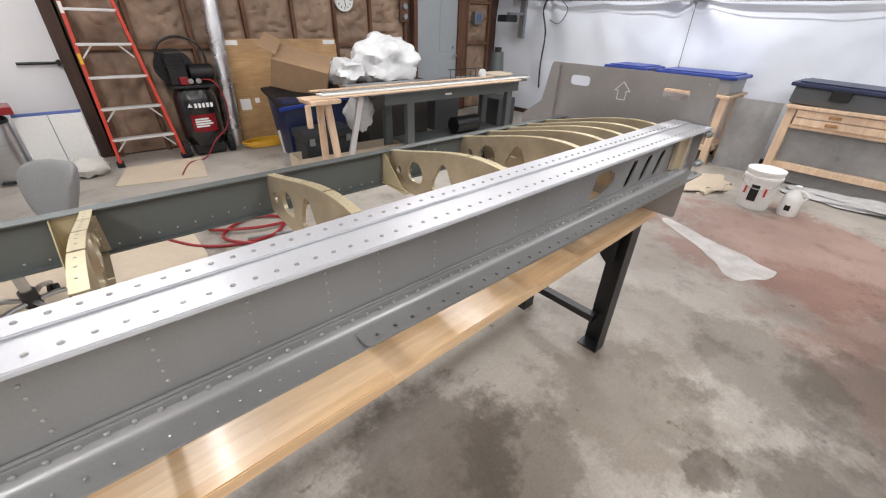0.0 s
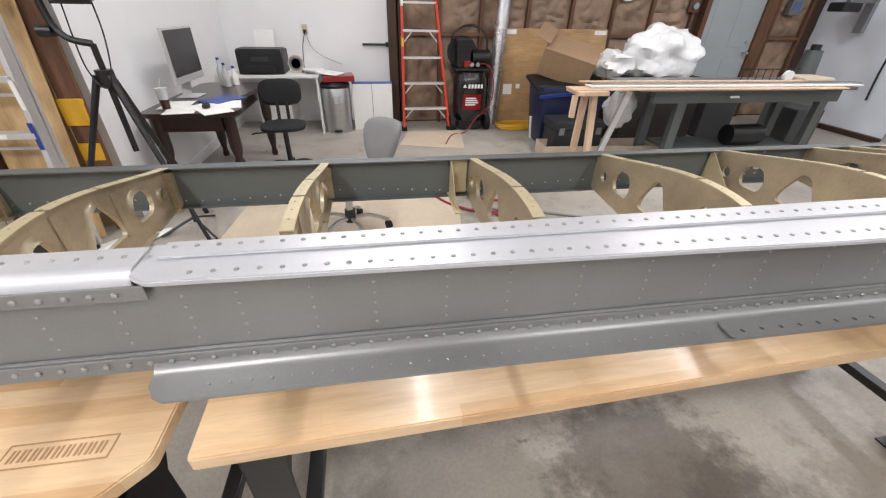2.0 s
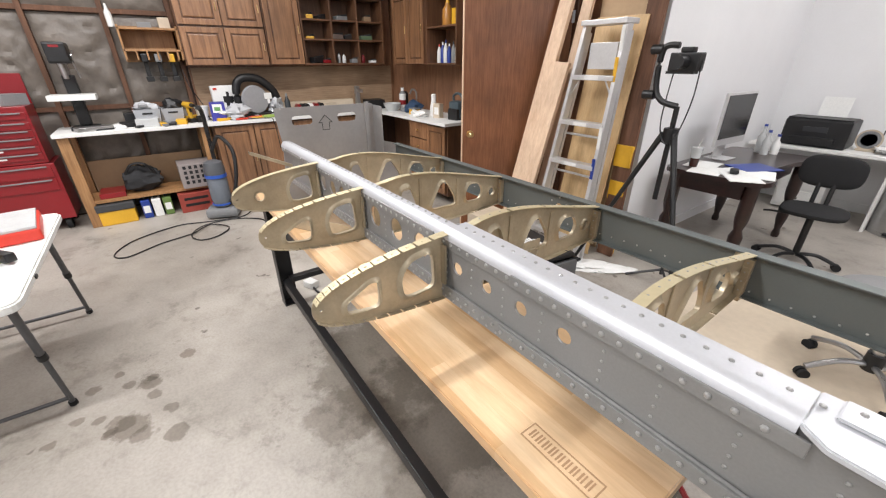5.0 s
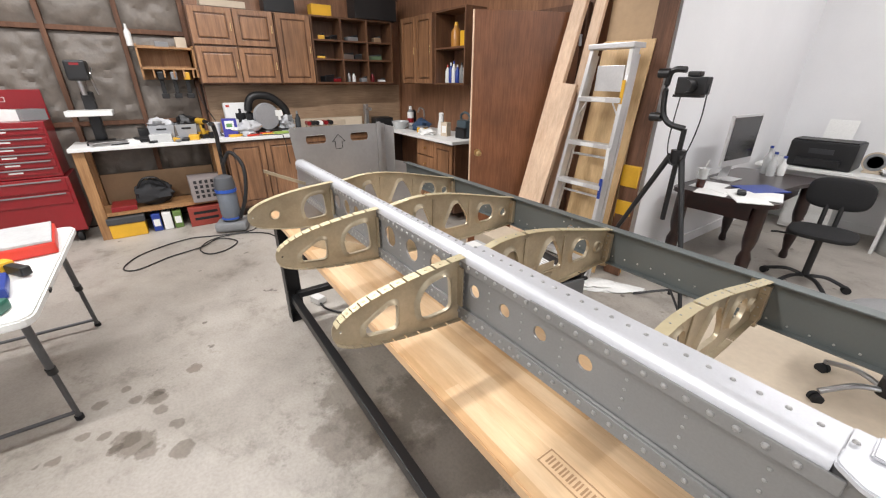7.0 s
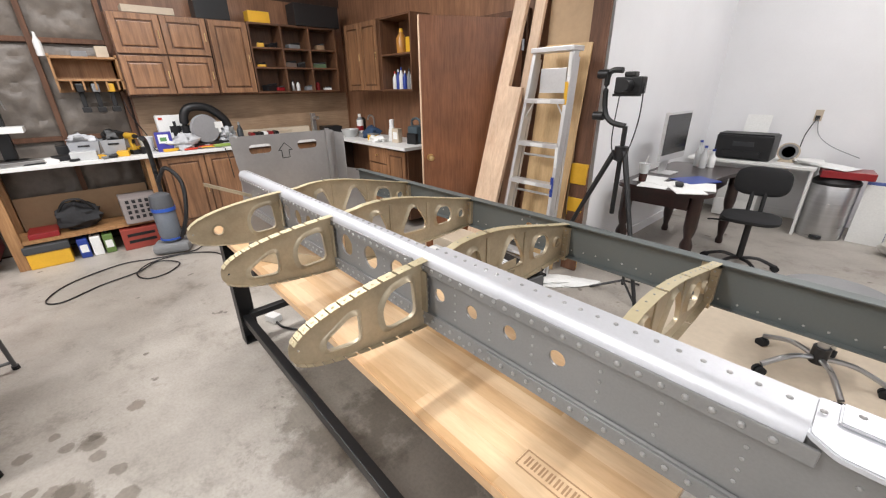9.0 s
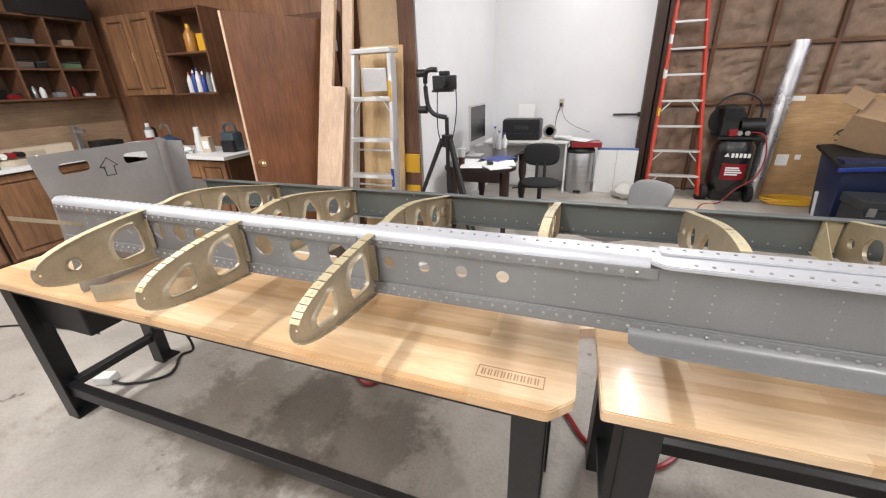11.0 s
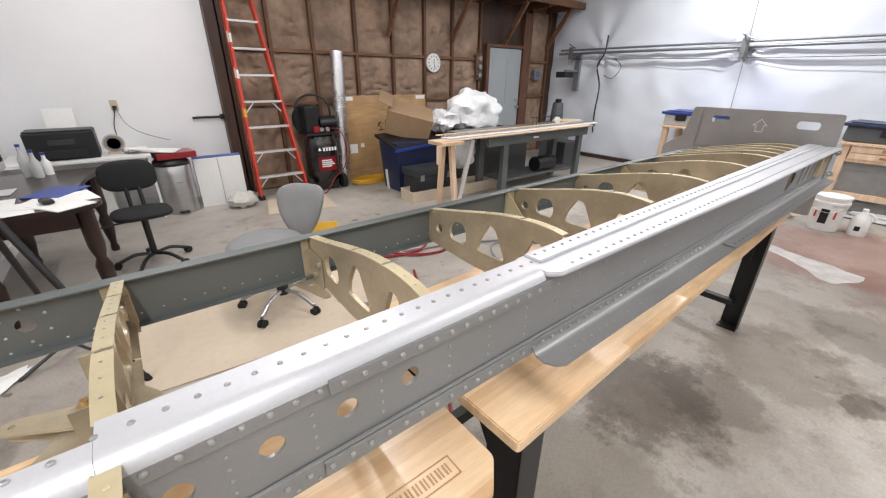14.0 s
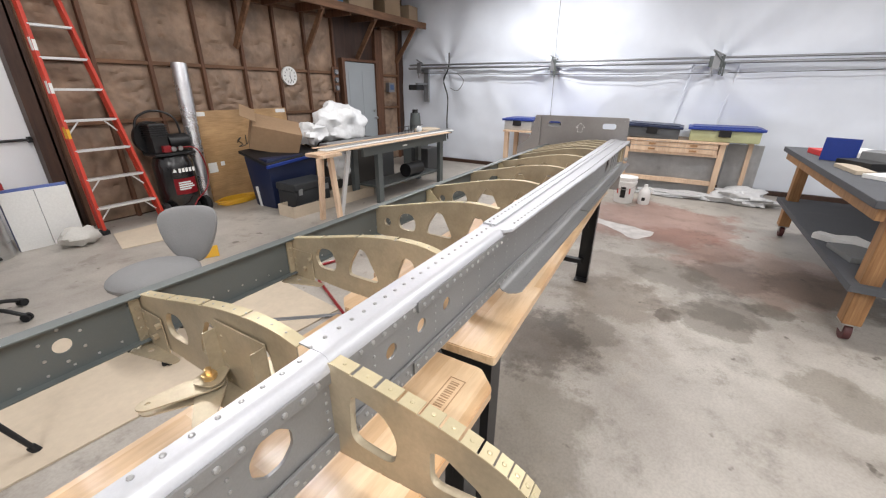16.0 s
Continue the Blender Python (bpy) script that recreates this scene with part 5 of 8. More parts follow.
for lx, ly in ((4.0, 3.25), (4.0, 3.72), (5.7, 3.25), (5.7, 3.72)):
    solid("leg", M_GREYD, t, "", (lx, lx + 0.1, ly, ly + 0.07, 0, 0.845), bevel=0.004)
solid("lower_shelf", M_GREYD, t, "", (4.1, 5.7, 3.3, 3.72, 0.2, 0.23))
rod("motor", M_BLACK, t, (4.85, 3.4, 0.34), (5.25, 3.4, 0.34), 0.11, n=20, label="round black motor")
solid("switch_box", PAPER, t, "", (4.5, 4.6, 3.17, 3.18, 0.78, 0.8))
for k, (a, b, z, c) in enumerate(((2.75, 5.75, 0.876, M_PINE), (2.95, 6.0, 0.892, WHITE), (3.0, 6.05, 0.905, M_STEEL), (2.9, 5.4, 0.917, M_PINE))):
    ob = simple("timber_strip", ("pale timber strip", "white plastic strip", "grey metal strip", "narrow pine strip")[k] + " lying along the steel table", "strip", c, (a, b, -0.09 + 0.02 * k, 0.1 - 0.03 * k, z, z + 0.012), m=pose(0, 3.16 + 0.05 * k, 0, 0, 0, 0), group="strips on the steel table", bevel=0.002)
t = thing("sawhorse", "rough pine trestle holding the strip ends", "trestle")
solid("trestle_beam", M_PINE, t, "", (2.78, 3.08, 3.02, 3.3, 0.84, 0.876), bevel=0.004)
solid("end_block", M_PINE, t, "", (2.75, 2.79, 3.05, 3.1, 0.64, 0.84), bevel=0.003)
beam("leg", M_PINE, t, (3.06, 3.12, 0.0), (2.98, 3.12, 0.84), 0.06, 0.05)
beam("leg", M_PINE, t, (3.02, 3.4, 0.0), (2.96, 3.25, 0.84), 0.06, 0.05)
beam("prop", M_ALU, t, (3.15, 3.2, 0.0), (3.4, 3.22, 0.845), 0.06, 0.03)
t = thing("wire_rack", "dark wire rack on the steel table", "rack")
for k in range(8):
    rod("wire", M_BLACK, t, (4.9 + 0.09 * k, 3.55, 0.876), (4.9 + 0.09 * k, 3.55, 1.0), 0.004, n=6)
rod("top_wire", M_BLACK, t, (4.86, 3.55, 1.0), (5.6, 3.55, 1.0), 0.005, n=6)
simple("folded_cloth", "pale folded cloth on the table end", "cloth", CARDL, (5.55, 5.95, 3.4, 3.7, 0.876, 0.93), bevel=0.02)
t = thing("tape_roll", "white roll of tape on the table", "tape")
bm = bmesh.new()
cyl(bm, (5.45, 3.5, 0.935), (5.45, 3.54, 0.935), 0.055, n=20)
part("roll", bm, WHITE, t, "", True)
t = thing("drill_motor", "dark grey machine standing by the white wall", "machine", pose(6.9, 4.6, 0))
solid("machine_base", M_GREYD, t, "", (-0.2, 0.2, -0.2, 0.2, 0, 0.75), bevel=0.02)
rod("machine_head", M_GREYD, t, (0, 0, 0.75), (0, 0, 1.1), 0.13, 0.1, 18)
rod("machine_cap", M_BLACK, t, (0, 0, 1.1), (0, 0, 1.17), 0.06, n=14)
for k, (gx, gy, gw, gh) in enumerate(((6.35, 4.0, 0.4, 0.5), (5.6, 4.6, 0.5, 0.62))):
    simple("dark_box", "dark plastic equipment box on the floor", "box", paint(0.05, 0.052, 0.055, 0.5), (gx - gw / 2, gx + gw / 2, gy - 0.2, gy + 0.2, 0, gh), bevel=0.02)

# -- wall clock --
t = thing("wall_clock", "round white wall clock with dark numerals ring", "clock", pose(4.51, 5.515, 1.76))
bm = bmesh.new()
cyl(bm, (0, 0.015, 0), (0, -0.02, 0), 0.145, n=36)
part("rim", bm, PAPER, t, "", True)
bm = bmesh.new()
cyl(bm, (0, -0.0205, 0), (0, -0.0225, 0), 0.125, n=36)
part("face", bm, WHITE, t)
for k in range(12):
    bm = bmesh.new()
    box(bm, -0.006, 0.006, -0.0245, -0.0228, 0.09, 0.115, m=Matrix.Rotation(k * math.pi / 6, 4, "Y"))
    part("hour_mark", bm, BLACKP, t)
for nm, a, L in (("hour_hand_bar", 0.15, 0.06), ("minute_bar", 2.9, 0.09)):
    bm = bmesh.new()
    box(bm, -0.005, 0.005, -0.0265, -0.0248, -0.01, L, m=Matrix.Rotation(a, 4, "Y"))
    part("pointer", bm, BLACKP, t)

# -- office corner --
t = thing("side_desk", "white laminate side desk with a panel leg", "desk")
solid("desk_top", WHITE, t, "", (-0.95, 0.24, 5.0, 5.72, 0.7, 0.73), bevel=0.003)
solid("panel_leg", WHITE, t, "", (0.2, 0.225, 5.02, 5.7, 0, 0.7))
t = thing("drawer_unit", "low white drawer unit under the desk", "drawers")
solid("unit_body", WHITE, t, "", (-0.62, -0.2, 5.25, 5.7, 0.02, 0.46), bevel=0.004)
for z in (0.06, 0.26):
    d = solid("drawer", WHITE, t, "", (-0.6, -0.22, 5.235, 5.25, z, z + 0.17), bevel=0.004)
    rod("knob", M_BLACK, d, (-0.41, 5.235, z + 0.085), (-0.41, 5.215, z + 0.085), 0.012)
t = thing("printer", "black inkjet printer with paper standing in it", "printer", pose(-0.45, 5.3, 0.731))
solid("printer_body", BLACKP, t, "", (-0.27, 0.27, -0.2, 0.2, 0, 0.27), bevel=0.015)
solid("output_tray", BLACKP, t, "", (-0.18, 0.18, -0.24, -0.18, 0.03, 0.1), bevel=0.005)
solid("control_panel", paint(0.04, 0.04, 0.045, 0.3), t, "", (-0.1, 0.1, -0.206, -0.2, 0.15, 0.2))
solid("lid", BLACKP, t, "", (-0.26, 0.26, -0.18, 0.1, 0.27, 0.285), bevel=0.004)
bm = bmesh.new()
box(bm, -0.12, 0.12, 0, 0.004, 0, 0.24, m=pose(0.02, 0.13, 0.24, -14))
part("paper_sheet", bm, PAPER, t, "white paper")
t = thing("desk_fan", "small beige round desk fan", "fan", pose(-0.05, 5.28, 0.731))
bm = bmesh.new()
cyl(bm, (0, -0.03, 0.11), (0, 0.04, 0.11), 0.1, 0.09, 24)
part("fan_case", bm, CARDL, t, "", True)
bm = bmesh.new()
for r in (0.03, 0.055, 0.08):
    bmesh.ops.create_circle(bm, segments=24, radius=r)
ring = bmesh.new()
bm.free()
for r in (0.03, 0.055, 0.08):
    lathe(ring, [(r, -0.004), (r + 0.005, -0.004), (r + 0.005, 0.0), (r, 0.0)], 24, pose(0, -0.032, 0.11, 90))
part("grille", ring, GREYPL, t)
solid("fan_foot", CARDL, t, "", (-0.07, 0.07, -0.05, 0.05, 0, 0.02), bevel=0.004)
t = thing("wall_outlet", "grey power outlet with a plugged cable", "outlet", pose(0.05, 5.745, 1.2))
solid("cover", CARDL, t, "", (-0.035, 0.035, -0.006, 0.0, -0.06, 0.06), bevel=0.002)
solid("plug", BLACKP, t, "", (-0.02, 0.02, -0.04, -0.006, -0.045, 0.0), bevel=0.005)
bm = bmesh.new()
tube(bm, [(0, -0.04, -0.03), (-0.03, -0.06, -0.12), (-0.06, -0.05, -0.25), (-0.05, -0.2, -0.45)], 0.005, 6)
part("cable", bm, BLACKP, t)
bm = bmesh.new()
tube(bm, [(0.01, -0.04, -0.03), (0.06, -0.06, -0.2), (0.2, -0.05, -0.32), (0.45, -0.06, -0.42)], 0.004, 6)
part("cable", bm, GREYPL, t)
t = thing("trash_can", "tall brushed steel pedal bin with a dark lid", "trash can", pose(0.41, 5.2, 0))
bm = bmesh.new()
lathe(bm, [(0.185, 0.0), (0.19, 0.03), (0.19, 0.56), (0.185, 0.57)], 32)
part("bin_body", bm, M_STEEL, t, "", True)
bm = bmesh.new()
lathe(bm, [(0.192, 0.57), (0.195, 0.6), (0.16, 0.635), (0.05, 0.645)], 32)
part("bin_lid", bm, BLACKP, t, "", True)
solid("pedal", BLACKP, t, "", (-0.05, 0.05, -0.22, -0.18, 0.02, 0.045), bevel=0.004)
t = simple("red_box", "flat red carton lying on the bin", "box", CRED, (-0.2, 0.2, -0.15, 0.15, 0.0, 0.07), m=pose(0.46, 5.2, 0.648, 0, 0, 8), bevel=0.006)
bm = bmesh.new()
for k in range(4):
    box(bm, -0.2, 0.2, -0.14, 0.14, 0.001 + k * 0.006, 0.004 + k * 0.006, m=pose(-0.04 * k, 0.02 * k, 0, 0, 3 + 2 * k, 14 * k - 20))
t = part("paper_pile", bm, PAPER)
t.matrix_world = pose(0.32, 5.22, 0.735)
tagged(t, "loose white papers sliding off the red carton", "paper")
t = thing("foam_board", "two white boards with a blue top edge leaning together", "panel")
solid("board", WHITE, t, "", (0.63, 0.89, 5.17, 5.19, 0, 0.6), bevel=0.002)
solid("board", WHITE, t, "", (0.895, 1.16, 5.175, 5.195, 0, 0.6), bevel=0.002)
solid("blue_edge", paint(0.1, 0.14, 0.36, 0.5), t, "", (0.63, 1.16, 5.2, 5.24, 0.0, 0.625), bevel=0.002)
t = thing("cushion", "crumpled off-white pillow on the floor", "pillow")
lump("cushion_body", surface("pillow_cloth", (0.6, 0.58, 0.54), 0.85, bump=0.3), t, (1.04, 4.93, 0.09), (0.17, 0.13, 0.1), 2, 0.3, 28, 0.001)
t = thing("wall_bar", "black metal bar fixed on the white wall", "bar")
rod("bar", M_BLACK, t, (0.8, 5.72, 1.03), (1.2, 5.72, 1.03), 0.014)
solid("mount", M_BLACK, t, "", (1.12, 1.155, 5.7, 5.75, 1.0, 1.06))
t = thing("writing_desk", "dark mahogany desk with turned legs", "desk")
bm = bmesh.new()
sheet(bm, rounded([(-0.88, 2.92), (-0.2, 2.92), (-0.14, 3.1), (-0.3, 3.5), (-0.26, 3.95), (-0.12, 4.35), (-0.88, 4.35)], 0.1, 5), [], 0.035, Matrix.Translation((0, 0, 0.725)))
part("desk_top", bm, MAHOG, t, "curved dark glossy top")
solid("desk_apron", MAHOG, t, "", (-0.84, -0.3, 2.99, 3.02, 0.6, 0.725), (-0.36, -0.33, 3.02, 4.25, 0.6, 0.725), bevel=0.003)
for lx, ly in ((-0.8, 3.02), (-0.26, 3.04), (-0.8, 4.22), (-0.26, 4.2)):
    bm = bmesh.new()
    lathe(bm, [(0.03, 0), (0.035, 0.03), (0.025, 0.08), (0.045, 0.2), (0.05, 0.3), (0.03, 0.36), (0.045, 0.42), (0.05, 0.46), (0.05, 0.725)], 16, pose(lx, ly, 0))
    part("turned_leg", bm, MAHOG, t, "", True)
t = thing("monitor", "silver desktop monitor with a dark screen", "monitor", pose(-0.7, 3.62, 0.76, 0, 0, 87))
solid("screen_case", M_ALU, t, "", (-0.27, 0.27, -0.012, 0.012, 0.13, 0.56), bevel=0.006)
solid("screen", paint(0.012, 0.012, 0.014, 0.12), t, "", (-0.25, 0.25, -0.015, -0.0125, 0.19, 0.54))
bm = bmesh.new()
box(bm, -0.09, 0.09, 0.012, 0.02, 0.0, 0.3, m=pose(0, 0.05, 0, 9))
box(bm, -0.1, 0.1, -0.06, 0.12, 0, 0.008, bevel=0.003)
part("stand", bm, M_ALU, t)
for k, (px_, py_, a) in enumerate(((-0.6, 3.05, 10), (-0.45, 3.15, -20), (-0.35, 3.02, 35), (-0.7, 3.22, 5), (-0.3, 3.2, 15))):
    ob = simple("paper_sheet", "loose white sheets of paper on the desk", "paper", PAPER, (-0.11, 0.11, -0.15, 0.15, 0, 0.003 + 0.002 * (k % 3)), m=pose(px_, py_, 0.761 + 0.0005 * k, 0, 0, a), group="papers on the desk", bevel=0)
t = thing("drink_cup", "clear plastic cup half full of dark drink", "cup", pose(-0.72, 3.08, 0.767))
bm = bmesh.new()
lathe(bm, [(0.03, 0), (0.036, 0.07)], 20)
part("drink", bm, paint(0.05, 0.015, 0.01, 0.2), t, "", True)
bm = bmesh.new()
lathe(bm, [(0.036, 0.07), (0.044, 0.15), (0.046, 0.155)], 20)
part("cup_top", bm, CLEAR, t, "", True)
rod("straw", PAPER, t, (0, 0, 0.15), (0.02, 0, 0.22), 0.004)
simple("blue_folder", "blue folder lying on the desk", "folder", BLUE, (-0.12, 0.12, -0.16, 0.16, 0, 0.008), m=pose(-0.4, 3.42, 0.763, 0, 0, -30), bevel=0.001)
simple("black_mouse", "small black mouse on the papers", "mouse", BLACKP, (-0.03, 0.03, -0.05, 0.05, 0, 0.03), m=pose(-0.42, 3.08, 0.772, 0, 0, 20), bevel=0.012)
for k, (bx, by, h, c) in enumerate(((-0.55, 4.1, 0.2, CLEAR), (-0.5, 4.2, 0.16, PAPER), (-0.62, 4.18, 0.24, CLEAR))):
    t = thing("desk_bottle", ("clear plastic bottle", "white plastic bottle", "tall clear bottle")[k] + " standing on the desk", "bottle", pose(bx, by, 0.761))
    bm = bmesh.new()
    lathe(bm, [(0.032, 0), (0.034, h * 0.6), (0.014, h * 0.8), (0.013, h)], 16)
    part("bottle_body", bm, c, t, "", True)
    rod("cap", BLUE, t, (0, 0, h), (0, 0, h + 0.02), 0.015)


def star_base(parent, r, z, metal, wheels, spokes=5, turn=0):
    for k in range(spokes):
        a = radians(turn + 360 / spokes * k)
        c, s = math.cos(a), math.sin(a)
        bm = bmesh.new()
        tube(bm, [(0.02 * c, 0.02 * s, z), (r * 0.5 * c, r * 0.5 * s, z + 0.005), (r * c, r * s, z - 0.055)], 0.015, 8, 5)
        sp = part("spoke", bm, metal, parent, "", True)
        bm = bmesh.new()
        for d in (-0.014, 0.014):
            p = Vector((r * c, r * s, 0.03))
            n_ = Vector((-s, c, 0))
            cyl(bm, p + n_ * (d - 0.009), p + n_ * (d + 0.009), 0.029, n=14)
        part("caster", bm, wheels, sp, "black twin-wheel caster", True)


t = thing("office_chair", "black fabric task chair on casters", "chair", pose(0.03, 3.62, 0, 0, 0, 6))
def pad(width, depth, height, m):
    """A cushion with a rounded-square plan and soft rims."""
    bm = bmesh.new()
    bmesh.ops.create_uvsphere(bm, u_segments=32, v_segments=14, radius=1.0)
    for v in bm.verts:
        sq = [math.copysign(abs(c) ** 0.62, c) for c in v.co]
        v.co = Vector((sq[0] * width / 2, sq[1] * depth / 2, sq[2] * height / 2))
    bmesh.ops.transform(bm, matrix=m, verts=bm.verts)
    return bm


part("seat", pad(0.42, 0.4, 0.06, pose(0, -0.02, 0.48)), RUBBER, t, "black fabric seat pad", True)
part("backrest", pad(0.4, 0.25, 0.055, pose(0, 0.19, 0.755, 82)), RUBBER, t, "rounded black fabric back pad", True)
for sx in (-0.045, 0.045):
    rod("back_post", M_BLACK, t, (sx, 0.13, 0.45), (sx, 0.175, 0.7), 0.016)
bm = bmesh.new()
tube(bm, [(-0.1, -0.05, 0.43), (-0.24, -0.06, 0.43), (-0.3, -0.06, 0.42)], 0.008, 8)
part("height_lever", bm, M_BLACK, t, "", True)
rod("column", M_BLACK, t, (0, 0, 0.1), (0, 0, 0.46), 0.025)
star_base(t, 0.28, 0.1, M_BLACK, RUBBER, 5, 20)
SHELL = surface("grey_seat_fabric", (0.23, 0.23, 0.232), 0.75, fine=120, bump=0.2)
t = thing("shell_chair", "grey upholstered swivel chair with a chrome star base", "chair", pose(0.705, 2.24, 0))
bm = bmesh.new()
ball(bm, (-0.03, 0.1, 0.46), 1.0, 24, (0.26, 0.25, 0.075))
part("seat", bm, SHELL, t, "", True)
bm = bmesh.new()
bmesh.ops.create_uvsphere(bm, u_segments=24, v_segments=14, radius=1.0)
for v in bm.verts:
    sq = [math.copysign(abs(c) ** 0.8, c) for c in v.co]
    z = sq[2] * 0.2
    y, x = sq[0] * (0.18 + 0.3 * z), sq[1] * 0.045
    v.co = Vector((x - 2.2 * y * y, y, z))
bmesh.ops.transform(bm, matrix=pose(0.3, 0.2, 0.62, 0, 25, 36), verts=bm.verts)
part("backrest", bm, SHELL, t, "", True)
bm = bmesh.new()
tube(bm, [(0.02, 0.1, 0.4), (0.24, 0.2, 0.4), (0.33, 0.25, 0.52)], 0.014)
part("back_bar", bm, M_BLACK, t, "", True)
rod("column", M_STEEL, t, (0, 0, 0.12), (0, 0, 0.4), 0.026)
rod("hub", M_BLACK, t, (0, 0, 0.1), (0, 0, 0.2), 0.04)
star_base(t, 0.29, 0.13, M_STEEL, RUBBER, 5, 8)
simple("yellow_sign", "bright yellow card propped on the floor behind the chair", "card", YELLOW, (-0.15, 0.15, -0.012, 0.012, 0, 0.11), m=pose(1.5, 3.46, 0.0, -14, 0, -24))

# -- tripod with a rotated camera --
t = thing("camera_tripod", "black tripod carrying a small camera on a bent arm", "tripod", pose(-0.56, 2.2, 0))
for k, a in enumerate((205, 325, 85)):
    c, s = math.cos(radians(a)), math.sin(radians(a))
    rod("leg", M_BLACK, t, (0.52 * c, 0.52 * s, 0.0), (0.04 * c, 0.04 * s, 1.14), 0.011, 0.019)
    rod("foot", RUBBER, t, (0.52 * c, 0.52 * s, 0.0), (0.5 * c, 0.5 * s, 0.04), 0.018)
rod("centre_column", M_BLACK, t, (0, 0, 0.7), (0, 0, 1.3), 0.016)
rod("collar", M_BLACK, t, (0, 0, 1.08), (0, 0, 1.17), 0.045)
bm = bmesh.new()
tube(bm, [(0.0, 0, 1.3), (-0.1, -0.02, 1.33), (-0.15, -0.02, 1.42), (-0.15, -0.02, 1.62), (-0.06, -0.02, 1.64)], 0.018)
part("bent_arm", bm, M_BLACK, t, "", True)
for z in (1.36, 1.62):
    rod("knob", M_BLACK, t, (-0.22, -0.02, z), (-0.15, -0.02, z), 0.028)
c = solid("camera_body", BLACKP, t, "black camera body", (-0.09, 0.08, -0.05, 0.03, 1.5, 1.6), (-0.04, 0.03, -0.04, 0.02, 1.6, 1.63), bevel=0.008)
rod("lens", BLACKP, c, (0.0, -0.05, 1.55), (0.0, -0.13, 1.55), 0.035, n=18)
solid("camera_plate", M_BLACK, t, "", (-0.1, 0.06, -0.04, 0.02, 1.485, 1.5))
bm = bmesh.new()
tube(bm, [(0.08, -0.01, 1.56), (0.09, -0.03, 1.35), (0.06, -0.05, 1.15), (0.0, -0.05, 1.08), (-0.06, -0.04, 1.2), (-0.07, 0.0, 1.5)], 0.004, 6)
part("strap", bm, M_BLACK, t)
t = thing("mic_stand", "small black three-legged stand base on the floor", "stand", pose(-0.47, 2.4, 0))
for a in (200, 320, 80):
    beam("leg", M_BLACK, t, (0.24 * math.cos(radians(a)), 0.24 * math.sin(radians(a)), 0.008), (0, 0, 0.12), 0.016, 0.016)
rod("post", M_BLACK, t, (0, 0, 0.08), (0, 0, 0.3), 0.012)

# -- floor clutter behind the wing --
bm = bmesh.new()
sheet(bm, [(-0.3, 1.78), (1.5, 1.62), (1.6, 2.45), (1.58, 3.05), (0.2, 3.15), (-0.2, 2.9)], [], 0.011, Matrix.Translation((0, 0, 0.0005)))
tagged(part("floor_sheet", bm, CARDL), "pale tan cardboard sheet flat on the floor", "cardboard")
bm = bmesh.new()
sheet(bm, [(1.2, 4.4), (2.0, 4.2), (2.1, 5.0), (1.35, 5.0)], [], 0.009, Matrix.Translation((0, 0, 0.0005)))
tagged(part("floor_sheet", bm, CARDL), "pale cardboard sheet by the ladder", "cardboard")
simple("metal_strip", "flat grey aluminium strip lying on the cardboard", "metal strip", M_CONDUIT, (0, 0.64, -0.02, 0.02, 0, 0.004), m=pose(1.03, 2.04, 0.0125, 0, 0, -50), bevel=0.001)
t = thing("paper_wrapper", "crumpled white paper wrapper on the concrete", "paper")
lump("wrapper_sheet", PAPER, t, (-0.91, 2.22, 0.012), (0.26, 0.09, 0.02), 23, 0.7, 26, 0.001)
t.matrix_world = Matrix.Translation((-0.91, 2.22, 0)) @ pose(0, 0, 0, 0, 0, 44) @ Matrix.Translation((0.91, -2.22, 0))
t = thing("air_hose", "red rubber air hose coiled loosely on the floor", "hose")
bm = bmesh.new()
tube(bm, [(1.36, 2.95, 0.015), (1.55, 2.62, 0.015), (1.8, 2.45, 0.015), (2.1, 2.45, 0.015), (2.25, 2.7, 0.018), (2.0, 2.85, 0.02), (1.75, 2.6, 0.03), (1.95, 2.35, 0.02), (2.25, 2.3, 0.015), (2.3, 2.55, 0.02), (2.0, 2.6, 0.035), (1.7, 2.8, 0.03), (1.9, 3.0, 0.02), (2.15, 2.95, 0.015)], 0.013, 8, 8)
part("hose_line", bm, CRED, t, "", True)
rod("brass_fitting", M_BRASS, t, (2.15, 2.95, 0.016), (2.24, 2.93, 0.016), 0.014)
bm = bmesh.new()
tube(bm, [(-0.95, 1.0, 0.015), (-0.68, 0.74, 0.015), (-0.52, 0.64, 0.015), (-0.43, 0.77, 0.015), (-0.35, 0.95, 0.015), (-0.25, 0.76, 0.015), (-0.11, 0.7, 0.015), (0.01, 0.78, 0.015), (0.2, 0.98, 0.015), (0.5, 0.8, 0.015), (0.65, 0.61, 0.015), (0.9, 0.57, 0.015), (1.09, 0.81, 0.015), (1.4, 1.4, 0.015), (1.75, 2.1, 0.015)], 0.012, 8, 8)
part("hose_line", bm, CRED, t, "", True)
bm = bmesh.new()
tube(bm, [(1.9, 2.5, 0.012), (2.4, 2.35, 0.012), (2.9, 2.1, 0.012), (3.1, 1.8, 0.012), (2.8, 1.6, 0.012), (2.5, 1.8, 0.012), (2.7, 2.1, 0.02), (3.05, 2.0, 0.02)], 0.011, 8)
tagged(part("grey_cable", bm, GREYPL, None, "", True), "thick grey cable looped on the floor", "cable")
bm = bmesh.new()
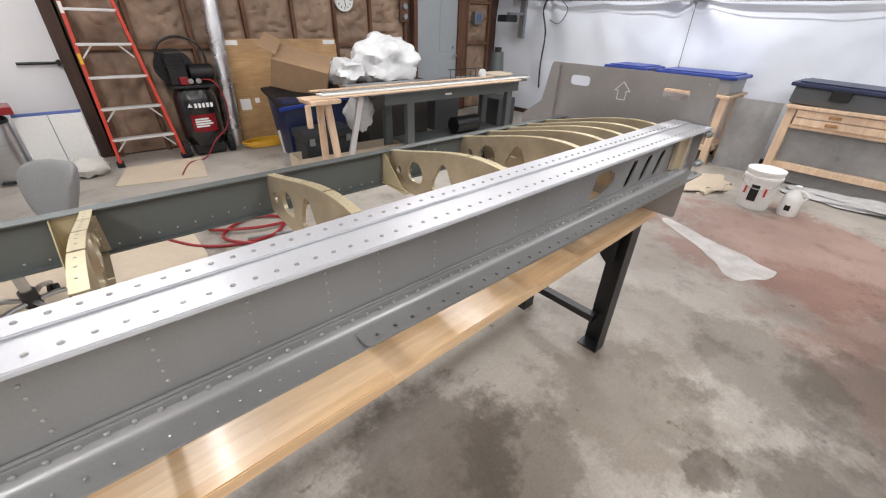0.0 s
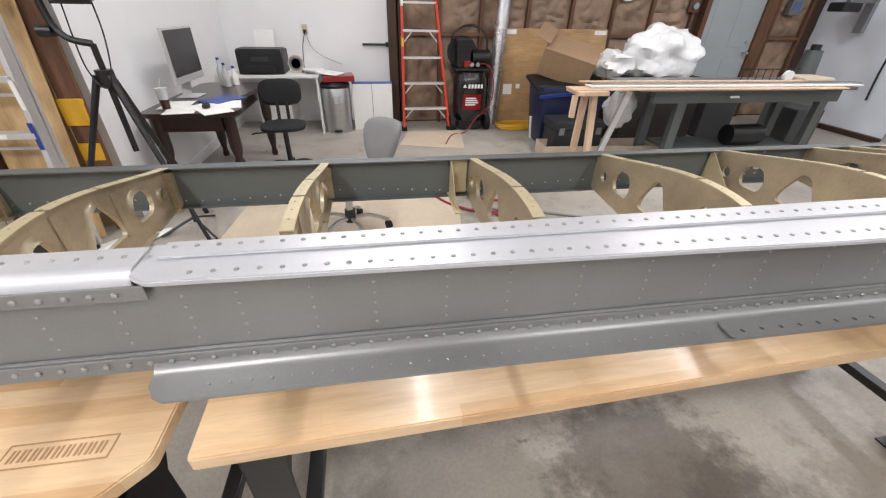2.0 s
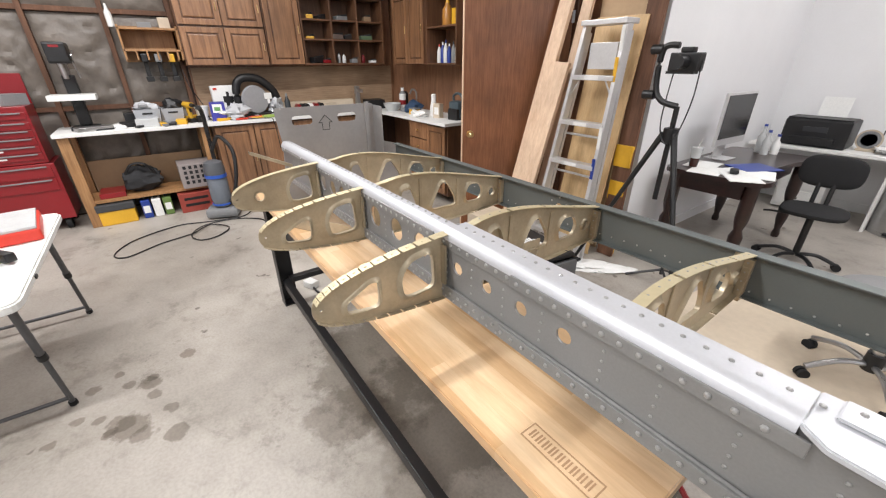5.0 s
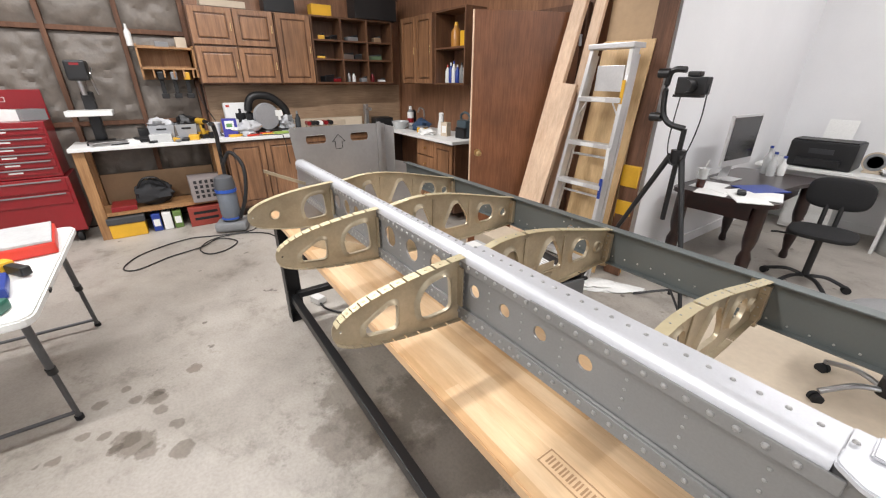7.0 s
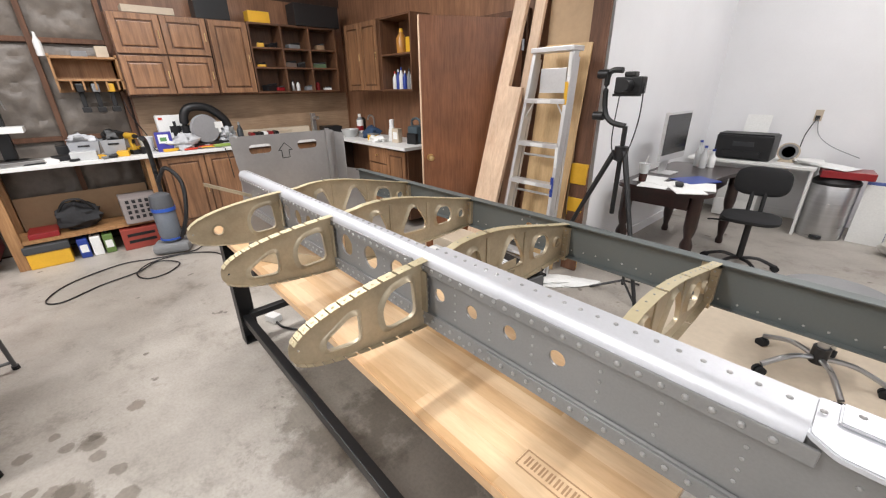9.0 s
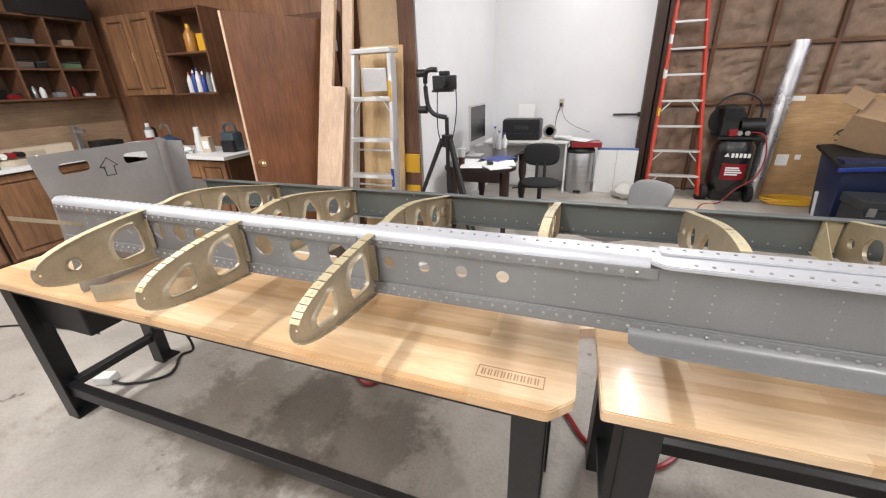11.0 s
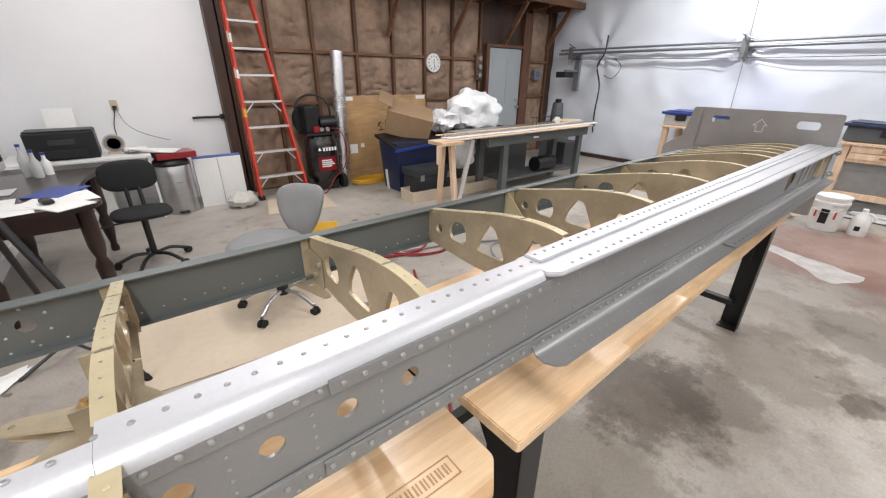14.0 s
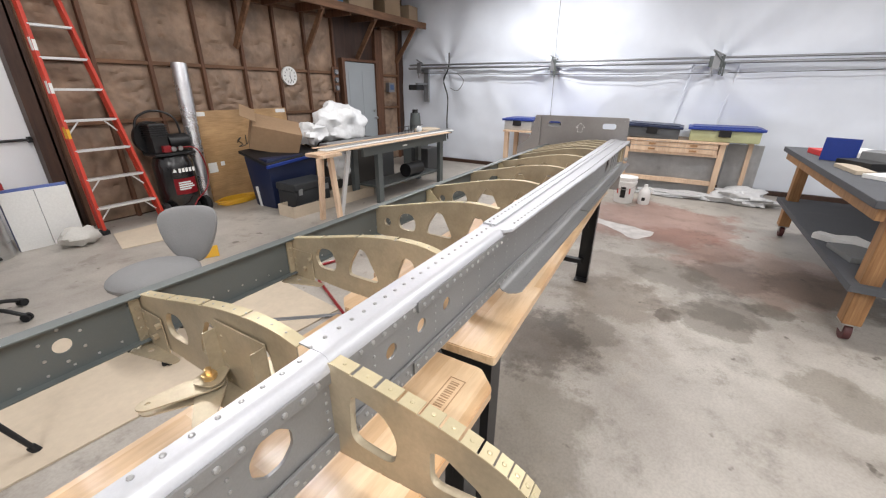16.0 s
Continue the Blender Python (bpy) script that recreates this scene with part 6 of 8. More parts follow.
tube(bm, [(-1.7, 0.42, 0.6), (-1.72, 0.5, 0.3), (-1.74, 0.55, 0.05), (-1.8, 0.5, 0.012), (-1.7, 0.35, 0.012), (-1.85, 0.22, 0.012), (-1.98, 0.2, 0.012)], 0.008, 8)
tagged(part("bench_cord", bm, BLACKP, None, "", True), "black power cord hanging behind the bench leg", "cord")
simple("power_adapter", "small white power adapter on the floor", "adapter", WHITE, (-0.05, 0.05, -0.035, 0.035, 0, 0.05), m=pose(-2.02, 0.2, 0, 0, 0, 20), bevel=0.006)
simple("black_unit", "black electrical unit under the bench top", "box", M_BLACK, (-1.88, -1.52, 0.02, 0.3, 0.55, 0.755), bevel=0.01)
t = thing("storage_bin", "clear plastic tub with a black lid and pale print", "tub", pose(-1.1, 1.6, 0, 0, 0, -8))
bm = bmesh.new()
box(bm, -0.3, 0.3, -0.2, 0.2, 0, 0.28, bevel=0.03)
part("tub_body", bm, paint(0.1, 0.105, 0.11, 0.3), t, "", True)
solid("tub_lid", BLACKP, t, "black lid", (-0.3, 0.26, -0.18, 0.2, 0.28, 0.315), bevel=0.012)
solid("lid_rim", BLACKP, t, "", (-0.32, 0.28, -0.2, 0.22, 0.265, 0.28), bevel=0.005)
bm = bmesh.new()
for k in range(6):
    w = 0.13 * math.sqrt(1 - ((k - 2.5) / 3.2) ** 2)
    box(bm, 0.02 - w, 0.02 + w, -0.055 + k * 0.026, -0.036 + k * 0.026, 0.3152, 0.3165)
part("pale_patch", bm, PAPER, t, "plain pale printed bars")
for k, (wx, wy, ww, wh, c) in enumerate(((-1.2, 1.05, 0.35, 0.5, WHITE), (-1.55, 1.4, 0.4, 0.3, CLEAR), (-1.7, 1.75, 0.3, 0.35, CARDL))):
    simple("floor_box", ("white carton standing on the floor", "clear tub on the floor", "tan cardboard box on the floor")[k], "box", c, (wx - ww / 2, wx + ww / 2, wy - 0.15, wy + 0.15, 0, wh), bevel=0.008)
for k, (wx, wy, a) in enumerate(((0.55, 1.5, 20), (0.85, 1.35, -35), (1.2, 1.1, 10), (2.6, 1.2, 40), (3.0, 1.5, -10), (2.2, 1.7, 15))):
    simple("wood_offcut", "pale wood offcut lying on the floor", "wood offcut", M_PINE, (-0.16, 0.16, -0.06, 0.06, 0, 0.07), m=pose(wx, wy, 0.0, 0, 0, a), group="wood offcuts", bevel=0.003)

# -- open brown door --
ang = math.degrees(math.atan2(1.80 - 2.66, -2.2 + 1.8))
t = thing("door_2", "brown flush wooden door standing open with a brass knob", "door", pose(-1.8, 2.66, 0, 0, 0, ang), kind="structure")
solid("door_leaf", M_DOORB, t, "", (0.0, 0.945, -0.02, 0.02, 0.012, 2.1), bevel=0.002)
solid("worn_edge", M_PINE, t, "chipped pale door edge", (0.9452, 0.951, -0.019, 0.019, 0.012, 2.1))
for s in (-1, 1):
    bm = bmesh.new()
    cyl(bm, (0.88, 0.02 * s, 0.96), (0.88, 0.028 * s, 0.96), 0.032, n=20)
    cyl(bm, (0.88, 0.028 * s, 0.96), (0.88, 0.055 * s, 0.96), 0.011, n=12)
    ball(bm, (0.88, 0.07 * s, 0.96), 0.027, 14, (1, 0.8, 1))
    part("door_knob", bm, M_BRASS, t, "round brass knob", True)
for z in (0.25, 1.05, 1.85):
    solid("hinge", M_STEEL, t, "", (-0.01, 0.012, -0.03, 0.03, z, z + 0.09))
structure(solid("trim", M_STUD, None, "", (-2.7, -2.62, 2.68, 2.72, 0, 2.18), (-1.8, -1.76, 2.68, 2.72, 0, 2.18), (-2.62, -1.8, 2.68, 2.72, 2.1, 2.18)), "brown door casing", "trim")

# -- boards and aluminium ladder in the corner --
def leaning(name, label, mat_, x0, x1, z, y0, y1, th, shift=0.0):
    t = thing(name, label, "board", group="boards leaning in the corner")
    p0, p1 = Vector(((x0 + x1) / 2 + shift, y0, 0.005)), Vector(((x0 + x1) / 2, y1, z))
    beam("board", mat_, t, p0, p1, x1 - x0, th, 0.002)
leaning("pine_board", "long pale pine board leaning on the wall", M_PINE, -1.76, -1.63, 2.6, 2.1, 2.62, 0.038, -0.19)
leaning("pine_board", "long pale pine board leaning on the wall", M_PINE, -1.6, -1.5, 2.62, 2.3, 2.66, 0.03, -0.16)
leaning("pine_board", "shorter knotty pine board in front of others", M_PINE, -1.8, -1.56, 1.55, 2.08, 2.4, 0.035, -0.11)
leaning("cardboard_sheet", "tall brown cardboard sheet leaning behind the ladder", paint(0.5, 0.35, 0.21, 0.7, fine=25), -1.52, -1.14, 2.7, 2.56, 2.69, 0.012)
leaning("plywood_offcut", "pale yellow plywood panel behind the ladder", M_PLYL, -1.5, -1.08, 1.86, 2.38, 2.6, 0.016, -0.02)
leaning("dark_plank", "dark brown plank leaning on the wall end", M_STUD, -1.14, -1.0, 2.75, 2.5, 2.68, 0.03, 0.06)
t = thing("aluminium_ladder", "folded aluminium stepladder leaning on boards", "ladder")
def apt(s, z, back=0.0):
    w = 0.165 + 0.045 * (1.82 - z)
    return (-1.25 - 0.06 * (1.82 - z) * 0.6 + (w if s else -w), 2.37 - 0.12 * (1.82 - z) + back, z)
for s in (0, 1):
    beam("front_rail", M_ALU, t, apt(s, 0.0), apt(s, 1.8), 0.03, 0.07)
    beam("rear_rail", M_ALU, t, apt(s, 0.0, 0.09), apt(s, 1.75, 0.05), 0.022, 0.03)
    a = apt(s, 0)
    solid("foot", RUBBER, t, "", (a[0] - 0.03, a[0] + 0.03, a[1] - 0.05, a[1] + 0.05, 0, 0.04), bevel=0.004)
for z in (0.2, 0.51, 0.82, 1.13, 1.46):
    a, b = apt(0, z), apt(1, z)
    solid("step", M_ALU, t, "", (a[0], b[0], a[1] - 0.05, a[1] + 0.03, z - 0.035, z), bevel=0.003)
    solid("step_label", PAPER, t, "", ((a[0] + b[0]) / 2 - 0.06, (a[0] + b[0]) / 2 + 0.06, a[1] - 0.0512, a[1] - 0.05, z - 0.03, z - 0.006))
    a, b = apt(0, z - 0.12, 0.08), apt(1, z - 0.12, 0.08)
    if z < 1.2:
        rod("rear_bar", M_ALU, t, a, b, 0.01)
a, b = apt(0, 1.8), apt(1, 1.8)
solid("top_cap", M_ALU, t, "", (a[0] - 0.02, b[0] + 0.02, a[1] - 0.06, a[1] + 0.09, 1.79, 1.825), bevel=0.004)
for z, c in ((1.42, YELLOW), (0.72, BLUE), (1.62, PAPER), (0.95, PAPER)):
    a = apt(1, z)
    solid("rail_sticker", c, t, "", (a[0] - 0.013, a[0] + 0.013, a[1] - 0.0365, a[1] - 0.035, z, z + 0.16))
solid("tool_tray", M_ALU, t, "", (-1.38, -1.15, 2.38, 2.4, 1.5, 1.68), bevel=0.003)
for s, q in ((0, 1), (1, -1)):
    a = apt(s, 1.3)
    beam("brace", M_ALU, t, a, (a[0] + q * 0.08, a[1], 1.43), 0.012, 0.006)
t = thing("yellow_stand", "yellow metal step stand behind the ladder", "stand")
solid("stand_plate", YELLOW, t, "", (-1.1, -0.96, 2.52, 2.56, 0.5, 0.66), bevel=0.004)
solid("stand_plate", YELLOW, t, "", (-1.1, -0.96, 2.52, 2.56, 0.78, 0.95), bevel=0.004)
for x in (-1.09, -0.99):
    solid("stand_leg", YELLOW, t, "", (x, x + 0.02, 2.56, 2.58, 0, 0.95))

# ---- west wall workshop kitchen ----
TOP = 0.95
t = thing("counter_top", "long white laminate worktop with a chipped edge", "countertop")
solid("worktop", WHITE, t, "", (X0 + 0.02, -4.47, -1.27, 2.7, 0.915, TOP), bevel=0.004)
solid("worktop", WHITE, t, "", (-4.47, -2.85, 2.08, 2.7, 0.915, TOP), bevel=0.004)
t = thing("work_table", "rough wooden table frame under the worktop", "table")
for y in (-1.25, -0.06):
    solid("leg", POSTW, t, "", (-4.6, -4.51, y, y + 0.09, 0, 0.915), bevel=0.004)
    solid("leg", POSTW, t, "", (X0 + 0.08, X0 + 0.17, y, y + 0.09, 0, 0.915), bevel=0.004)
solid("lower_shelf", POSTW, t, "", (X0 + 0.18, -4.52, -1.2, 0.0, 0.24, 0.27))
solid("back_board", CARD, t, "", (X0 + 0.14, X0 + 0.16, -1.15, -0.08, 0.27, 0.6))


def raised_door(parent, x, y0, y1, z0, z1, axis="x", mat_=None):
    """A framed cabinet door with a raised centre; its front looks along +x, or along -y."""
    mat_ = mat_ or OAK
    bm = bmesh.new()
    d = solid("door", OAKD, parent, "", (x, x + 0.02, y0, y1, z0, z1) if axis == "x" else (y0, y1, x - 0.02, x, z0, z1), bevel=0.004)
    w = 0.055
    strips = ((y0, y0 + w, z0, z1), (y1 - w, y1, z0, z1), (y0 + w, y1 - w, z0, z0 + w), (y0 + w, y1 - w, z1 - w, z1))
    g = w + 0.014
    if axis == "x":
        for a, b, c, e in strips:
            solid("door_rail", mat_, d, "", (x + 0.02, x + 0.031, a, b, c, e), bevel=0.003)
        solid("raised_panel", mat_, d, "", (x + 0.02, x + 0.034, y0 + g, y1 - g, z0 + g, z1 - g), bevel=0.011)
        rod("handle", M_BRASS, d, (x + 0.04, y1 - 0.028, (z0 + z1) / 2 - 0.04), (x + 0.04, y1 - 0.028, (z0 + z1) / 2 + 0.04), 0.006)
    else:
        for a, b, c, e in strips:
            solid("door_rail", mat_, d, "", (a, b, x - 0.031, x - 0.02, c, e), bevel=0.003)
        solid("raised_panel", mat_, d, "", (y0 + g, y1 - g, x - 0.034, x - 0.02, z0 + g, z1 - g), bevel=0.011)
        rod("handle", M_BRASS, d, (y1 - 0.028, x - 0.04, (z0 + z1) / 2 - 0.04), (y1 - 0.028, x - 0.04, (z0 + z1) / 2 + 0.04), 0.006)


TAN = timber("tan_wall_board", (0.36, 0.24, 0.15), (0.48, 0.34, 0.22), 0.5, along=1, streak=4)
bm = bmesh.new()
box(bm, X0 + 0.021, X0 + 0.03, 0.05, 2.68, 0.96, 1.5, bevel=0.002)
tagged(part("backsplash", bm, TAN), "tan board on the wall above the worktop", "wall board", kind="structure")
for y0, y1 in ((0.06, 0.92), (0.94, 2.06)):
    t = thing("base_cabinet", "brown oak base cabinet with raised-panel doors", "cabinet", group="base cabinets")
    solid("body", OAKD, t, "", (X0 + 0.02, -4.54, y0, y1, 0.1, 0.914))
    solid("toe_kick", M_DARKWOOD, t, "", (X0 + 0.02, -4.6, y0, y1, 0.0, 0.1))
    m_ = (y0 + y1) / 2
    raised_door(t, -4.539, y0 + 0.02, m_ - 0.005, 0.13, 0.89)
    raised_door(t, -4.539, m_ + 0.005, y1 - 0.02, 0.13, 0.89)
t = thing("base_cabinet", "brown oak base cabinet with a stack of drawers", "cabinet", group="base cabinets")
solid("body", OAKD, t, "", (-3.7, -2.9, 2.16, 2.69, 0.1, 0.914))
for k in range(4):
    z = 0.13 + k * 0.195
    d = solid("drawer_front", OAK, t, "", (-3.68, -3.3, 2.138, 2.159, z, z + 0.18), bevel=0.004)
    rod("knob", M_BRASS, d, (-3.49, 2.138, z + 0.09), (-3.49, 2.115, z + 0.09), 0.012)
raised_door(t, 2.159, -3.28, -2.92, 0.13, 0.89, "y")

UF = -4.78
t = thing("wall_cabinet", "brown oak wall cabinet with four small doors", "cabinet", group="wall cabinets")
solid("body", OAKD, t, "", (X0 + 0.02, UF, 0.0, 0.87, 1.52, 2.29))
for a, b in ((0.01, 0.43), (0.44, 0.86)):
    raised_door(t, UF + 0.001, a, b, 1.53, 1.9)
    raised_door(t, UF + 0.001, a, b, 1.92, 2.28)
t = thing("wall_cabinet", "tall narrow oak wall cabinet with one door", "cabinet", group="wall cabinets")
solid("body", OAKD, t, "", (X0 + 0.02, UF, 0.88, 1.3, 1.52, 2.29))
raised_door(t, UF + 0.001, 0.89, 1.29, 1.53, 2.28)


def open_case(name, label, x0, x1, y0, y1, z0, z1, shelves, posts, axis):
    # Interior shade is put into the back, uprights and boards with darker oak.
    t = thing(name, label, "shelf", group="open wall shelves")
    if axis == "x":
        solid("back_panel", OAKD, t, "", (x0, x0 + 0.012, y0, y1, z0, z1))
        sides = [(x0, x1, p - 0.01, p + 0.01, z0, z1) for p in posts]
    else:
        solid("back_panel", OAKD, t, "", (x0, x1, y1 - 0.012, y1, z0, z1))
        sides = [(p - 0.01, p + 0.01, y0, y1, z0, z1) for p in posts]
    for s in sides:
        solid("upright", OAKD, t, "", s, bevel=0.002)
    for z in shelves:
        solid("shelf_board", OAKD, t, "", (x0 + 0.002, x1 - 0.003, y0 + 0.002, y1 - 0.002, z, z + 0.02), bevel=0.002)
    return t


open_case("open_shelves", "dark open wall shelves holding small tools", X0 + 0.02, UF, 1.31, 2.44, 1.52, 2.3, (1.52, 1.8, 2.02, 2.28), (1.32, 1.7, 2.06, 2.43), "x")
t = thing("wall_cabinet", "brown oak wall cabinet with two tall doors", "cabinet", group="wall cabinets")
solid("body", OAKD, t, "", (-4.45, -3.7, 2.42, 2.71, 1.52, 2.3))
raised_door(t, 2.419, -4.44, -4.08, 1.53, 2.29, "y")
raised_door(t, 2.419, -4.07, -3.71, 1.53, 2.29, "y")
open_case("open_shelves", "narrow dark shelves with bottles beside the cabinet", -3.69, -3.1, 2.42, 2.71, 1.52, 2.3, (1.52, 1.9, 2.28), (-3.68, -3.11), "y")
simple("box_on_cabinet", "yellow and white carton on top of the cabinets", "box", YELLOW, (-4.95, -4.8, 1.35, 1.6, 2.301, 2.42))
simple("box_on_cabinet", "dark carton on top of the cabinets", "box", BLACKP, (-5.0, -4.8, 0.8, 1.15, 2.295, 2.5))
simple("box_on_cabinet", "flat pale carton on top of the cabinets", "box", CARDL, (-5.0, -4.8, 0.15, 0.6, 2.295, 2.36))
simple("box_on_cabinet", "long black case on top of the cabinets", "box", BLACKP, (-5.0, -4.75, 1.9, 2.5, 2.301, 2.55))


def bottle(label, x, y, z, r, h, c, cap, group=""):
    t = thing("bottle", label, "bottle", pose(x, y, z), group)
    bm = bmesh.new()
    lathe(bm, [(r * 0.95, 0), (r, 0.01), (r, h * 0.62), (r * 0.45, h * 0.8), (r * 0.4, h * 0.86)], 14)
    part("bottle_body", bm, c, t, "", True)
    rod("cap", cap, t, (0, 0, h * 0.86), (0, 0, h), r * 0.42, r * 0.3)
    return t


def carton(label, x, y, z, w, d, h, c, turn=0, name="box"):
    return simple(name, label, "box", c, (-w / 2, w / 2, -d / 2, d / 2, 0, h), m=pose(x, y, z, 0, 0, turn), bevel=0.004)


G = "bottles on the narrow shelf"
for k, (dx, c, cap) in enumerate(((-3.6, WHITE, RED), (-3.53, BLUE, WHITE), (-3.47, WHITE, BLUE), (-3.4, BLUE, WHITE), (-3.32, GREYPL, BLACKP), (-3.25, WHITE, RED))):
    bottle(("white squeeze bottle", "blue squeeze bottle", "white squeeze bottle", "blue squeeze bottle", "grey bottle", "white squeeze bottle")[k] + " on the narrow shelf", dx, 2.55, 1.541, 0.028, 0.2 + 0.02 * (k % 3), c, cap, G)
bottle("amber jug on the narrow shelf", -3.45, 2.56, 1.921, 0.06, 0.26, paint(0.45, 0.2, 0.04, 0.3), YELLOW)
carton("small yellow carton on the narrow shelf", -3.25, 2.56, 1.921, 0.12, 0.1, 0.16, YELLOW)
for k, (y, z, w, h, c) in enumerate(((1.45, 1.821, 0.1, 0.03, YELLOW), (1.8, 1.821, 0.16, 0.06, M_STEEL), (1.95, 1.821, 0.1, 0.05, BLACKP), (2.2, 1.821, 0.2, 0.05, paint(0.1, 0.16, 0.08)), (1.5, 1.541, 0.16, 0.07, BLACKP), (1.62, 1.541, 0.1, 0.04, CRED), (2.02, 1.541, 0.09, 0.05, GREYPL), (1.47, 2.041, 0.08, 0.05, YELLOW), (1.6, 2.041, 0.12, 0.04, BLACKP), (1.88, 2.041, 0.16, 0.05, GREYPL), (2.25, 2.041, 0.1, 0.06, CARD), (2.3, 1.541, 0.1, 0.03, PAPER))):
    tool = thing("shelf_tool", ("small boxed tool", "loose hand tool", "small parts tray")[k % 3] + " on the open shelf", "tool", pose(-4.9, y, z, 0, 0, (k * 37) % 50 - 25))
    solid("tool_body", c, tool, "", (-0.05, 0.05, -w / 2, w / 2, 0, h), bevel=0.008)
    rod("tool_grip", BLACKP, tool, (0.02, -w * 0.3, h), (0.05, w * 0.45, h + 0.012), 0.012)
for y, r, h, c in ((1.8, 0.022, 0.13, M_STEEL), (1.87, 0.025, 0.12, WHITE), (2.15, 0.03, 0.12, CRED)):
    bottle("small bottle standing on the open shelf", -4.88, y, 1.541, r, h, c, BLACKP)
t = thing("pegged_rack", "small open wooden rack with slots and drills hanging", "rack")
solid("rack_board", POSTW, t, "", (X0 + 0.07, X0 + 0.28, -0.52, 0.0, 1.86, 1.88), bevel=0.003)
solid("rack_board", POSTW, t, "", (X0 + 0.07, X0 + 0.28, -0.52, 0.0, 1.66, 1.68), bevel=0.003)
for y in (-0.52, -0.02):
    solid("rack_side", POSTW, t, "", (X0 + 0.07, X0 + 0.28, y, y + 0.02, 1.58, 1.9), bevel=0.003)
for k in range(5):
    solid("divider", POSTW, t, "", (X0 + 0.07, X0 + 0.28, -0.42 + 0.09 * k, -0.405 + 0.09 * k, 1.58, 1.66))
solid("rack_back", POSTW, t, "", (X0 + 0.06, X0 + 0.07, -0.52, 0.0, 1.56, 1.9))
for k, (y, c) in enumerate(((-0.36, BLACKP), (-0.12, YELLOW), (-0.24, GREYPL))):
    t = thing("cordless_drill", ("black", "yellow", "grey")[k] + " cordless drill hanging in the rack", "drill", pose(X0 + 0.2, y, 1.44))
    solid("drill_body", c, t, "", (-0.1, 0.06, -0.03, 0.03, 0.12, 0.2), bevel=0.01)
    solid("drill_grip", BLACKP, t, "", (-0.04, 0.0, -0.02, 0.02, -0.02, 0.12), bevel=0.008)
    solid("battery", BLACKP, t, "", (-0.06, 0.04, -0.035, 0.035, -0.07, -0.02), bevel=0.006)
bottle("white spray bottle on the rack", X0 + 0.18, -0.55, 1.881, 0.03, 0.2, WHITE, WHITE)
carton("pale roll on the rack", X0 + 0.17, -0.1, 1.881, 0.1, 0.1, 0.1, CARDL)
carton("dark tin on the rack", X0 + 0.17, -0.28, 1.881, 0.12, 0.12, 0.05, GREYPL)

# drill press
t = thing("drill_press", "small grey bench drill press with a white cover sheet", "drill press", pose(-4.8, -1.02, TOP))
solid("press_base", M_BLACK, t, "", (-0.12, 0.16, -0.11, 0.11, 0, 0.03), bevel=0.005)
rod("press_column", M_STEEL, t, (-0.06, 0, 0.03), (-0.06, 0, 0.6), 0.025)
solid("press_table", WHITE, t, "white covered table", (-0.06, 0.2, -0.19, 0.17, 0.28, 0.33), bevel=0.005)
solid("press_head", BLACKP, t, "", (-0.12, 0.18, -0.08, 0.08, 0.6, 0.78), bevel=0.02)
solid("press_badge", CRED, t, "", (0.18, 0.182, -0.035, 0.035, 0.735, 0.755))
solid("press_body", M_BLACK, t, "", (-0.1, -0.01, -0.05, 0.05, 0.03, 0.5), bevel=0.015)
rod("chuck", M_STEEL, t, (0.1, 0, 0.47), (0.1, 0, 0.6), 0.02, 0.028)
for a in (20, 140, 260):
    rod("feed_lever", M_STEEL, t, (0.06, 0.08, 0.62), (0.06 + 0.15 * math.cos(radians(a)), 0.1, 0.62 + 0.15 * math.sin(radians(a))), 0.006)
# clutter along the counter
CL = [(-4.72, -0.72, 0.3, 0.16, 0.03, PAPER, "paper_stack"), (-4.65, -0.5, 0.2, 0.2, 0.08, CLEAR, "plastic_box"), 
      (-4.62, 0.62, 0.1, 0.3, 0.03, RED, "red_tool"),
      (-4.75, 1.4, 0.2, 0.3, 0.05, CARDL, "carton_tray"),
      (-4.75, 2.2, 0.25, 0.25, 0.12, BLACKP, "black_case"), 
      (-3.05, 2.4, 0.15, 0.15, 0.12, BLACKP, "black_case"),
      (-4.6, -0.95, 0.12, 0.3, 0.04, M_STEEL, "steel_part"), (-4.62, -0.2, 0.14, 0.1, 0.05, YELLOW, "yellow_tool"), (-4.58, 1.05, 0.1, 0.22, 0.03, paint(0.1, 0.3, 0.12), "green_tool"),]
CL += [(-4.68, -0.62, 0.18, 0.22, 0.05, BLACKP, "black_sander"), (-4.6, -0.4, 0.12, 0.2, 0.03, GREYPL, "grey_tool"), (-4.9, -0.6, 0.14, 0.2, 0.12, BLACKP, "black_charger"), (-4.6, 0.22, 0.05, 0.16, 0.03, YELLOW, "yellow_knife"),
       (-4.66, 0.48, 0.08, 0.26, 0.04, M_STEEL, "steel_part"),  (-4.62, 1.52, 0.1, 0.18, 0.05, BLACKP, "black_tool"),
       (-4.9, 1.6, 0.05, 0.3, 0.1, CARDL, "carton_tray"), (-4.35, 2.5, 0.07, 0.07, 0.22, BLACKP, "black_bottle"), (-4.05, 2.35, 0.18, 0.12, 0.05, GREYPL, "grey_tool")]
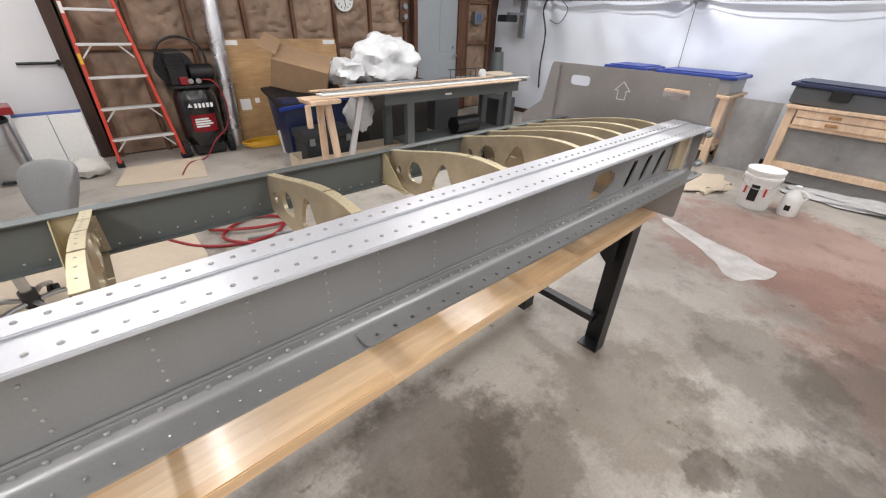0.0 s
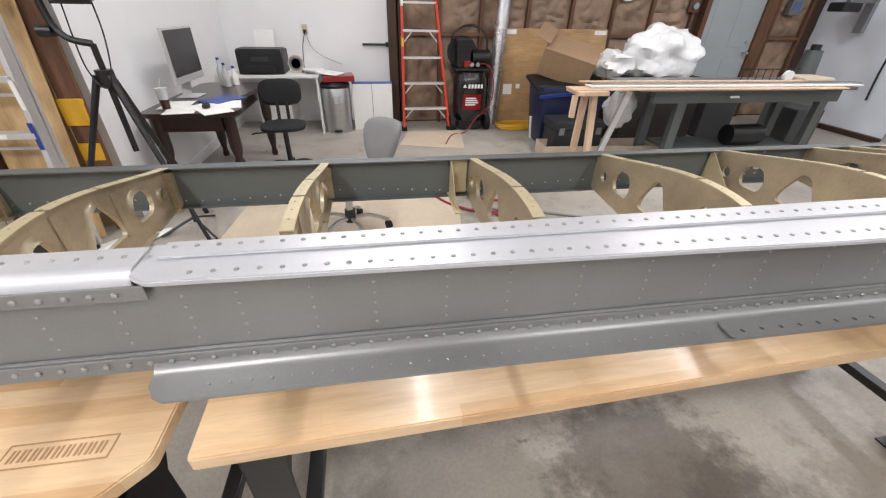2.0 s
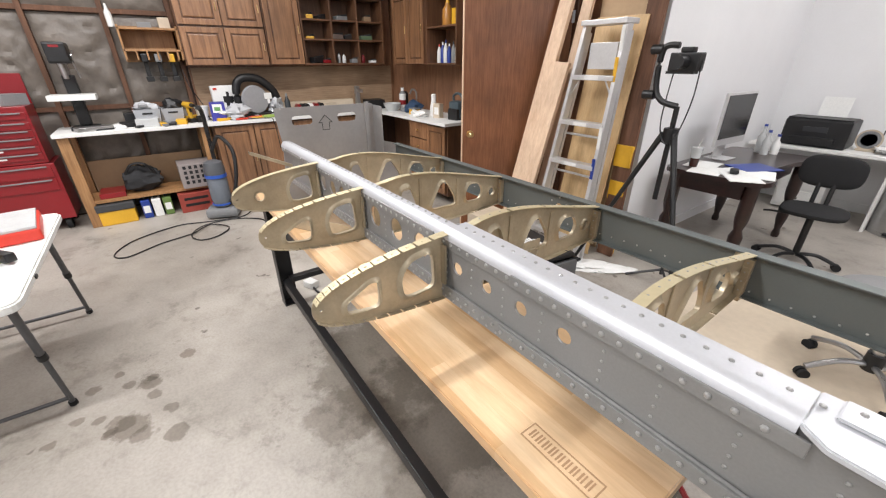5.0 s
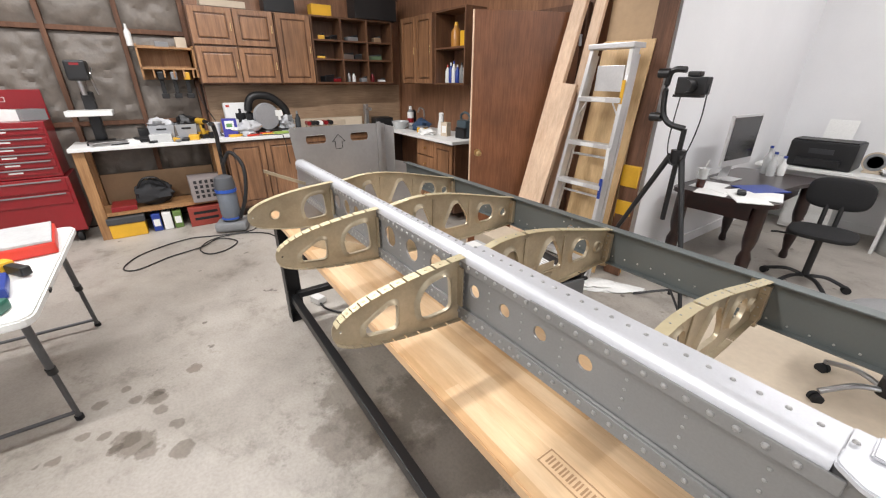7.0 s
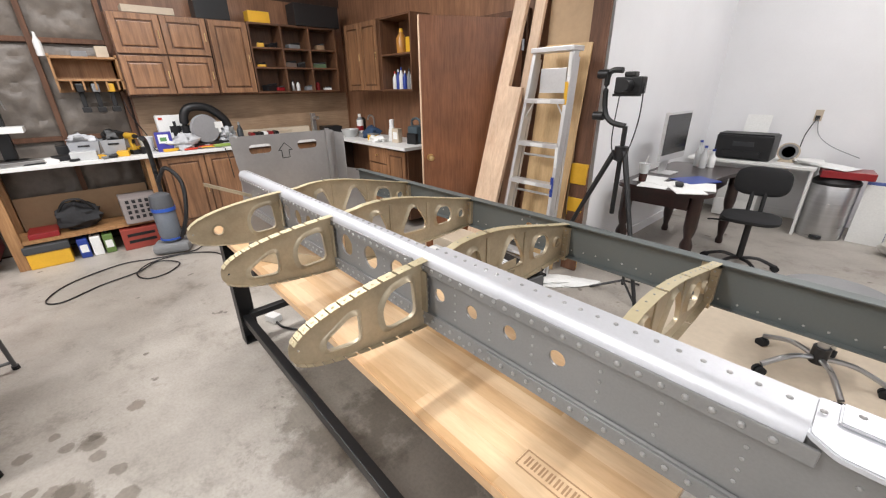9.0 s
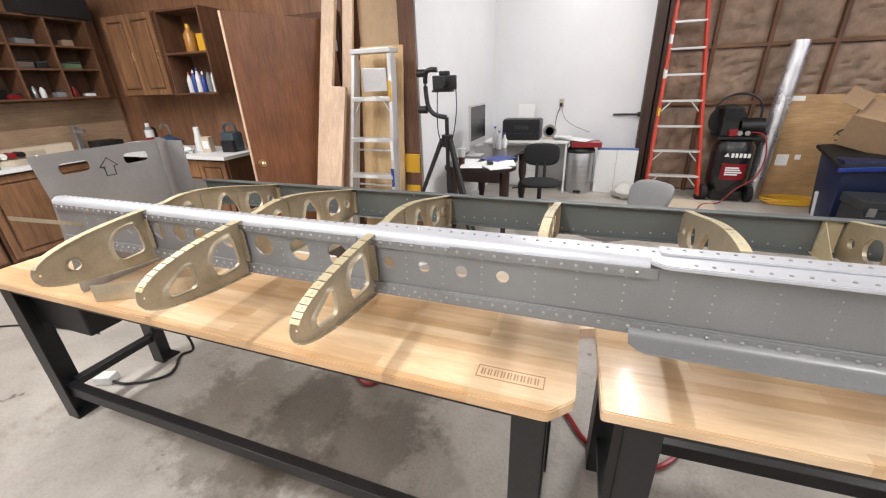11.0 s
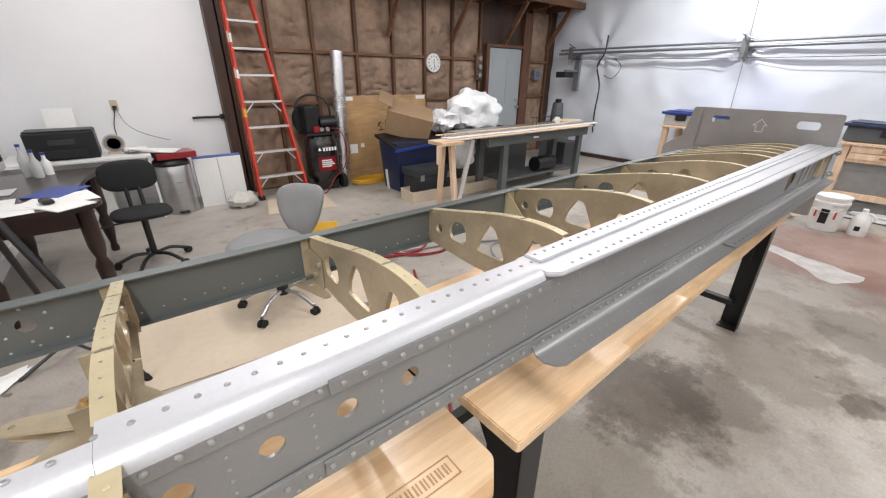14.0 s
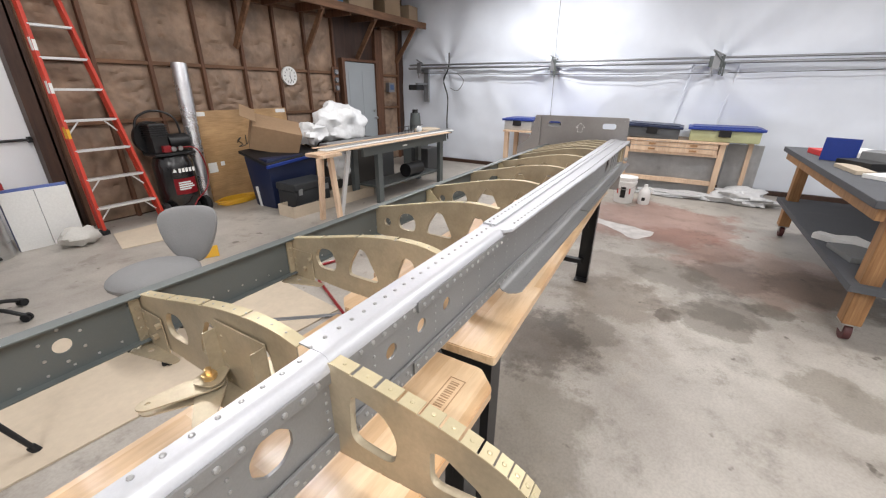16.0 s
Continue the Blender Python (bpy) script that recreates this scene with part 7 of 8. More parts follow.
for k, (x, y, w, d, h, c, nm) in enumerate(CL):
    nmw = nm.replace("_", " ")
    if "can" in nm or "bottle" in nm or "cup" in nm or "bucket" in nm or "tin" in nm:
        t = thing(nm, nmw + " standing among tools on the worktop", nm.split("_")[-1], pose(x, y, TOP))
        bm = bmesh.new()
        lathe(bm, [(w * 0.46, 0), (w * 0.5, h * 0.05), (w * 0.52, h * 0.9), (w * 0.45, h)], 18)
        part("shell", bm, c, t, "", True)
        bm = bmesh.new()
        lathe(bm, [(w * 0.3, h), (w * 0.28, h * 1.06)], 14)
        part("lid", bm, BLACKP, t, "", True)
    elif nm == "rag_pile":
        t = thing(nm, "crumpled white rags on the worktop", "rag")
        lump("rag", PAPER, t, (x, y, TOP + 0.03), (0.16, 0.11, 0.05), 4, 0.5, 20, TOP + 0.001)
    else:
        simple(nm, nmw + " lying among tools on the worktop", nm.split("_")[-1], c, (-w / 2, w / 2, -d / 2, d / 2, 0, h), m=pose(x, y, TOP, 0, 0, (k * 53) % 40 - 20), bevel=0.006)
MIST = surface("thin_clear_film", (0.5, 0.51, 0.53), 0.16, fine=22, bump=0.9, vary=0.2)
# big chop saw wrapped in thin plastic
t = thing("chop_saw", "black and grey chop saw half wrapped in clear plastic", "saw", pose(-4.78, 0.6, TOP, 0, 0, 12))
solid("saw_base", BLACKP, t, "", (-0.2, 0.16, -0.22, 0.24, 0.0, 0.05), bevel=0.012)
bm = bmesh.new()
tube(bm, [(-0.02, -0.15, 0.05), (-0.02, -0.17, 0.3), (0.0, -0.1, 0.43), (0.02, 0.1, 0.42), (0.04, 0.24, 0.3), (0.04, 0.28, 0.2)], 0.045, 12)
part("saw_arm", bm, BLACKP, t, "thick black curved arm", True)
bm = bmesh.new()
cyl(bm, (0.05, 0.0, 0.2), (0.09, 0.0, 0.2), 0.16, 0.15, n=28)
part("blade_guard", bm, paint(0.3, 0.3, 0.31, 0.35), t, "", True)
rod("saw_motor", BLACKP, t, (-0.14, 0.05, 0.25), (0.04, 0.05, 0.25), 0.07, n=18)
solid("warning_mark", PAPER, t, "", (0.095, 0.099, 0.1, 0.19, 0.2, 0.27), (0.095, 0.099, 0.13, 0.16, 0.15, 0.2))
lump("plastic_film", MIST, t, (0.05, 0.24, 0.1), (0.1, 0.1, 0.11), 13, 0.6, 26, 0.051)
t = thing("plastic_bag", "crumpled clear plastic bag on the worktop", "bag")
lump("bag_film", MIST, t, (-4.62, 0.36, TOP + 0.07), (0.09, 0.13, 0.085), 21, 0.6, 26, TOP + 0.001)


def open_bin(label, x, y, w, d, h, c):
    """A tapered open parts bin with a slot handle."""
    t = thing("parts_bin", label, "bin", pose(x, y, TOP, 0, 0, -4), "grey parts bins on the worktop")
    bm = bmesh.new()
    low = [bm.verts.new((sx * d * 0.42, sy * w * 0.42, 0)) for sx, sy in ((-1, -1), (1, -1), (1, 1), (-1, 1))]
    top = [bm.verts.new((sx * d * 0.5, sy * w * 0.5, h)) for sx, sy in ((-1, -1), (1, -1), (1, 1), (-1, 1))]
    inner = [bm.verts.new((sx * (d * 0.5 - 0.008), sy * (w * 0.5 - 0.008), h)) for sx, sy in ((-1, -1), (1, -1), (1, 1), (-1, 1))]
    deep = [bm.verts.new((sx * d * 0.4, sy * w * 0.4, 0.01)) for sx, sy in ((-1, -1), (1, -1), (1, 1), (-1, 1))]
    for a, b in ((low, top), (top, inner), (inner, deep)):
        for k in range(4):
            bm.faces.new((a[k], a[(k + 1) % 4], b[(k + 1) % 4], b[k]))
    bm.faces.new(low[::-1])
    bm.faces.new(deep)
    part("bin_shell", bm, c, t)
    solid("slot_handle", BLACKP, t, "", (d * 0.475, d * 0.485 + 0.004, -0.045, 0.045, h * 0.7, h * 0.8), bevel=0.002)
    return t


BINGREY = paint(0.36, 0.37, 0.39, 0.5)
open_bin("grey plastic parts bin heaped with bagged parts", -4.76, -0.48, 0.24, 0.2, 0.16, BINGREY)
open_bin("grey plastic parts bin holding a black pouch", -4.76, -0.25, 0.2, 0.2, 0.16, BINGREY)
t = thing("parts_bags", "clear bags of small parts heaped in the bin", "bag")
lump("bag_film", MIST, t, (-4.76, -0.48, TOP + 0.17), (0.08, 0.1, 0.06), 31, 0.6, 22)
t = thing("black_pouch", "soft black pouch lying in the bin", "pouch")
lump("pouch_body", BLACKP, t, (-4.76, -0.25, TOP + 0.18), (0.07, 0.09, 0.07), 33, 0.5, 22)


def power_drill(label, m, c):
    """A pistol-grip drill standing on its battery."""
    t = thing("cordless_drill", label, "drill", m)
    solid("battery", BLACKP, t, "", (-0.04, 0.045, -0.035, 0.035, 0, 0.045), bevel=0.006)
    beam("drill_grip", c, t, (0, 0, 0.04), (-0.02, 0, 0.16), 0.04, 0.038, 0.01)
    body = rod("drill_body", c, t, (-0.075, 0, 0.185), (0.075, 0, 0.185), 0.033, 0.03, 18)
    rod("chuck", BLACKP, t, (0.075, 0, 0.185), (0.13, 0, 0.185), 0.024, 0.014, 14)
    solid("trigger", BLACKP, t, "", (0.018, 0.03, -0.01, 0.01, 0.11, 0.15), bevel=0.003)
    return t


DRILLY = paint(0.62, 0.36, 0.03, 0.4)
power_drill("yellow and black cordless drill standing on the worktop", pose(-4.66, -0.1, TOP, 0, 0, 20), DRILLY)
power_drill("yellow and black cordless drill lying by the bins", pose(-4.6, 0.0, TOP + 0.036, 90, 0, -60), DRILLY)
t = thing("white_bucket", "small white plastic bucket on the worktop", "bucket", pose(-4.78, 0.03, TOP))
bm = bmesh.new()
lathe(bm, [(0.055, 0), (0.058, 0.01), (0.068, 0.14), (0.073, 0.142), (0.073, 0.155), (0.06, 0.156)], 24)
part("bucket_body", bm, PAPER, t, "", True)
t = thing("wipes_box", "blue and purple printed carton of wipes", "box", pose(-4.66, 0.18, TOP, 0, 0, -8))
solid("box_body", paint(0.05, 0.05, 0.32, 0.4), t, "", (-0.06, 0.06, -0.075, 0.075, 0, 0.2), bevel=0.003)
solid("print_patch", PAPER, t, "", (0.0605, 0.0615, -0.05, 0.045, 0.09, 0.18))
solid("print_patch", paint(0.12, 0.3, 0.1), t, "", (0.062, 0.063, -0.035, 0.025, 0.11, 0.15))
t = thing("tool_carton", "white product carton with a dark tool printed on it", "box", pose(-4.88, 0.33, TOP, 0, -4, 6))
solid("box_body", PAPER, t, "", (-0.03, 0.03, -0.15, 0.15, 0.0, 0.36), bevel=0.002)
solid("printed_tool", BLACKP, t, "", (0.0305, 0.0315, -0.04, 0.07, 0.17, 0.24), (0.0305, 0.0315, 0.0, 0.03, 0.24, 0.29), (0.0305, 0.0315, -0.02, 0.05, 0.1, 0.17))
solid("red_mark", RED, t, "", (0.0305, 0.0315, -0.13, -0.09, 0.31, 0.335))
bottle("dark glass bottle with a grey cap on the worktop", -4.75, 0.99, TOP, 0.035, 0.25, paint(0.05, 0.055, 0.06, 0.15), GREYPL)
for k, (y, c) in enumerate(((1.12, CRED), (1.18, BLACKP), (1.23, BLACKP), (1.28, PAPER), (1.35, CRED), (1.42, BLACKP))):
    t = thing("roller_brush", ("red", "black", "black", "white", "red", "black")[k] + " roller brush end on the rail", "brush", pose(-4.82, y, TOP), "brushes in the rail")
    rod("brush_head", c, t, (0.0, 0, 0.09), (0.11, 0, 0.09), 0.028, n=14)
    solid("brush_stand", CARDL, t, "", (0.02, 0.06, -0.02, 0.02, 0.0, 0.065))
simple("brush_rail", "pale wooden rail along the worktop", "rail", CARDL, (-5.0, -4.9, 0.92, 1.95, TOP, TOP + 0.13), bevel=0.004)
for k, (x, y, w, d, h, c, a) in enumerate(((-4.66, -0.86, 0.2, 0.3, 0.015, BLACKP, 12), (-4.62, -0.72, 0.14, 0.2, 0.01, PAPER, -20), (-4.7, -0.62, 0.12, 0.16, 0.04, CARDL, 35), (-4.58, -0.56, 0.05, 0.18, 0.022, BLACKP, 60), (-4.56, -0.38, 0.06, 0.2, 0.03, YELLOW, -75), (-4.6, -0.28, 0.07, 0.22, 0.025, BLACKP, 80), (-4.55, 0.42, 0.04, 0.2, 0.02, RED, 10), (-4.56, 0.58, 0.05, 0.16, 0.02, YELLOW, -8), (-4.58, 0.76, 0.06, 0.28, 0.03, paint(0.3, 0.42, 0.1, 0.5), 14), (-4.66, 0.86, 0.1, 0.2, 0.03, MIST, 30))):
    t = thing("hand_tool", ("flat black pad", "folded white paper", "tan parts box", "black grip tool", "yellow knife", "black file", "red marker tool", "yellow marker tool", "lime green cutter", "clear wrapped part")[k] + " lying on the worktop", "tool", pose(x, y, TOP + 0.0006 * k, 0, 0, a))
    solid("tool_body", c, t, "", (-w / 2, w / 2, -d / 2, d * 0.2, 0, h), bevel=min(0.006, h * 0.3))
    solid("tool_end", c if k % 2 else GREYPL, t, "", (-w * 0.35, w * 0.35, d * 0.2, d / 2, 0.001, h * 0.7), bevel=min(0.004, h * 0.2))
bm = bmesh.new()
tube(bm, [(-4.86, -0.05, 1.48), (-4.8, -0.02, 1.3), (-4.84, 0.06, 1.12), (-4.7, 0.1, TOP + 0.006), (-4.58, 0.3, TOP + 0.006), (-4.5, 0.66, TOP + 0.006), (-4.455, 0.72, 0.9), (-4.45, 0.74, 0.6)], 0.005, 6)
tagged(part("charger_cord", bm, BLACKP, None, "", True), "thin black cord running over the worktop edge", "cord")
# corner of the worktop
t = thing("spray_can", "white and red spray can standing on the worktop", "can", pose(-4.3, 2.42, TOP))
rod("can_body", PAPER, t, (0, 0, 0), (0, 0, 0.21), 0.045, n=20)
rod("can_band", CRED, t, (0, 0, 0.07), (0, 0, 0.13), 0.0456, n=20)
rod("can_shoulder", GREYPL, t, (0, 0, 0.21), (0, 0, 0.245), 0.042, 0.022, 20)
rod("can_cap", PAPER, t, (0, 0, 0.245), (0, 0, 0.285), 0.02, n=14)
t = thing("bar_tap", "slim chrome tap with a hooked spout", "tap", pose(-4.07, 2.5, TOP))
bm = bmesh.new()
tube(bm, [(0, 0, 0), (0, 0, 0.2), (0.0, -0.02, 0.26), (0.0, -0.07, 0.27), (0.0, -0.1, 0.22)], 0.012)
part("spout", bm, M_STEEL, t, "", True)
rod("tap_foot", M_STEEL, t, (0, 0, 0), (0, 0, 0.03), 0.03)
t = thing("plastic_bowl", "milky plastic bowl on the worktop", "bowl", pose(-4.28, 2.24, TOP))
bm = bmesh.new()
lathe(bm, [(0.07, 0), (0.1, 0.05), (0.12, 0.1), (0.115, 0.1), (0.07, 0.01)], 24)
part("bowl_shell", bm, CLEAR, t, "", True)
t = thing("blue_cloth", "crumpled dark blue cloth on the worktop", "cloth")
lump("cloth_body", paint(0.03, 0.06, 0.12, 0.85), t, (-3.96, 2.38, TOP + 0.05), (0.12, 0.1, 0.09), 17, 0.5, 24, TOP + 0.001)
t = thing("sandpaper_box", "small yellow tub with a dark lid on the worktop", "tub", pose(-3.74, 2.26, TOP, 0, 0, 8))
solid("tub_body", YELLOW, t, "", (-0.06, 0.06, -0.045, 0.045, 0, 0.065), bevel=0.008)
solid("tub_lid", GREYPL, t, "", (-0.063, 0.063, -0.048, 0.048, 0.065, 0.078), bevel=0.004)
t = thing("glue_bottle", "white conical glue bottle on the worktop", "bottle", pose(-3.52, 2.4, TOP))
bm = bmesh.new()
lathe(bm, [(0.045, 0), (0.048, 0.02), (0.044, 0.1), (0.03, 0.17), (0.03, 0.24), (0.02, 0.25)], 20)
part("bottle_body", bm, PAPER, t, "", True)
t = thing("rag_pile", "crumpled white rags on the worktop", "rag")
lump("rag", PAPER, t, (-3.55, 2.2, TOP + 0.025), (0.13, 0.08, 0.05), 4, 0.6, 26, TOP + 0.001)
t = thing("pale_carton", "small pale carton standing on the worktop", "box", pose(-3.31, 2.32, TOP, 0, 0, 12))
solid("box_body", CARDL, t, "", (-0.05, 0.05, -0.035, 0.035, 0, 0.16), bevel=0.003)
solid("box_print", PAPER, t, "", (-0.03, 0.035, -0.0362, -0.035, 0.04, 0.12))
t = thing("fuel_jug", "dark grey jug with a loop handle on the worktop", "jug", pose(-3.06, 2.42, TOP))
solid("jug_body", paint(0.06, 0.085, 0.1, 0.45), t, "", (-0.09, 0.09, -0.07, 0.07, 0, 0.2), bevel=0.03, smooth=True)
bm = bmesh.new()
tube(bm, [(-0.07, 0, 0.18), (-0.08, 0, 0.25), (0.0, 0, 0.28), (0.07, 0, 0.25), (0.07, 0, 0.18)], 0.014)
part("jug_handle", bm, paint(0.06, 0.085, 0.1, 0.45), t, "", True)
t = thing("faucet", "tall grey water tap at the worktop corner", "tap", pose(-4.85, 2.0, TOP))
solid("tap_post", M_STEEL, t, "", (-0.03, 0.03, -0.03, 0.03, 0, 0.3), bevel=0.008)
solid("tap_spout", M_STEEL, t, "", (0.03, 0.16, -0.02, 0.02, 0.22, 0.26), bevel=0.008)

# things under the table
SH = 0.271
t = thing("tool_bag", "black soft tool bag on the lower shelf", "bag")
lump("bag_body", surface("bag_canvas", (0.022, 0.022, 0.024), 0.85, fine=40, bump=0.4), t, (-4.72, -0.72, SH + 0.12), (0.14, 0.18, 0.13), 6, 0.4, 28, SH)
bm = bmesh.new()
tube(bm, [(-4.66, -0.86, SH + 0.18), (-4.62, -0.78, SH + 0.3), (-4.62, -0.66, SH + 0.3), (-4.66, -0.58, SH + 0.18)], 0.012, 8)
part("bag_handle", bm, BLACKP, t, "", True)
carton("red magazine stack on the lower shelf", -4.7, -1.0, SH, 0.3, 0.22, 0.05, CRED, 0, "magazine_stack")
t = thing("milk_crate", "grey perforated plastic crate on the lower shelf", "crate", pose(-4.62, -0.2, SH))
bm = bmesh.new()
box(bm, -0.16, 0.16, -0.17, 0.17, 0, 0.27, bevel=0.01)
part("crate_body", bm, paint(0.3, 0.26, 0.25, 0.5), t)
for r in range(4):
    for k in range(5):
        solid("vent", BLACKP, t, "", (0.1605, 0.162, -0.13 + k * 0.055, -0.1 + k * 0.055, 0.05 + r * 0.055, 0.085 + r * 0.055))
t = thing("yellow_bin", "yellow tote with a dark grey lid on the floor", "tote", pose(-4.62, -1.0, 0))
solid("tote_body", YELLOW, t, "", (-0.12, 0.13, -0.17, 0.14, 0, 0.15), bevel=0.01)
solid("tote_lid", paint(0.05, 0.052, 0.056, 0.5), t, "", (-0.13, 0.14, -0.18, 0.15, 0.15, 0.225), bevel=0.012)
for k, (y, c) in enumerate(((-0.76, BLUE), (-0.66, PAPER), (-0.56, paint(0.12, 0.2, 0.05)))):
    t = thing("oil_jug", ("blue", "white", "green")[k] + " plastic jug on the floor under the shelf", "jug", pose(-4.6, y, 0), "jugs under the shelf")
    solid("jug_body", c, t, "", (-0.06, 0.08, -0.042, 0.042, 0, 0.2), bevel=0.012)
    rod("jug_cap", BLACKP, t, (0, 0, 0.2), (0, 0, 0.232), 0.02)
    solid("jug_label", PAPER, t, "", (0.0805, 0.082, -0.03, 0.03, 0.06, 0.14))
t = thing("red_crate", "brick-red plastic crate on the floor", "crate", pose(-4.6, -0.28, 0))
solid("crate_body", paint(0.3, 0.05, 0.035, 0.5), t, "", (-0.15, 0.14, -0.17, 0.17, 0, 0.22), bevel=0.008)
for r in range(2):
    solid("slot", BLACKP, t, "", (0.1405, 0.142, -0.12, 0.12, 0.07 + r * 0.07, 0.1 + r * 0.07))

# upright vacuum
t = thing("vacuum_cleaner", "upright vacuum with a blue and clear canister", "vacuum", pose(-4.12, -0.06, 0, 0, 0, -20))
solid("cleaner_head", GREYPL, t, "", (-0.12, 0.14, -0.16, 0.16, 0.015, 0.11), bevel=0.03)
bm = bmesh.new()
lathe(bm, [(0.08, 0.12), (0.1, 0.2), (0.1, 0.42), (0.085, 0.46)], 20)
part("dust_canister", bm, paint(0.16, 0.18, 0.21, 0.18), t, "clear grey canister", True)
bm = bmesh.new()
lathe(bm, [(0.1, 0.46), (0.105, 0.52), (0.09, 0.6), (0.05, 0.62)], 20)
part("motor_cap", bm, paint(0.1, 0.105, 0.115, 0.35), t, "dark grey motor cap", True)
rod("trim_ring", paint(0.03, 0.1, 0.45, 0.3), t, (0, 0, 0.44), (0, 0, 0.475), 0.107, n=24)
rod("trim_ring", paint(0.03, 0.1, 0.45, 0.3), t, (0, 0, 0.14), (0, 0, 0.155), 0.1, n=24)
bm = bmesh.new()
tube(bm, [(-0.06, 0, 0.1), (-0.1, 0, 0.6), (-0.1, 0, 1.0), (-0.06, 0, 1.13), (0.02, 0, 1.15)], 0.022)
part("handle", bm, BLACKP, t, "", True)
bm = bmesh.new()
tube(bm, [(0.05, 0.1, 0.15), (0.06, 0.2, 0.4), (0.0, 0.22, 0.7), (-0.06, 0.1, 0.85), (-0.08, 0.0, 0.7)], 0.02)
part("suction_hose", bm, BLACKP, t, "", True)
bm = bmesh.new()
tube(bm, [(-4.1, 0.25, 0.05), (-3.94, 0.09, 0.01), (-3.98, -0.26, 0.01), (-4.04, -0.53, 0.01), (-3.85, -0.9, 0.01), (-3.57, -1.05, 0.01), (-3.45, -0.95, 0.01), (-3.61, -0.7, 0.01), (-3.7, -0.43, 0.014), (-3.85, -0.25, 0.016), (-3.68, -0.1, 0.012), (-3.5, -0.22, 0.01), (-3.48, -0.38, 0.01), (-3.66, -0.44, 0.016), (-3.86, -0.3, 0.018), (-3.9, -0.02, 0.012), (-3.75, 0.2, 0.012), (-3.55, 0.28, 0.01), (-3.2, 0.42, 0.01), (-2.6, 0.5, 0.01)], 0.006, 6, 8)
tagged(part("power_cable", bm, BLACKP, None, "", True), "black power cord trailing over the concrete", "cord")

# red tool chest
t = thing("tool_chest", "tall red steel tool chest with many drawers", "tool chest", pose(-4.62, -1.85, 0))
solid("lower_body", CRED, t, "", (-0.45, 0, -0.5, 0.5, 0.12, 0.68), bevel=0.006)
solid("upper_body", CRED, t, "", (-0.42, -0.02, -0.47, 0.47, 0.685, 1.2), bevel=0.006)
bm = bmesh.new()
box(bm, -0.42, -0.4, -0.47, 0.47, 1.2, 1.47, bevel=0.004)
part("open_lid", bm, CRED, t, "raised red lid")
bm = bmesh.new()
for a in ((-0.2, 0.2, 1.36, 1.364), (-0.2, 0.2, 1.4, 1.404), (-0.2, -0.196, 1.364, 1.4), (0.196, 0.2, 1.364, 1.4)):
    box(bm, -0.3995, -0.398, a[0], a[1], a[2], a[3])
for k in range(7):
    box(bm, -0.3995, -0.398, -0.17 + k * 0.05, -0.14 + k * 0.05, 1.37, 1.394)
part("maker_plate", bm, WHITE, t, "white framed mark of plain bars")
for k, z in enumerate((0.72, 0.79, 0.86, 0.93, 1.0, 1.09)):
    d = solid("drawer", CRED, t, "", (-0.019, -0.008, -0.45, 0.45, z, z + 0.06), bevel=0.003)
    solid("drawer_pull", GREYPL, d, "", (-0.008, 0.006, -0.42, 0.42, z + 0.046, z + 0.057), bevel=0.002)
    solid("drawer_label", PAPER, d, "", (-0.0078, -0.0065, 0.1, 0.2, z + 0.02, z + 0.034))
for k, z in enumerate((0.42, 0.55)):
    d = solid("drawer", CRED, t, "", (0.001, 0.012, -0.47, 0.47, z, z + 0.11), bevel=0.003)
    solid("drawer_pull", GREYPL, d, "", (0.012, 0.026, -0.44, 0.44, z + 0.095, z + 0.107), bevel=0.002)
for y in (-0.42, 0.42):
    for x in (-0.06, -0.4):
        rod("caster", RUBBER, t, (x, y - 0.02, 0.06), (x, y + 0.02, 0.06), 0.06, n=16)
for k, (y, c) in enumerate(((0.2, PAPER), (-0.1, CLEAR), (0.35, GREYPL))):
    carton("small parts pack in the open chest top", -4.85, -1.85 + y, 1.2, 0.18, 0.2, 0.1, c, 20 * k, "parts_pack")

# white folding table with tool trays
t = thing("folding_table", "white plastic folding table with grey steel legs", "table", pose(-1.9, -1.42, 0))
bm = bmesh.new()
sheet(bm, rounded(rect(-0.62, 0.62, -0.36, 0.36), 0.07, 5), [], 0.04, Matrix.Translation((0, 0, 0.7)))
bmesh.ops.bevel(bm, geom=[e for e in bm.edges if e.calc_face_angle(0) > 1.2], offset=0.008, segments=2, affect="EDGES")
part("table_top", bm, WHITE, t)
TG = paint(0.1, 0.1, 0.105, 0.4, 0.3)
for x0, x1 in ((-0.5, -0.68), (0.4, 0.3)):
    for y in (0.26, -0.26):
        rod("leg_upper", TG, t, (x0, y, 0.7), ((x0 + x1) / 2, y, 0.34), 0.016)
        rod("leg_lower", TG, t, ((x0 + x1) / 2, y, 0.34), (x1, y, 0.0), 0.012)
        rod("leg_collar", M_BLACK, t, ((x0 + x1) / 2 + 0.004, y, 0.36), ((x0 + x1) / 2 - 0.004, y, 0.325), 0.02)
        rod("leg_foot", RUBBER, t, (x1 + 0.004, y, 0.025), (x1, y, 0.0), 0.018)
    rod("leg_crossbar", TG, t, (x1 + 0.02, -0.26, 0.06), (x1 + 0.02, 0.26, 0.06), 0.01)
solid("latch", BLACKP, t, "", (0.3, 0.33, 0.3605, 0.366, 0.71, 0.725))
TT = 0.741
t = thing("red_tray", "bright red plastic organiser with clear lids", "tray", pose(-2.2, -1.24, TT, 0, 0, 8))
solid("tray_body", paint(0.7, 0.05, 0.03, 0.4), t, "", (-0.2, 0.2, -0.14, 0.14, 0, 0.06), bevel=0.01)
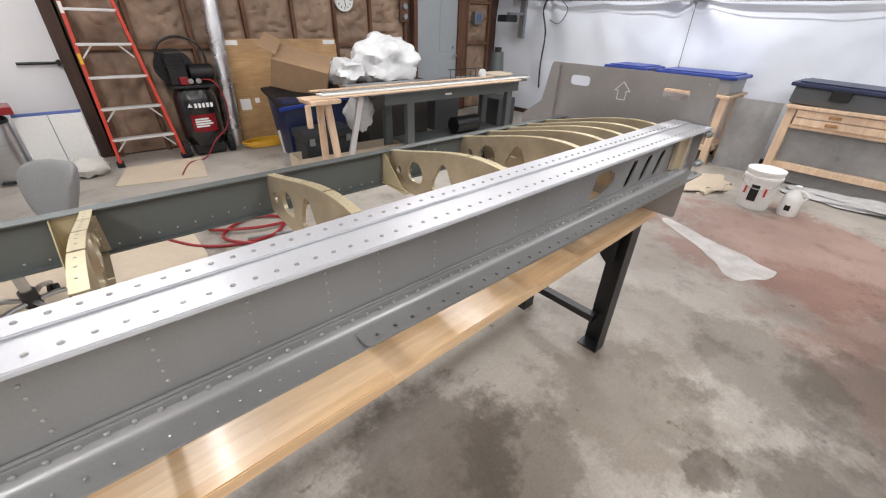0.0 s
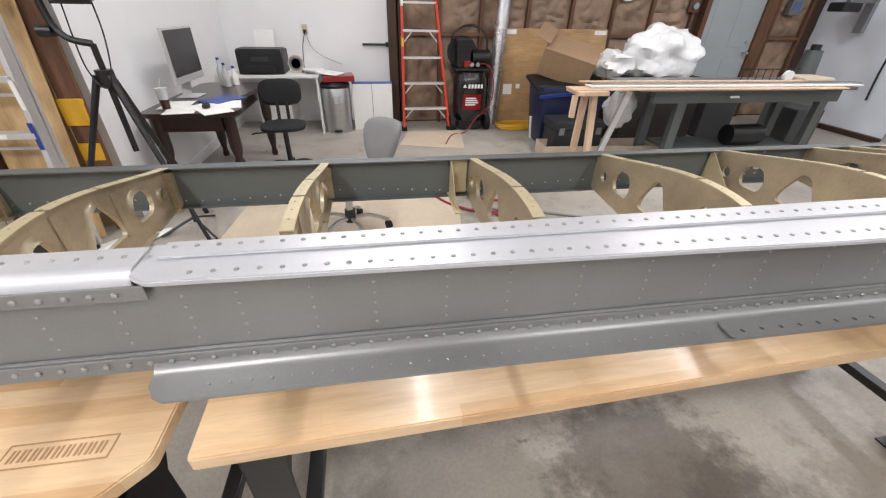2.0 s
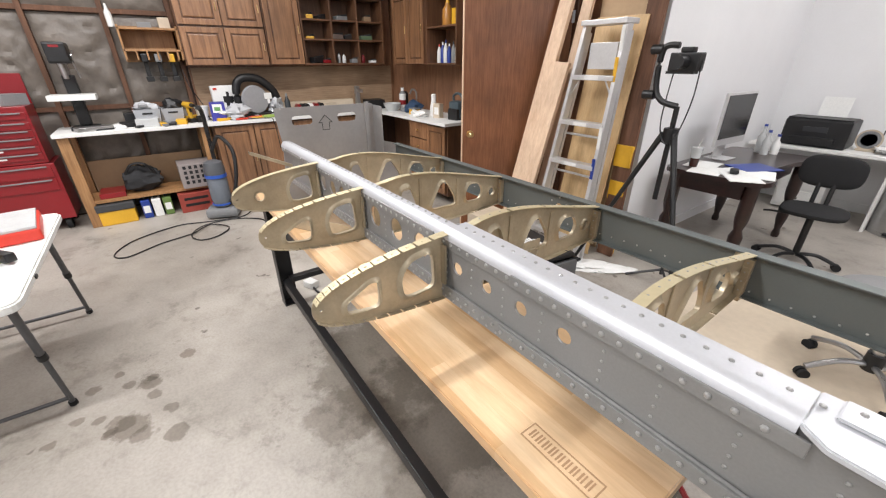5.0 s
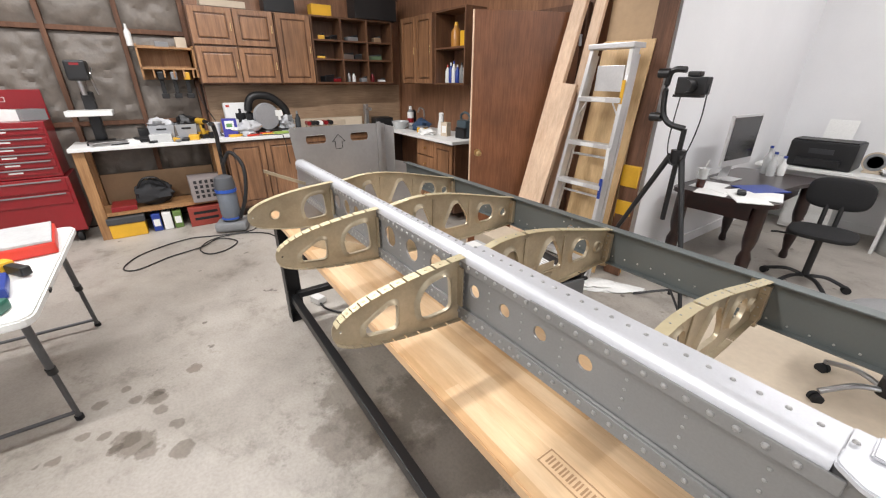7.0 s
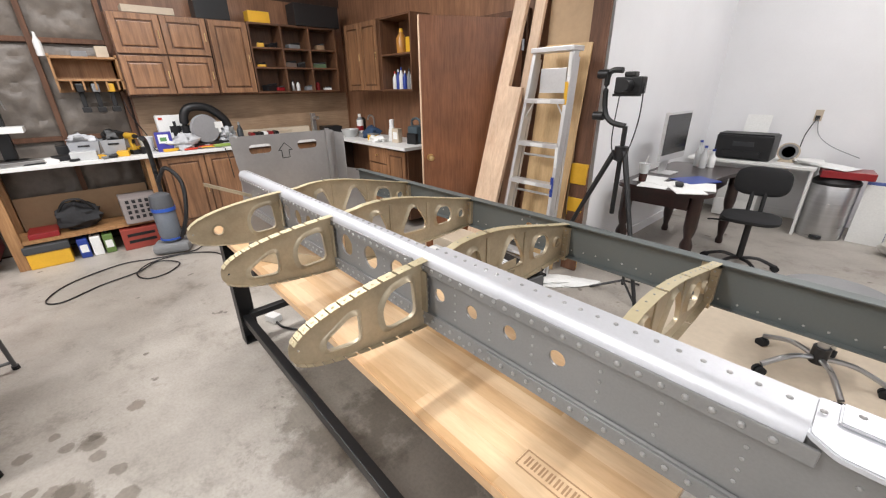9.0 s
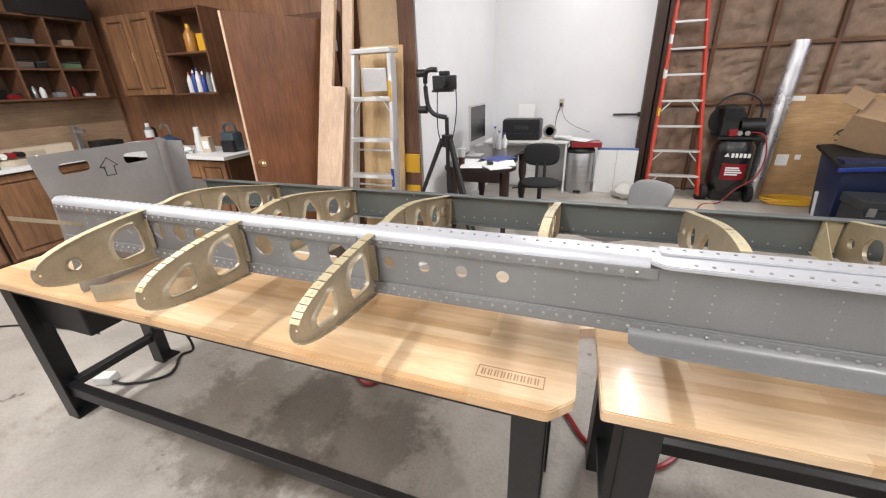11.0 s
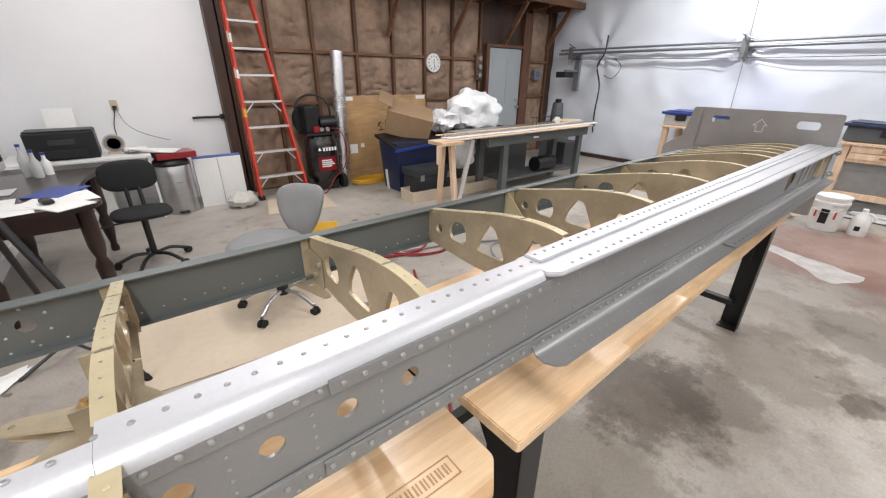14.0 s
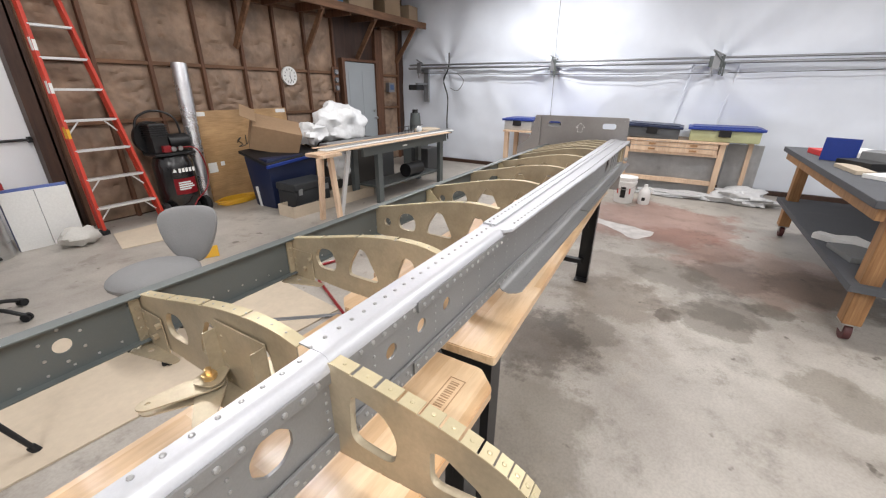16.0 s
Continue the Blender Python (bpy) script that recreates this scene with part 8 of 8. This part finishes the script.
solid("tray_lid", CLEAR, t, "", (-0.19, 0.19, -0.13, 0.13, 0.06, 0.075), bevel=0.004)
t = thing("cordless_driver", "yellow and black driver on the folding table", "drill", pose(-1.85, -1.3, TT + 0.03, 0, 90, 40))
solid("driver_body", YELLOW, t, "", (-0.03, 0.03, -0.09, 0.08, 0.0, 0.07), bevel=0.012)
solid("driver_grip", BLACKP, t, "", (-0.022, 0.022, 0.03, 0.07, 0.07, 0.19), bevel=0.01)
for k, (x, y, c, a) in enumerate(((-1.62, -1.22, BLUE, 10), (-1.55, -1.4, paint(0.02, 0.1, 0.12, 0.4), 40), (-1.7, -1.5, BLUE, -30), (-1.42, -1.25, paint(0.03, 0.14, 0.1, 0.4), 70))):
    t = thing("hand_tool_case", ("blue", "teal", "blue", "green")[k] + " moulded tool pouch on the folding table", "tool", pose(x, y, TT, 0, 0, a))
    solid("pouch", c, t, "", (-0.11, 0.11, -0.04, 0.04, 0, 0.05), bevel=0.015)
    solid("pouch_clip", PAPER, t, "", (-0.06, 0.02, -0.02, 0.02, 0.05, 0.054))
carton("open pale carton on the folding table", -2.3, -1.55, TT, 0.3, 0.2, 0.14, CARDL, 15)
carton("red case on the folding table", -2.02, -1.5, TT, 0.3, 0.16, 0.05, RED, 60)

# ---- east side ----
def drawer_bench(y0, y1, label, drawers):
    t = thing("timber_bench", label, "bench", group="timber benches by the white wall")
    solid("bench_top", M_PINE, t, "", (7.08, 7.78, y0, y1, 0.82, 0.85), bevel=0.003)
    for x in (7.12, 7.66):
        for y in (y0 + 0.02, y1 - 0.1):
            solid("leg", M_PINE, t, "", (x, x + 0.08, y, y + 0.08, 0, 0.82), bevel=0.003)
    if drawers:
        n = 2
        for k in range(n):
            z = 0.66 + 0.08 * k
            d = solid("drawer_front", M_PINE, t, "", (7.1, 7.118, y0 + 0.12, y1 - 0.12, z, z + 0.072), bevel=0.003)
            for q in (0.3, 0.7):
                yy = y0 + (y1 - y0) * q
                solid("drawer_pull", POSTW, d, "", (7.085, 7.1, yy - 0.05, yy + 0.05, z + 0.025, z + 0.05), bevel=0.003)
        solid("apron", M_PINE, t, "", (7.12, 7.14, y0 + 0.1, y1 - 0.1, 0.62, 0.66))
    solid("shelf", M_PINE, t, "", (7.14, 7.74, y0 + 0.02, y1 - 0.02, 0.17, 0.24), bevel=0.003)
    return t


drawer_bench(-1.02, 0.45, "pale timber bench with two shallow drawers", True)
drawer_bench(1.0, 2.65, "pale timber bench holding plastic tubs", False)
HAZE = surface("hanging_film", (0.55, 0.55, 0.55), 0.3, fine=12, bump=0.7, vary=0.2)


def drape(y0, y1, z0, z1, x, label, seed):
    bm = bmesh.new()
    n, k = 24, 12
    g = []
    for j in range(k + 1):
        g.append([])
        for i in range(n + 1):
            y, z = y0 + (y1 - y0) * i / n, z0 + (z1 - z0) * j / k
            g[-1].append(bm.verts.new((x + 0.03 * noise.fractal(Vector((y * 6, z * 1.5, seed)), 1.0, 2.0, 3), y, z)))
    for j in range(k):
        for i in range(n):
            bm.faces.new((g[j][i], g[j][i + 1], g[j + 1][i + 1], g[j + 1][i]))
    bmesh.ops.solidify(bm, geom=bm.faces[:], thickness=0.002)
    tagged(part("plastic_drape", bm, HAZE, None, "", True), label, "plastic sheet")


drape(-0.98, 0.42, 0.02, 0.64, 7.2, "milky plastic sheet hung below the bench drawers", 1)
drape(0.5, 0.98, 0.0, 0.83, 7.3, "milky plastic sheet hung between the benches", 5)
drape(-1.5, -1.04, 0.0, 0.82, 7.35, "milky plastic sheet hung past the bench end", 8)
t = thing("film_heap", "crumpled heap of milky plastic sheet on the floor", "plastic sheet")
lump("film_fold", HAZE, t, (6.95, -1.35, 0.08), (0.22, 0.4, 0.12), 7, 0.6, 28, 0.001)
lump("film_fold", HAZE, t, (6.92, -0.55, 0.03), (0.16, 0.6, 0.05), 11, 0.6, 28, 0.001)
for k, (y0, y1, body, lid, tilt) in enumerate(((2.06, 2.72, CLEAR, BLUE, 0), (0.98, 1.98, paint(0.3, 0.31, 0.32, 0.4), BLUE, 0), (-0.4, 0.52, paint(0.1, 0.11, 0.12, 0.4), paint(0.02, 0.03, 0.075, 0.4), 2), (-1.46, -0.43, paint(0.5, 0.52, 0.3, 0.4), BLUE, 0))):
    m_ = (y0 + y1) / 2
    zz = 0.851
    t = thing("lidded_tub", ("clear plastic tub with a blue lid", "grey plastic tub with a blue lid", "dark grey tub with a black lid", "pale yellow tub with a blue lid")[k] + " on the bench", "tub", pose(7.42, m_, zz, tilt), "tubs on the benches")
    w = (y1 - y0) / 2
    bm = bmesh.new()
    box(bm, -0.26, 0.26, -w + 0.06, w - 0.06, 0, 0.17, bevel=0.02)
    part("tub_body", bm, body, t, "", True)
    solid("tub_lid", lid, t, "", (-0.3, 0.3, -w + 0.02, w - 0.02, 0.17, 0.21), bevel=0.012)
    solid("lid_ridge", lid, t, "", (-0.25, 0.25, -w + 0.08, w - 0.08, 0.21, 0.225), bevel=0.006)
    solid("latch", BLACKP, t, "", (-0.305, -0.28, -0.08, 0.08, 0.08, 0.18), bevel=0.005)
    if k == 3:
        solid("end_prop", M_PINE, t, "", (-0.1, 0.1, -w + 0.1, -w + 0.16, -0.851, -0.001))
t = thing("plastic_bucket", "white five-gallon bucket with red and black print", "bucket", pose(6.09, 0.2, 0))
bm = bmesh.new()
lathe(bm, [(0.13, 0.0), (0.133, 0.01), (0.148, 0.3), (0.158, 0.3), (0.158, 0.325), (0.15, 0.33), (0.152, 0.37)], 32)
part("bucket_body", bm, WHITE, t, "", True)
bm = bmesh.new()
lathe(bm, [(0.157, 0.365), (0.158, 0.385), (0.14, 0.388)], 32)
part("bucket_rim", bm, PAPER, t, "", True)
solid("print_block", BLACKP, t, "", (-0.147, -0.138, -0.03, 0.04, 0.09, 0.25))
solid("print_block", RED, t, "", (-0.13, -0.115, 0.075, 0.09, 0.15, 0.22))
solid("print_block", RED, t, "", (-0.13, -0.115, -0.09, -0.075, 0.15, 0.24))
bm = bmesh.new()
tube(bm, [(0.0, 0.16, 0.31), (-0.12, 0.13, 0.26), (-0.175, 0.0, 0.22), (-0.12, -0.13, 0.26), (0.0, -0.16, 0.31)], 0.004, 6)
part("bail", bm, M_STEEL, t)
t = thing("plastic_jug", "white translucent gallon jug beside the bucket", "jug", pose(6.12, -0.08, 0))
bm = bmesh.new()
lathe(bm, [(0.075, 0), (0.08, 0.02), (0.08, 0.16), (0.06, 0.21), (0.025, 0.25), (0.022, 0.27)], 20)
part("jug_body", bm, WHITE, t, "", True)
rod("jug_cap", PAPER, t, (0, 0, 0.27), (0, 0, 0.29), 0.026)
bm = bmesh.new()
tube(bm, [(0.0, -0.07, 0.16), (0.0, -0.1, 0.2), (0.0, -0.06, 0.24), (0.0, -0.02, 0.245)], 0.012)
part("jug_grip", bm, WHITE, t, "", True)
solid("jug_label", BLACKP, t, "", (-0.0815, -0.078, -0.02, 0.025, 0.06, 0.11))
t = thing("floor_rag", "pale beige rag dropped on the concrete", "rag")
lump("rag_cloth", CARDL, t, (6.35, 0.72, 0.02), (0.35, 0.22, 0.035), 4, 0.5, 28, 0.001)

# rolling assembly cart
t = thing("rolling_cart", "heavy timber cart with grey felt shelves on casters", "cart")
FELT = surface("grey_felt", (0.1, 0.105, 0.115), 0.9, fine=90, bump=0.3)
solid("cart_top", FELT, t, "", (2.85, 5.62, -2.4, -1.42, 0.95, 1.0), bevel=0.006)
solid("cart_shelf", FELT, t, "", (2.95, 5.58, -2.36, -1.5, 0.38, 0.43), bevel=0.006)
for x in (3.0, 5.38):
    for y in (-1.66, -2.34):
        solid("cart_leg", POSTW, t, "", (x, x + 0.11, y, y + 0.1, 0.13, 0.95), bevel=0.006)
        bm = bmesh.new()
        cyl(bm, (x + 0.055, y + 0.03, 0.06), (x + 0.055, y + 0.07, 0.06), 0.06, n=20)
        c = part("caster_wheel", bm, paint(0.1, 0.03, 0.03, 0.5), t, "dark red caster wheel", True)
        solid("caster_fork", M_STEEL, c, "", (x + 0.02, x + 0.09, y + 0.02, y + 0.026, 0.06, 0.13), (x + 0.02, x + 0.09, y + 0.074, y + 0.08, 0.06, 0.13), (x, x + 0.11, y, y + 0.1, 0.122, 0.13))
solid("top_rail", POSTW, t, "", (2.9, 5.58, -1.5, -1.46, 0.87, 0.95))
CT = 1.001
carton("red plastic case on the cart", 5.0, -1.62, CT, 0.3, 0.14, 0.05, paint(0.7, 0.03, 0.03, 0.4), 10, "red_case")
t = thing("blue_binder", "blue ring binder standing open on the cart", "folder", pose(4.55, -1.62, CT, 0, 0, 65))
solid("folder_cover", BLUE, t, "", (-0.12, 0.12, -0.006, 0.006, 0, 0.2), bevel=0.003)
solid("folder_page", paint(0.35, 0.35, 0.45, 0.5), t, "", (-0.09, 0.09, -0.009, -0.006, 0.03, 0.17))
for k, (x, y, w, d, h, c, a, nm) in enumerate(((5.1, -1.95, 0.5, 0.35, 0.05, PAPER, 20, "paper_stack"), (4.6, -2.0, 0.35, 0.3, 0.09, PAPER, -15, "paper_stack"), (4.2, -1.7, 0.3, 0.18, 0.06, BLACKP, 30, "black_tool"), (4.0, -1.6, 0.4, 0.12, 0.03, CARDL, 5, "wood_strip"), (3.7, -1.75, 0.22, 0.3, 0.03, PAPER, 40, "paper_stack"), (4.4, -1.85, 0.25, 0.2, 0.12, GREYPL, -30, "grey_box"))):
    carton(nm.replace("_", " ") + " lying on the cart top", x, y, CT, w, d, h, c, a, nm)
for k, (x, y, w, d, h, c, a) in enumerate(((3.9, -1.75, 0.4, 0.3, 0.02, PAPER, 20), (3.85, -1.7, 0.45, 0.1, 0.05, PAPER, 50), (3.6, -1.7, 0.35, 0.25, 0.04, GREYPL, 10), (3.4, -1.85, 0.3, 0.3, 0.06, PAPER, -20))):
    carton("loose papers and tubes on the cart shelf", x, y, 0.431 + 0.0005 * k, w, d, h, c, a, "paper_roll")
# dried white spill on the floor
bm = bmesh.new()
edge = rounded([(5.1, 0.62), (4.95, 0.6), (4.66, 0.12), (4.36, -0.13), (4.52, -0.27), (4.77, -0.36), (4.84, -0.18), (4.92, 0.2)], 0.12, 6)
pts = [(x + 0.04 * noise.noise(Vector((x * 9, y * 9, 2))), y + 0.04 * noise.noise(Vector((x * 9, y * 9, 7)))) for x, y in edge]
sheet(bm, pts, [], 0.0012, Matrix.Translation((0, 0, 0.0004)))
tagged(part("paint_spill", bm, paint(0.5, 0.475, 0.455, 0.6, grain=0.14, fine=70, vary=0.2, big=6)), "dried white paint spill on the concrete", "spill")
